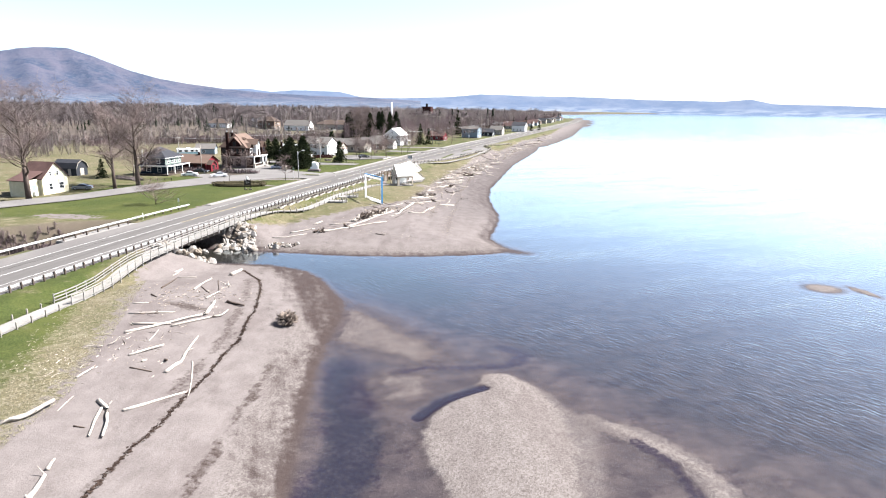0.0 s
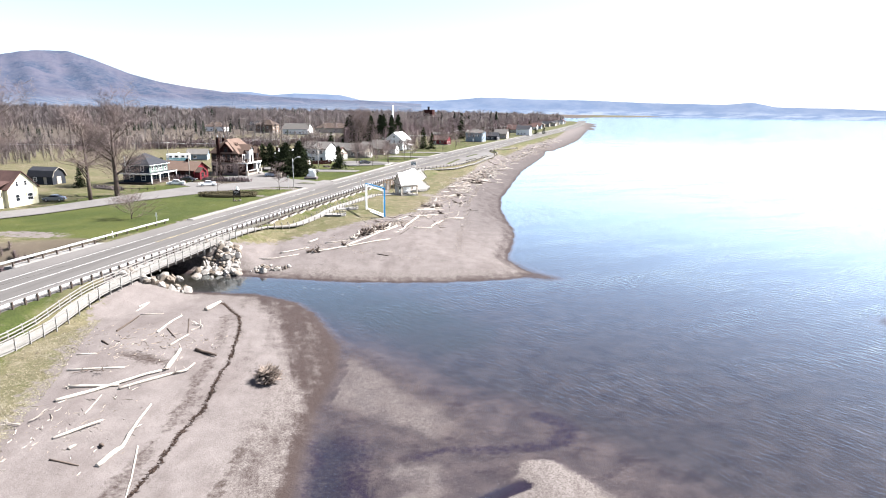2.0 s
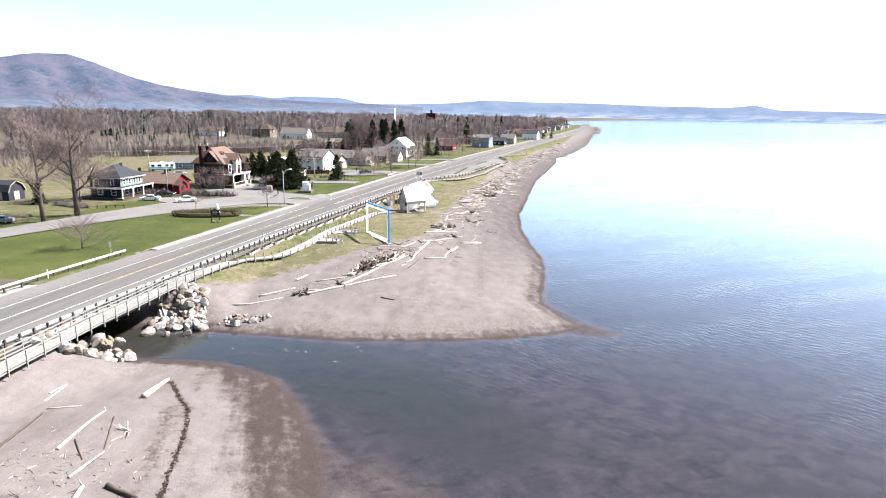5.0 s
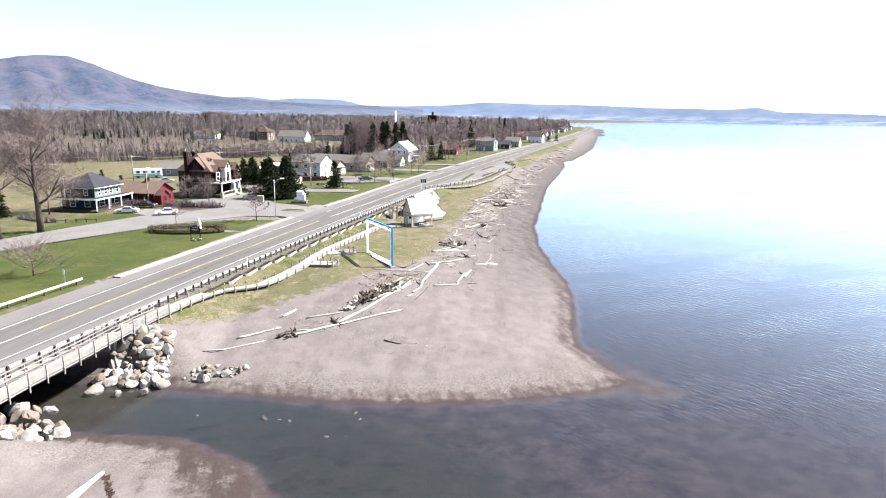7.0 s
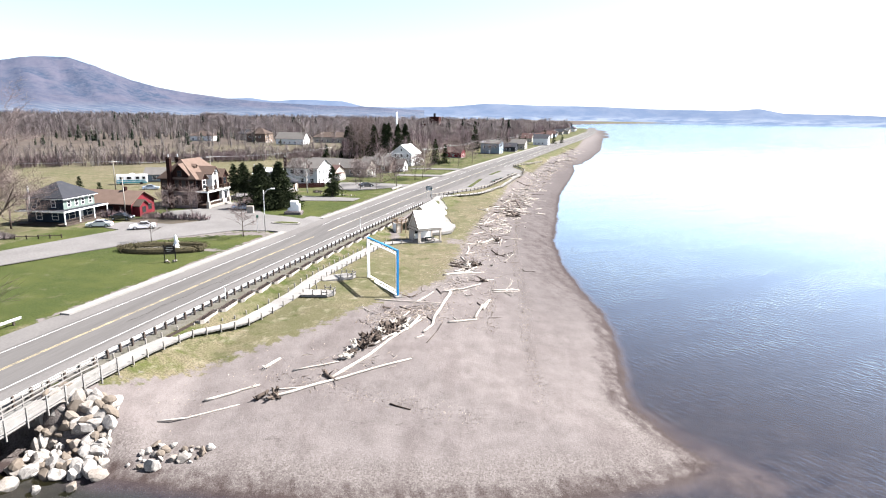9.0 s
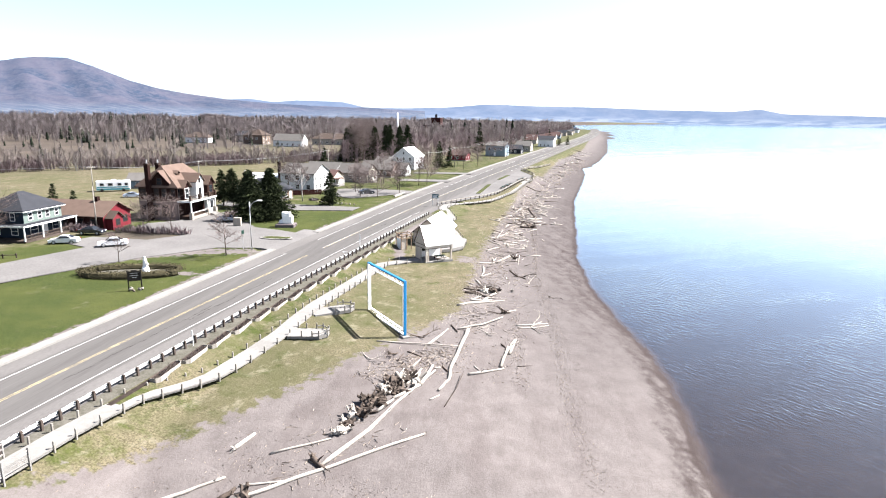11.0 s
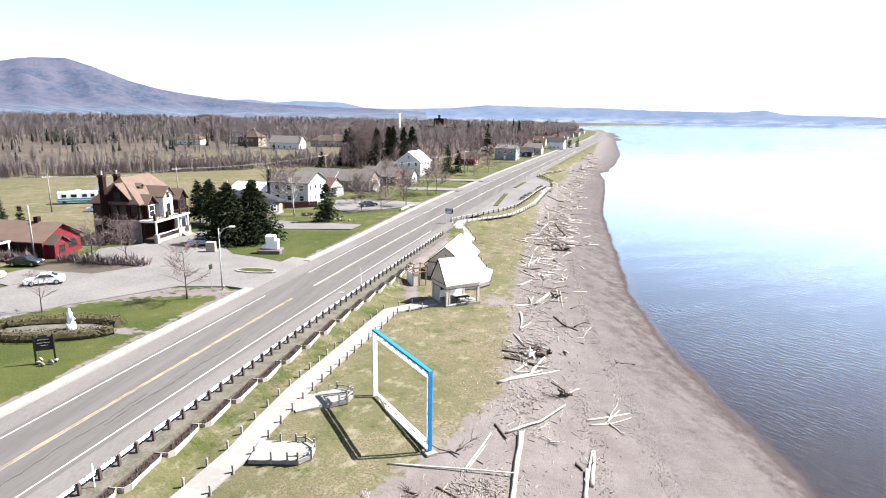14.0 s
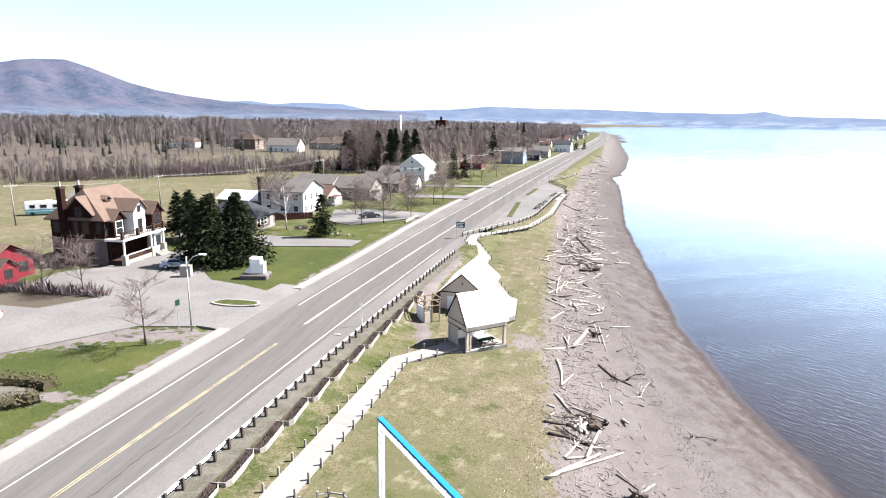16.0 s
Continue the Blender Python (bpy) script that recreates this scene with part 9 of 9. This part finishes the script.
drift_log([(-27.5, 200.1), (-26.3, 197.4)], 0.12)
drift_log([(-23.5, 206.4), (-21.2, 206.9)], 0.14)
drift_log([(-21.8, 204.4), (-21.1, 202.7)], 0.2, True)
drift_log([(-24.8, 203.5), (-22.3, 205.0)], 0.1)
drift_log([(-26.8, 225.2), (-24.5, 226.5)], 0.08, True)
drift_log([(-19.5, 253.4), (-18.3, 247.0)], 0.13)
drift_log([(-19.5, 270.4), (-17.7, 273.0)], 0.14)
drift_log([(-25.3, 209.7), (-24.5, 214.2)], 0.13)
drift_log([(-27.0, 193.9), (-26.4, 193.0)], 0.16, True)
drift_log([(-38.9, 108.1), (-33.5, 112.4), (-27.5, 117.1)], 0.2)
drift_log([(-44.1, 107.1), (-42.3, 108.5), (-40.4, 110.2)], 0.2)
drift_log([(-46.1, 103.3), (-40.8, 107.0)], 0.12)
drift_log([(-39.0, 109.6), (-36.1, 110.5)], 0.12)
drift_log([(-38.3, 113.1), (-34.5, 115.5)], 0.14)
drift_log([(-34.3, 112.2), (-32.0, 116.9), (-30.7, 121.3), (-28.6, 128.6)], 0.22)
drift_log([(-41.2, 113.2), (-40.5, 115.1)], 0.25)
drift_log([(-27.8, 109.0), (-25.9, 108.4)], 0.12, True)
drift_log([(-51.1, 101.8), (-47.5, 98.2), (-49.2, 102.9)], 0.2)
drift_log([(-39.6, 107.9), (-39.0, 108.9)], 0.3, True)
drift_log([(-35.1, 113.0), (-33.9, 112.0)], 0.3, True)
drift_log([(-32.0, 127.0), (-30.9, 124.8)], 0.2)
drift_log([(-21.2, 144.7), (-17.3, 147.5)], 0.13)
drift_log([(-22.3, 133.7), (-21.2, 139.8)], 0.2)
# logs thrown up along the far beach
for k in range(150):
    y = 215 + 330 * drng.random() ** 1.25
    base = float(np.interp(y, [215, 270, 330, 420, 470, 580], [-17.5, -16, -9, 2, 10, 28]))
    x = base + drng.gauss(-1.0, 2.6)
    a = drng.uniform(0, math.pi)
    ln = drng.uniform(1.5, 5.5)
    drift_log([(round(x, 1), round(y, 1)), (round(x + math.cos(a) * ln, 1), round(y + math.sin(a) * ln, 1))], drng.uniform(0.10, 0.24), drng.random() < 0.18)

for k in range(95):
    y = drng.uniform(176, 245)
    x = float(np.interp(y, [176, 210, 245], [-24.0, -22.5, -20.0])) + drng.gauss(0, 2.3)
    a = drng.uniform(0, math.pi)
    ln = drng.uniform(1.0, 3.8)
    drift_log([(round(x, 1), round(y, 1)), (round(x + math.cos(a) * ln, 1), round(y + math.sin(a) * ln, 1))], drng.uniform(0.07, 0.18), drng.random() < 0.2)

# the upturned root ball on the south beach
rb = bmesh.new()
bmesh.ops.create_icosphere(rb, subdivisions=2, radius=0.72)
for v in rb.verts:
    v.co = Vector((v.co.x, v.co.y, v.co.z * 0.8)) * (1 + 0.35 * noise.noise(v.co * 3))
core = mesh_ob("root_ball", rb, M["drift_dark"])
core.matrix_world = pose(-26.2, 61.6, gz(-26.2, 61.6) + 0.5) @ Matrix.Diagonal((1.2, 1.2, 1.2, 1))
tagged(core, "dark upturned root ball bristling on the sand", "driftwood")
rt = bmesh.new()
for k in range(520):
    d = Vector((drng.gauss(0, 1), drng.gauss(0, 1), drng.gauss(0.35, 0.8))).normalized()
    ln = drng.uniform(0.75, 1.15)
    if d.z < -0.25:
        d.z = -0.1
    add_tube(rt, [d * 0.35, d * ln * 0.7 + Vector((drng.gauss(0, 0.07), drng.gauss(0, 0.07), 0)), d * ln + Vector((drng.gauss(0, 0.12), drng.gauss(0, 0.12), 0.02))], [0.045, 0.035, 0.012], 3, False)
part("root_tangle", rt, M["root_wood"], core, "tangle of grey-brown roots")

# broken stumps heaped in the drift line
def stump(x, y, size, seed, dark):
    rg = random.Random(seed)
    bm = bmesh.new()
    bmesh.ops.create_icosphere(bm, subdivisions=2, radius=0.42)
    for v in bm.verts:
        v.co = Vector((v.co.x * 1.2, v.co.y, v.co.z * 0.8 + 0.2)) * (1 + 0.55 * noise.noise(v.co * 4 + Vector((seed, 0, 0))))
    wood = M["drift_dark" if dark else "drift"]
    o = mesh_ob("driftwood_stump", bm, wood)
    for k in range(rg.randint(5, 8)):
        a = rg.uniform(0, 6.28)
        d = Vector((math.cos(a), math.sin(a), rg.uniform(-0.05, 0.75)))
        p = d * 0.25 + Vector((0, 0, 0.15))
        q = p + d * rg.uniform(0.3, 0.8)
        r = q + Vector((rg.uniform(-0.25, 0.25), rg.uniform(-0.25, 0.25), rg.uniform(-0.15, 0.3)))
        bm = bmesh.new()
        add_tube(bm, [p, q, r], [0.17, 0.11, 0.03], 5)
        part("root", bm, wood, o)
    o.matrix_world = Matrix.LocRotScale((x, y, gz(x, y) - 0.05), Euler((rg.uniform(-0.3, 0.3), rg.uniform(-0.3, 0.3), rg.uniform(0, 6.28))), (size,) * 3)
    return tagged(o, "dark broken tree stump in the drift line" if dark else "bleached broken tree stump in the drift line", "driftwood", "driftwood on the beach")


srg = random.Random(8)
for k in range(30):
    t = srg.random() ** 0.8
    stump(-34.6 + 4.0 * t + srg.gauss(0, 0.45), 115.6 + 11.0 * t + srg.gauss(0, 0.5), srg.uniform(0.55, 1.25), 500 + k, srg.random() < 0.62)
for k, (x, y, z0) in enumerate(((-24.6, 158.0, 1.2), (-26.0, 157.2, 1.0), (-22.8, 149.2, 0.8), (-19.7, 214.5, 1.6), (-20.6, 192.0, 1.0), (-22.4, 181.0, 0.9), (-38.3, 108.6, 0.9))):
    stump(x, y, z0, 560 + k, k % 3 != 1)

# splinters and chips in the drift lines
cr = np.random.RandomState(6)
vs, fs = [], []


def chips(x0, y0, x1, y1, spread, count, size=0.35):
    for k in range(count):
        t = cr.rand()
        x, y = x0 + (x1 - x0) * t + cr.normal(0, spread), y0 + (y1 - y0) * t + cr.normal(0, spread)
        a, ln, w = cr.uniform(0, 3.14), size * cr.uniform(0.3, 1.6), size * cr.uniform(0.05, 0.16)
        chip_spots.append((x, y, a, ln, w, cr.uniform(0.02, 0.10)))


chip_spots = []
chips(-33.5, 125, -28.5, 134, 1.1, 900, 0.22)
chips(-27, 140, -26, 212, 1.9, 4200, 0.22)
chips(-25, 212, -16, 300, 2.4, 2600, 0.4)
chips(-12, 320, 12, 460, 3.0, 900, 0.8)
chips(-47, 104, -36, 118, 2.2, 170, 0.2)
chips(-46, 62, -36, 68, 3.0, 190, 0.3)
chips(-42, 44, -34, 50, 2.2, 110, 0.3)
chips(-29, 128, -27, 135, 1.2, 260, 0.3)
chips(-23, 128, -21, 150, 1.0, 160, 0.25)
chips(-14.5, 112, -16.2, 128, 0.55, 420, 0.13)
chips(-16.2, 128, -16.4, 142, 0.5, 420, 0.13)
chips(-16.4, 142, -18.6, 172, 0.6, 800, 0.14)
chips(-18.6, 172, -18.8, 212, 0.4, 1200, 0.16)
chips(-20.6, 128, -21.4, 150, 0.5, 700, 0.14)
chips(-40, 112, -20, 108, 0.7, 500, 0.16)
ca = np.array(chip_spots)
cz = ground(ca[:, 0], ca[:, 1])
for (x, y, a, ln, w, h), z in zip(chip_spots, cz):
    c, s = math.cos(a), math.sin(a)
    b = len(vs)
    vs += [(x - c * ln / 2, y - s * ln / 2, z + 0.01), (x - s * w, y + c * w, z), (x + c * ln / 2, y + s * ln / 2, z + h), (x + s * w, y - c * w, z), (x, y, z + w * 1.2 + 0.02)]
    fs += [(b, b + 4, b + 1), (b + 1, b + 4, b + 2), (b + 2, b + 4, b + 3), (b + 3, b + 4, b)]
# broken branches and twigs tangled in the drift line
tw = []
for x0, y0, x1, y1, sp, cnt in ((-26.0, 140, -25.0, 165, 1.1, 170), (-25.2, 165, -23.0, 212, 1.6, 420), (-23.0, 212, -17.0, 262, 1.9, 420), (-17, 262, -8, 330, 2.4, 320), (-34, 126, -29, 134, 1.2, 150), (-21.5, 150, -20, 172, 1.2, 60), (-37, 112, -31, 118, 1.4, 60), (-42, 62, -38, 70, 2.0, 60), (-39, 44, -36, 56, 1.8, 50)):
    for k in range(cnt):
        t = cr.rand()
        tw.append((x0 + (x1 - x0) * t + cr.normal(0, sp), y0 + (y1 - y0) * t + cr.normal(0, sp), cr.uniform(0, 3.14), cr.uniform(0.25, 1.0) * (1.5 if y0 > 200 else 1.0), cr.uniform(0.012, 0.035) * (1.5 if y0 > 200 else 1.0)))
tz0 = ground(np.array([q[0] for q in tw]), np.array([q[1] for q in tw]))
for (x, y, a, ln, w), z in zip(tw, tz0):
    if land_distance(np.array([x]), np.array([y]))[0] < 7.5:
        continue
    c, q, lift, bend = math.cos(a), math.sin(a), cr.uniform(0.0, 0.35) * ln * (cr.rand() < 0.35), cr.normal(0, 0.12) * ln
    b = len(vs)
    for u, off, e in ((-0.5, 0.0, 0.0), (0.05, bend, 0.5), (0.5, 0.0, 1.0)):
        px, py, pz = x + c * ln * u - q * off, y + q * ln * u + c * off, z + w + lift * e
        ww = w * (1.15 - 0.8 * e)
        vs += [(px - q * ww, py + c * ww, pz - ww), (px + q * ww, py - c * ww, pz - ww), (px, py, pz + ww)]
    for k in (0, 3):
        fs += [(b + k, b + k + 1, b + k + 4, b + k + 3), (b + k + 1, b + k + 2, b + k + 5, b + k + 4), (b + k + 2, b + k, b + k + 3, b + k + 5)]
M["chip"] = island_mat("bleached_wood_chips", (0.35, 0.308, 0.266), (0.28, 0.231, 0.189), (0.06, 0.043, 0.034))
tagged(pydata("wood_debris", vs, fs, M["chip"]), "scattered bleached wood splinters in the drift line", "debris", kind="stuff")

# straw tussocks in the rough grass
vs, fs = [], []
tus = []
tr2 = np.random.RandomState(15)
while len(tus) < 6000:
    if tr2.rand() < 0.86:
        x, y = tr2.uniform(-50, -33), tr2.uniform(24, 78)
        e = np.interp(y, EDGE_Y, EDGE_X)
        if x > e + 1.2 or x < e - 6.5 or tr2.rand() > 0.95 - (e - x) * 0.14:
            continue
    else:
        x, y = tr2.uniform(-37, -20), tr2.uniform(128, 172)
        e = np.interp(y, EDGE_Y, EDGE_X)
        if x > e + 0.6 or x < e - 7.5 or tr2.rand() > 1 - (e - x) * 0.1:
            continue
    tus.append((x, y))
tz = ground(np.array([p[0] for p in tus]), np.array([p[1] for p in tus]))
for (x, y), z in zip(tus, tz):
    s = tr2.uniform(0.10, 0.26) if y < 100 else tr2.uniform(0.05, 0.11)
    for k in range(7):
        a = tr2.uniform(0, 6.28)
        b = len(vs)
        c, q = math.cos(a), math.sin(a)
        vs += [(x - q * 0.025, y + c * 0.025, z - 0.02), (x + q * 0.025, y - c * 0.025, z - 0.02), (x + c * s, y + q * s, z + s * tr2.uniform(0.1, 0.55))]
        fs.append((b, b + 1, b + 2))
M["straw"] = island_mat("dry_straw", (0.205, 0.185, 0.140), (0.165, 0.148, 0.108), (0.095, 0.085, 0.058))
tagged(pydata("dry_grass", vs, fs, M["straw"]), "tufts of dry straw-coloured grass above the beach", "grass", kind="stuff")

# the dark line of seaweed and twigs left by the tide
vs, fs, flakes = [], [], []
LINE = [(-25.6, 20), (-26.3, 29.8), (-27.3, 41.7), (-29.1, 55.2), (-31.4, 64), (-33.4, 70.2), (-36.4, 76.5), (-39.7, 80.1), (-41.5, 82)]
for (ax, ay), (bx, by) in zip(LINE, LINE[1:]):
    length = math.hypot(bx - ax, by - ay)
    for k in range(int(length * 45)):
        t = cr.rand()
        sway = 0.10 * math.sin((ay + (by - ay) * t) * 0.7) + 0.05 * math.sin((ay + (by - ay) * t) * 2.3)
        flakes.append((ax + (bx - ax) * t + sway + cr.normal(0, 0.065), ay + (by - ay) * t + cr.normal(0, 0.1)))
fz = ground(np.array([f[0] for f in flakes]), np.array([f[1] for f in flakes]))
for (x, y), z in zip(flakes, fz):
    b = len(vs)
    s = cr.uniform(0.05, 0.16)
    r = cr.normal(0, s, (3, 2))
    vs += [(x + r[0][0], y + r[0][1], z + 0.02), (x + r[1][0], y + r[1][1], z + cr.uniform(0.02, 0.09)), (x + r[2][0], y + r[2][1], z + 0.015)]
    fs.append((b, b + 1, b + 2))
M["weed"] = island_mat("dark_dried_seaweed", (0.0315, 0.0224, 0.0189), (0.042, 0.0294, 0.0238), (0.0175, 0.0126, 0.0112))
tagged(pydata("seaweed_line", vs, fs, M["weed"]), "dark line of dried seaweed and twigs on the sand", "seaweed", kind="stuff")


# dark branchy snags thrown up on the beach
def snag(x, y, seed, size, dark, label):
    """A broken crown lying on its side, limbs in the air."""
    rg = random.Random(seed)
    bm = bmesh.new()

    def limb(p, d, ln, r, depth):
        pts, rad = [p.copy()], [r]
        for i in range(4):
            d = (d + Vector((rg.uniform(-0.35, 0.35), rg.uniform(-0.35, 0.35), rg.uniform(-0.22, 0.2)))).normalized()
            q = pts[-1] + d * ln / 4
            q.z = max(q.z, 0.04)
            pts.append(q)
            rad.append(r * (1 - 0.75 * (i + 1) / 4))
        add_tube(bm, pts, [max(k, 0.012) for k in rad], 5)
        if depth:
            for k in range(rg.randint(2, 4)):
                j = rg.randint(1, 3)
                nd = (d + Vector((rg.uniform(-1, 1), rg.uniform(-1, 1), rg.uniform(-0.1, 0.7)))).normalized()
                limb(pts[j], nd, ln * rg.uniform(0.4, 0.65), rad[j] * 0.6, depth - 1)

    a = rg.uniform(0, 6.28)
    for k in range(2):
        limb(Vector((rg.uniform(-0.3, 0.3), rg.uniform(-0.3, 0.3), 0.12)), Vector((math.cos(a + 2.2 * k), math.sin(a + 2.2 * k), 0.12)), size, 0.05 * size ** 0.7, 2)
    o = mesh_ob("driftwood_snag", bm, M["drift_dark" if dark else "drift"], smooth=True)
    o.matrix_world = pose(x, y, gz(x, y))
    return tagged(o, label, "driftwood", "driftwood on the beach")


for k, (x, y, s, dk) in enumerate(((-26.3, 159.5, 2.6, True), (-25.2, 158.6, 2.2, True), (-26.9, 155.4, 2.4, True), (-25.9, 154.4, 1.8, False), (-20.5, 168.9, 2.6, True), (-19.8, 165.6, 2.2, False), (-19.7, 216.7, 2.4, True), (-16.3, 159.7, 1.2, True), (-31.5, 137.0, 1.8, True), (-24.2, 140.0, 1.3, False), (-23.2, 148.4, 1.5, True), (-19.3, 145.4, 2.2, False), (-22.3, 186, 1.8, True), (-24, 178, 1.6, False), (-21.5, 200, 2.0, False), (-33.0, 131.5, 1.8, True), (-35.5, 129.0, 1.5, False), (-38.5, 72.0, 1.4, False), (-41.0, 58.0, 1.2, True), (-39.5, 49.0, 1.3, False))):
    snag(x, y, 300 + k, s, dk, "dark branching driftwood snag on the sand" if dk else "bleached branching driftwood snag on the sand")
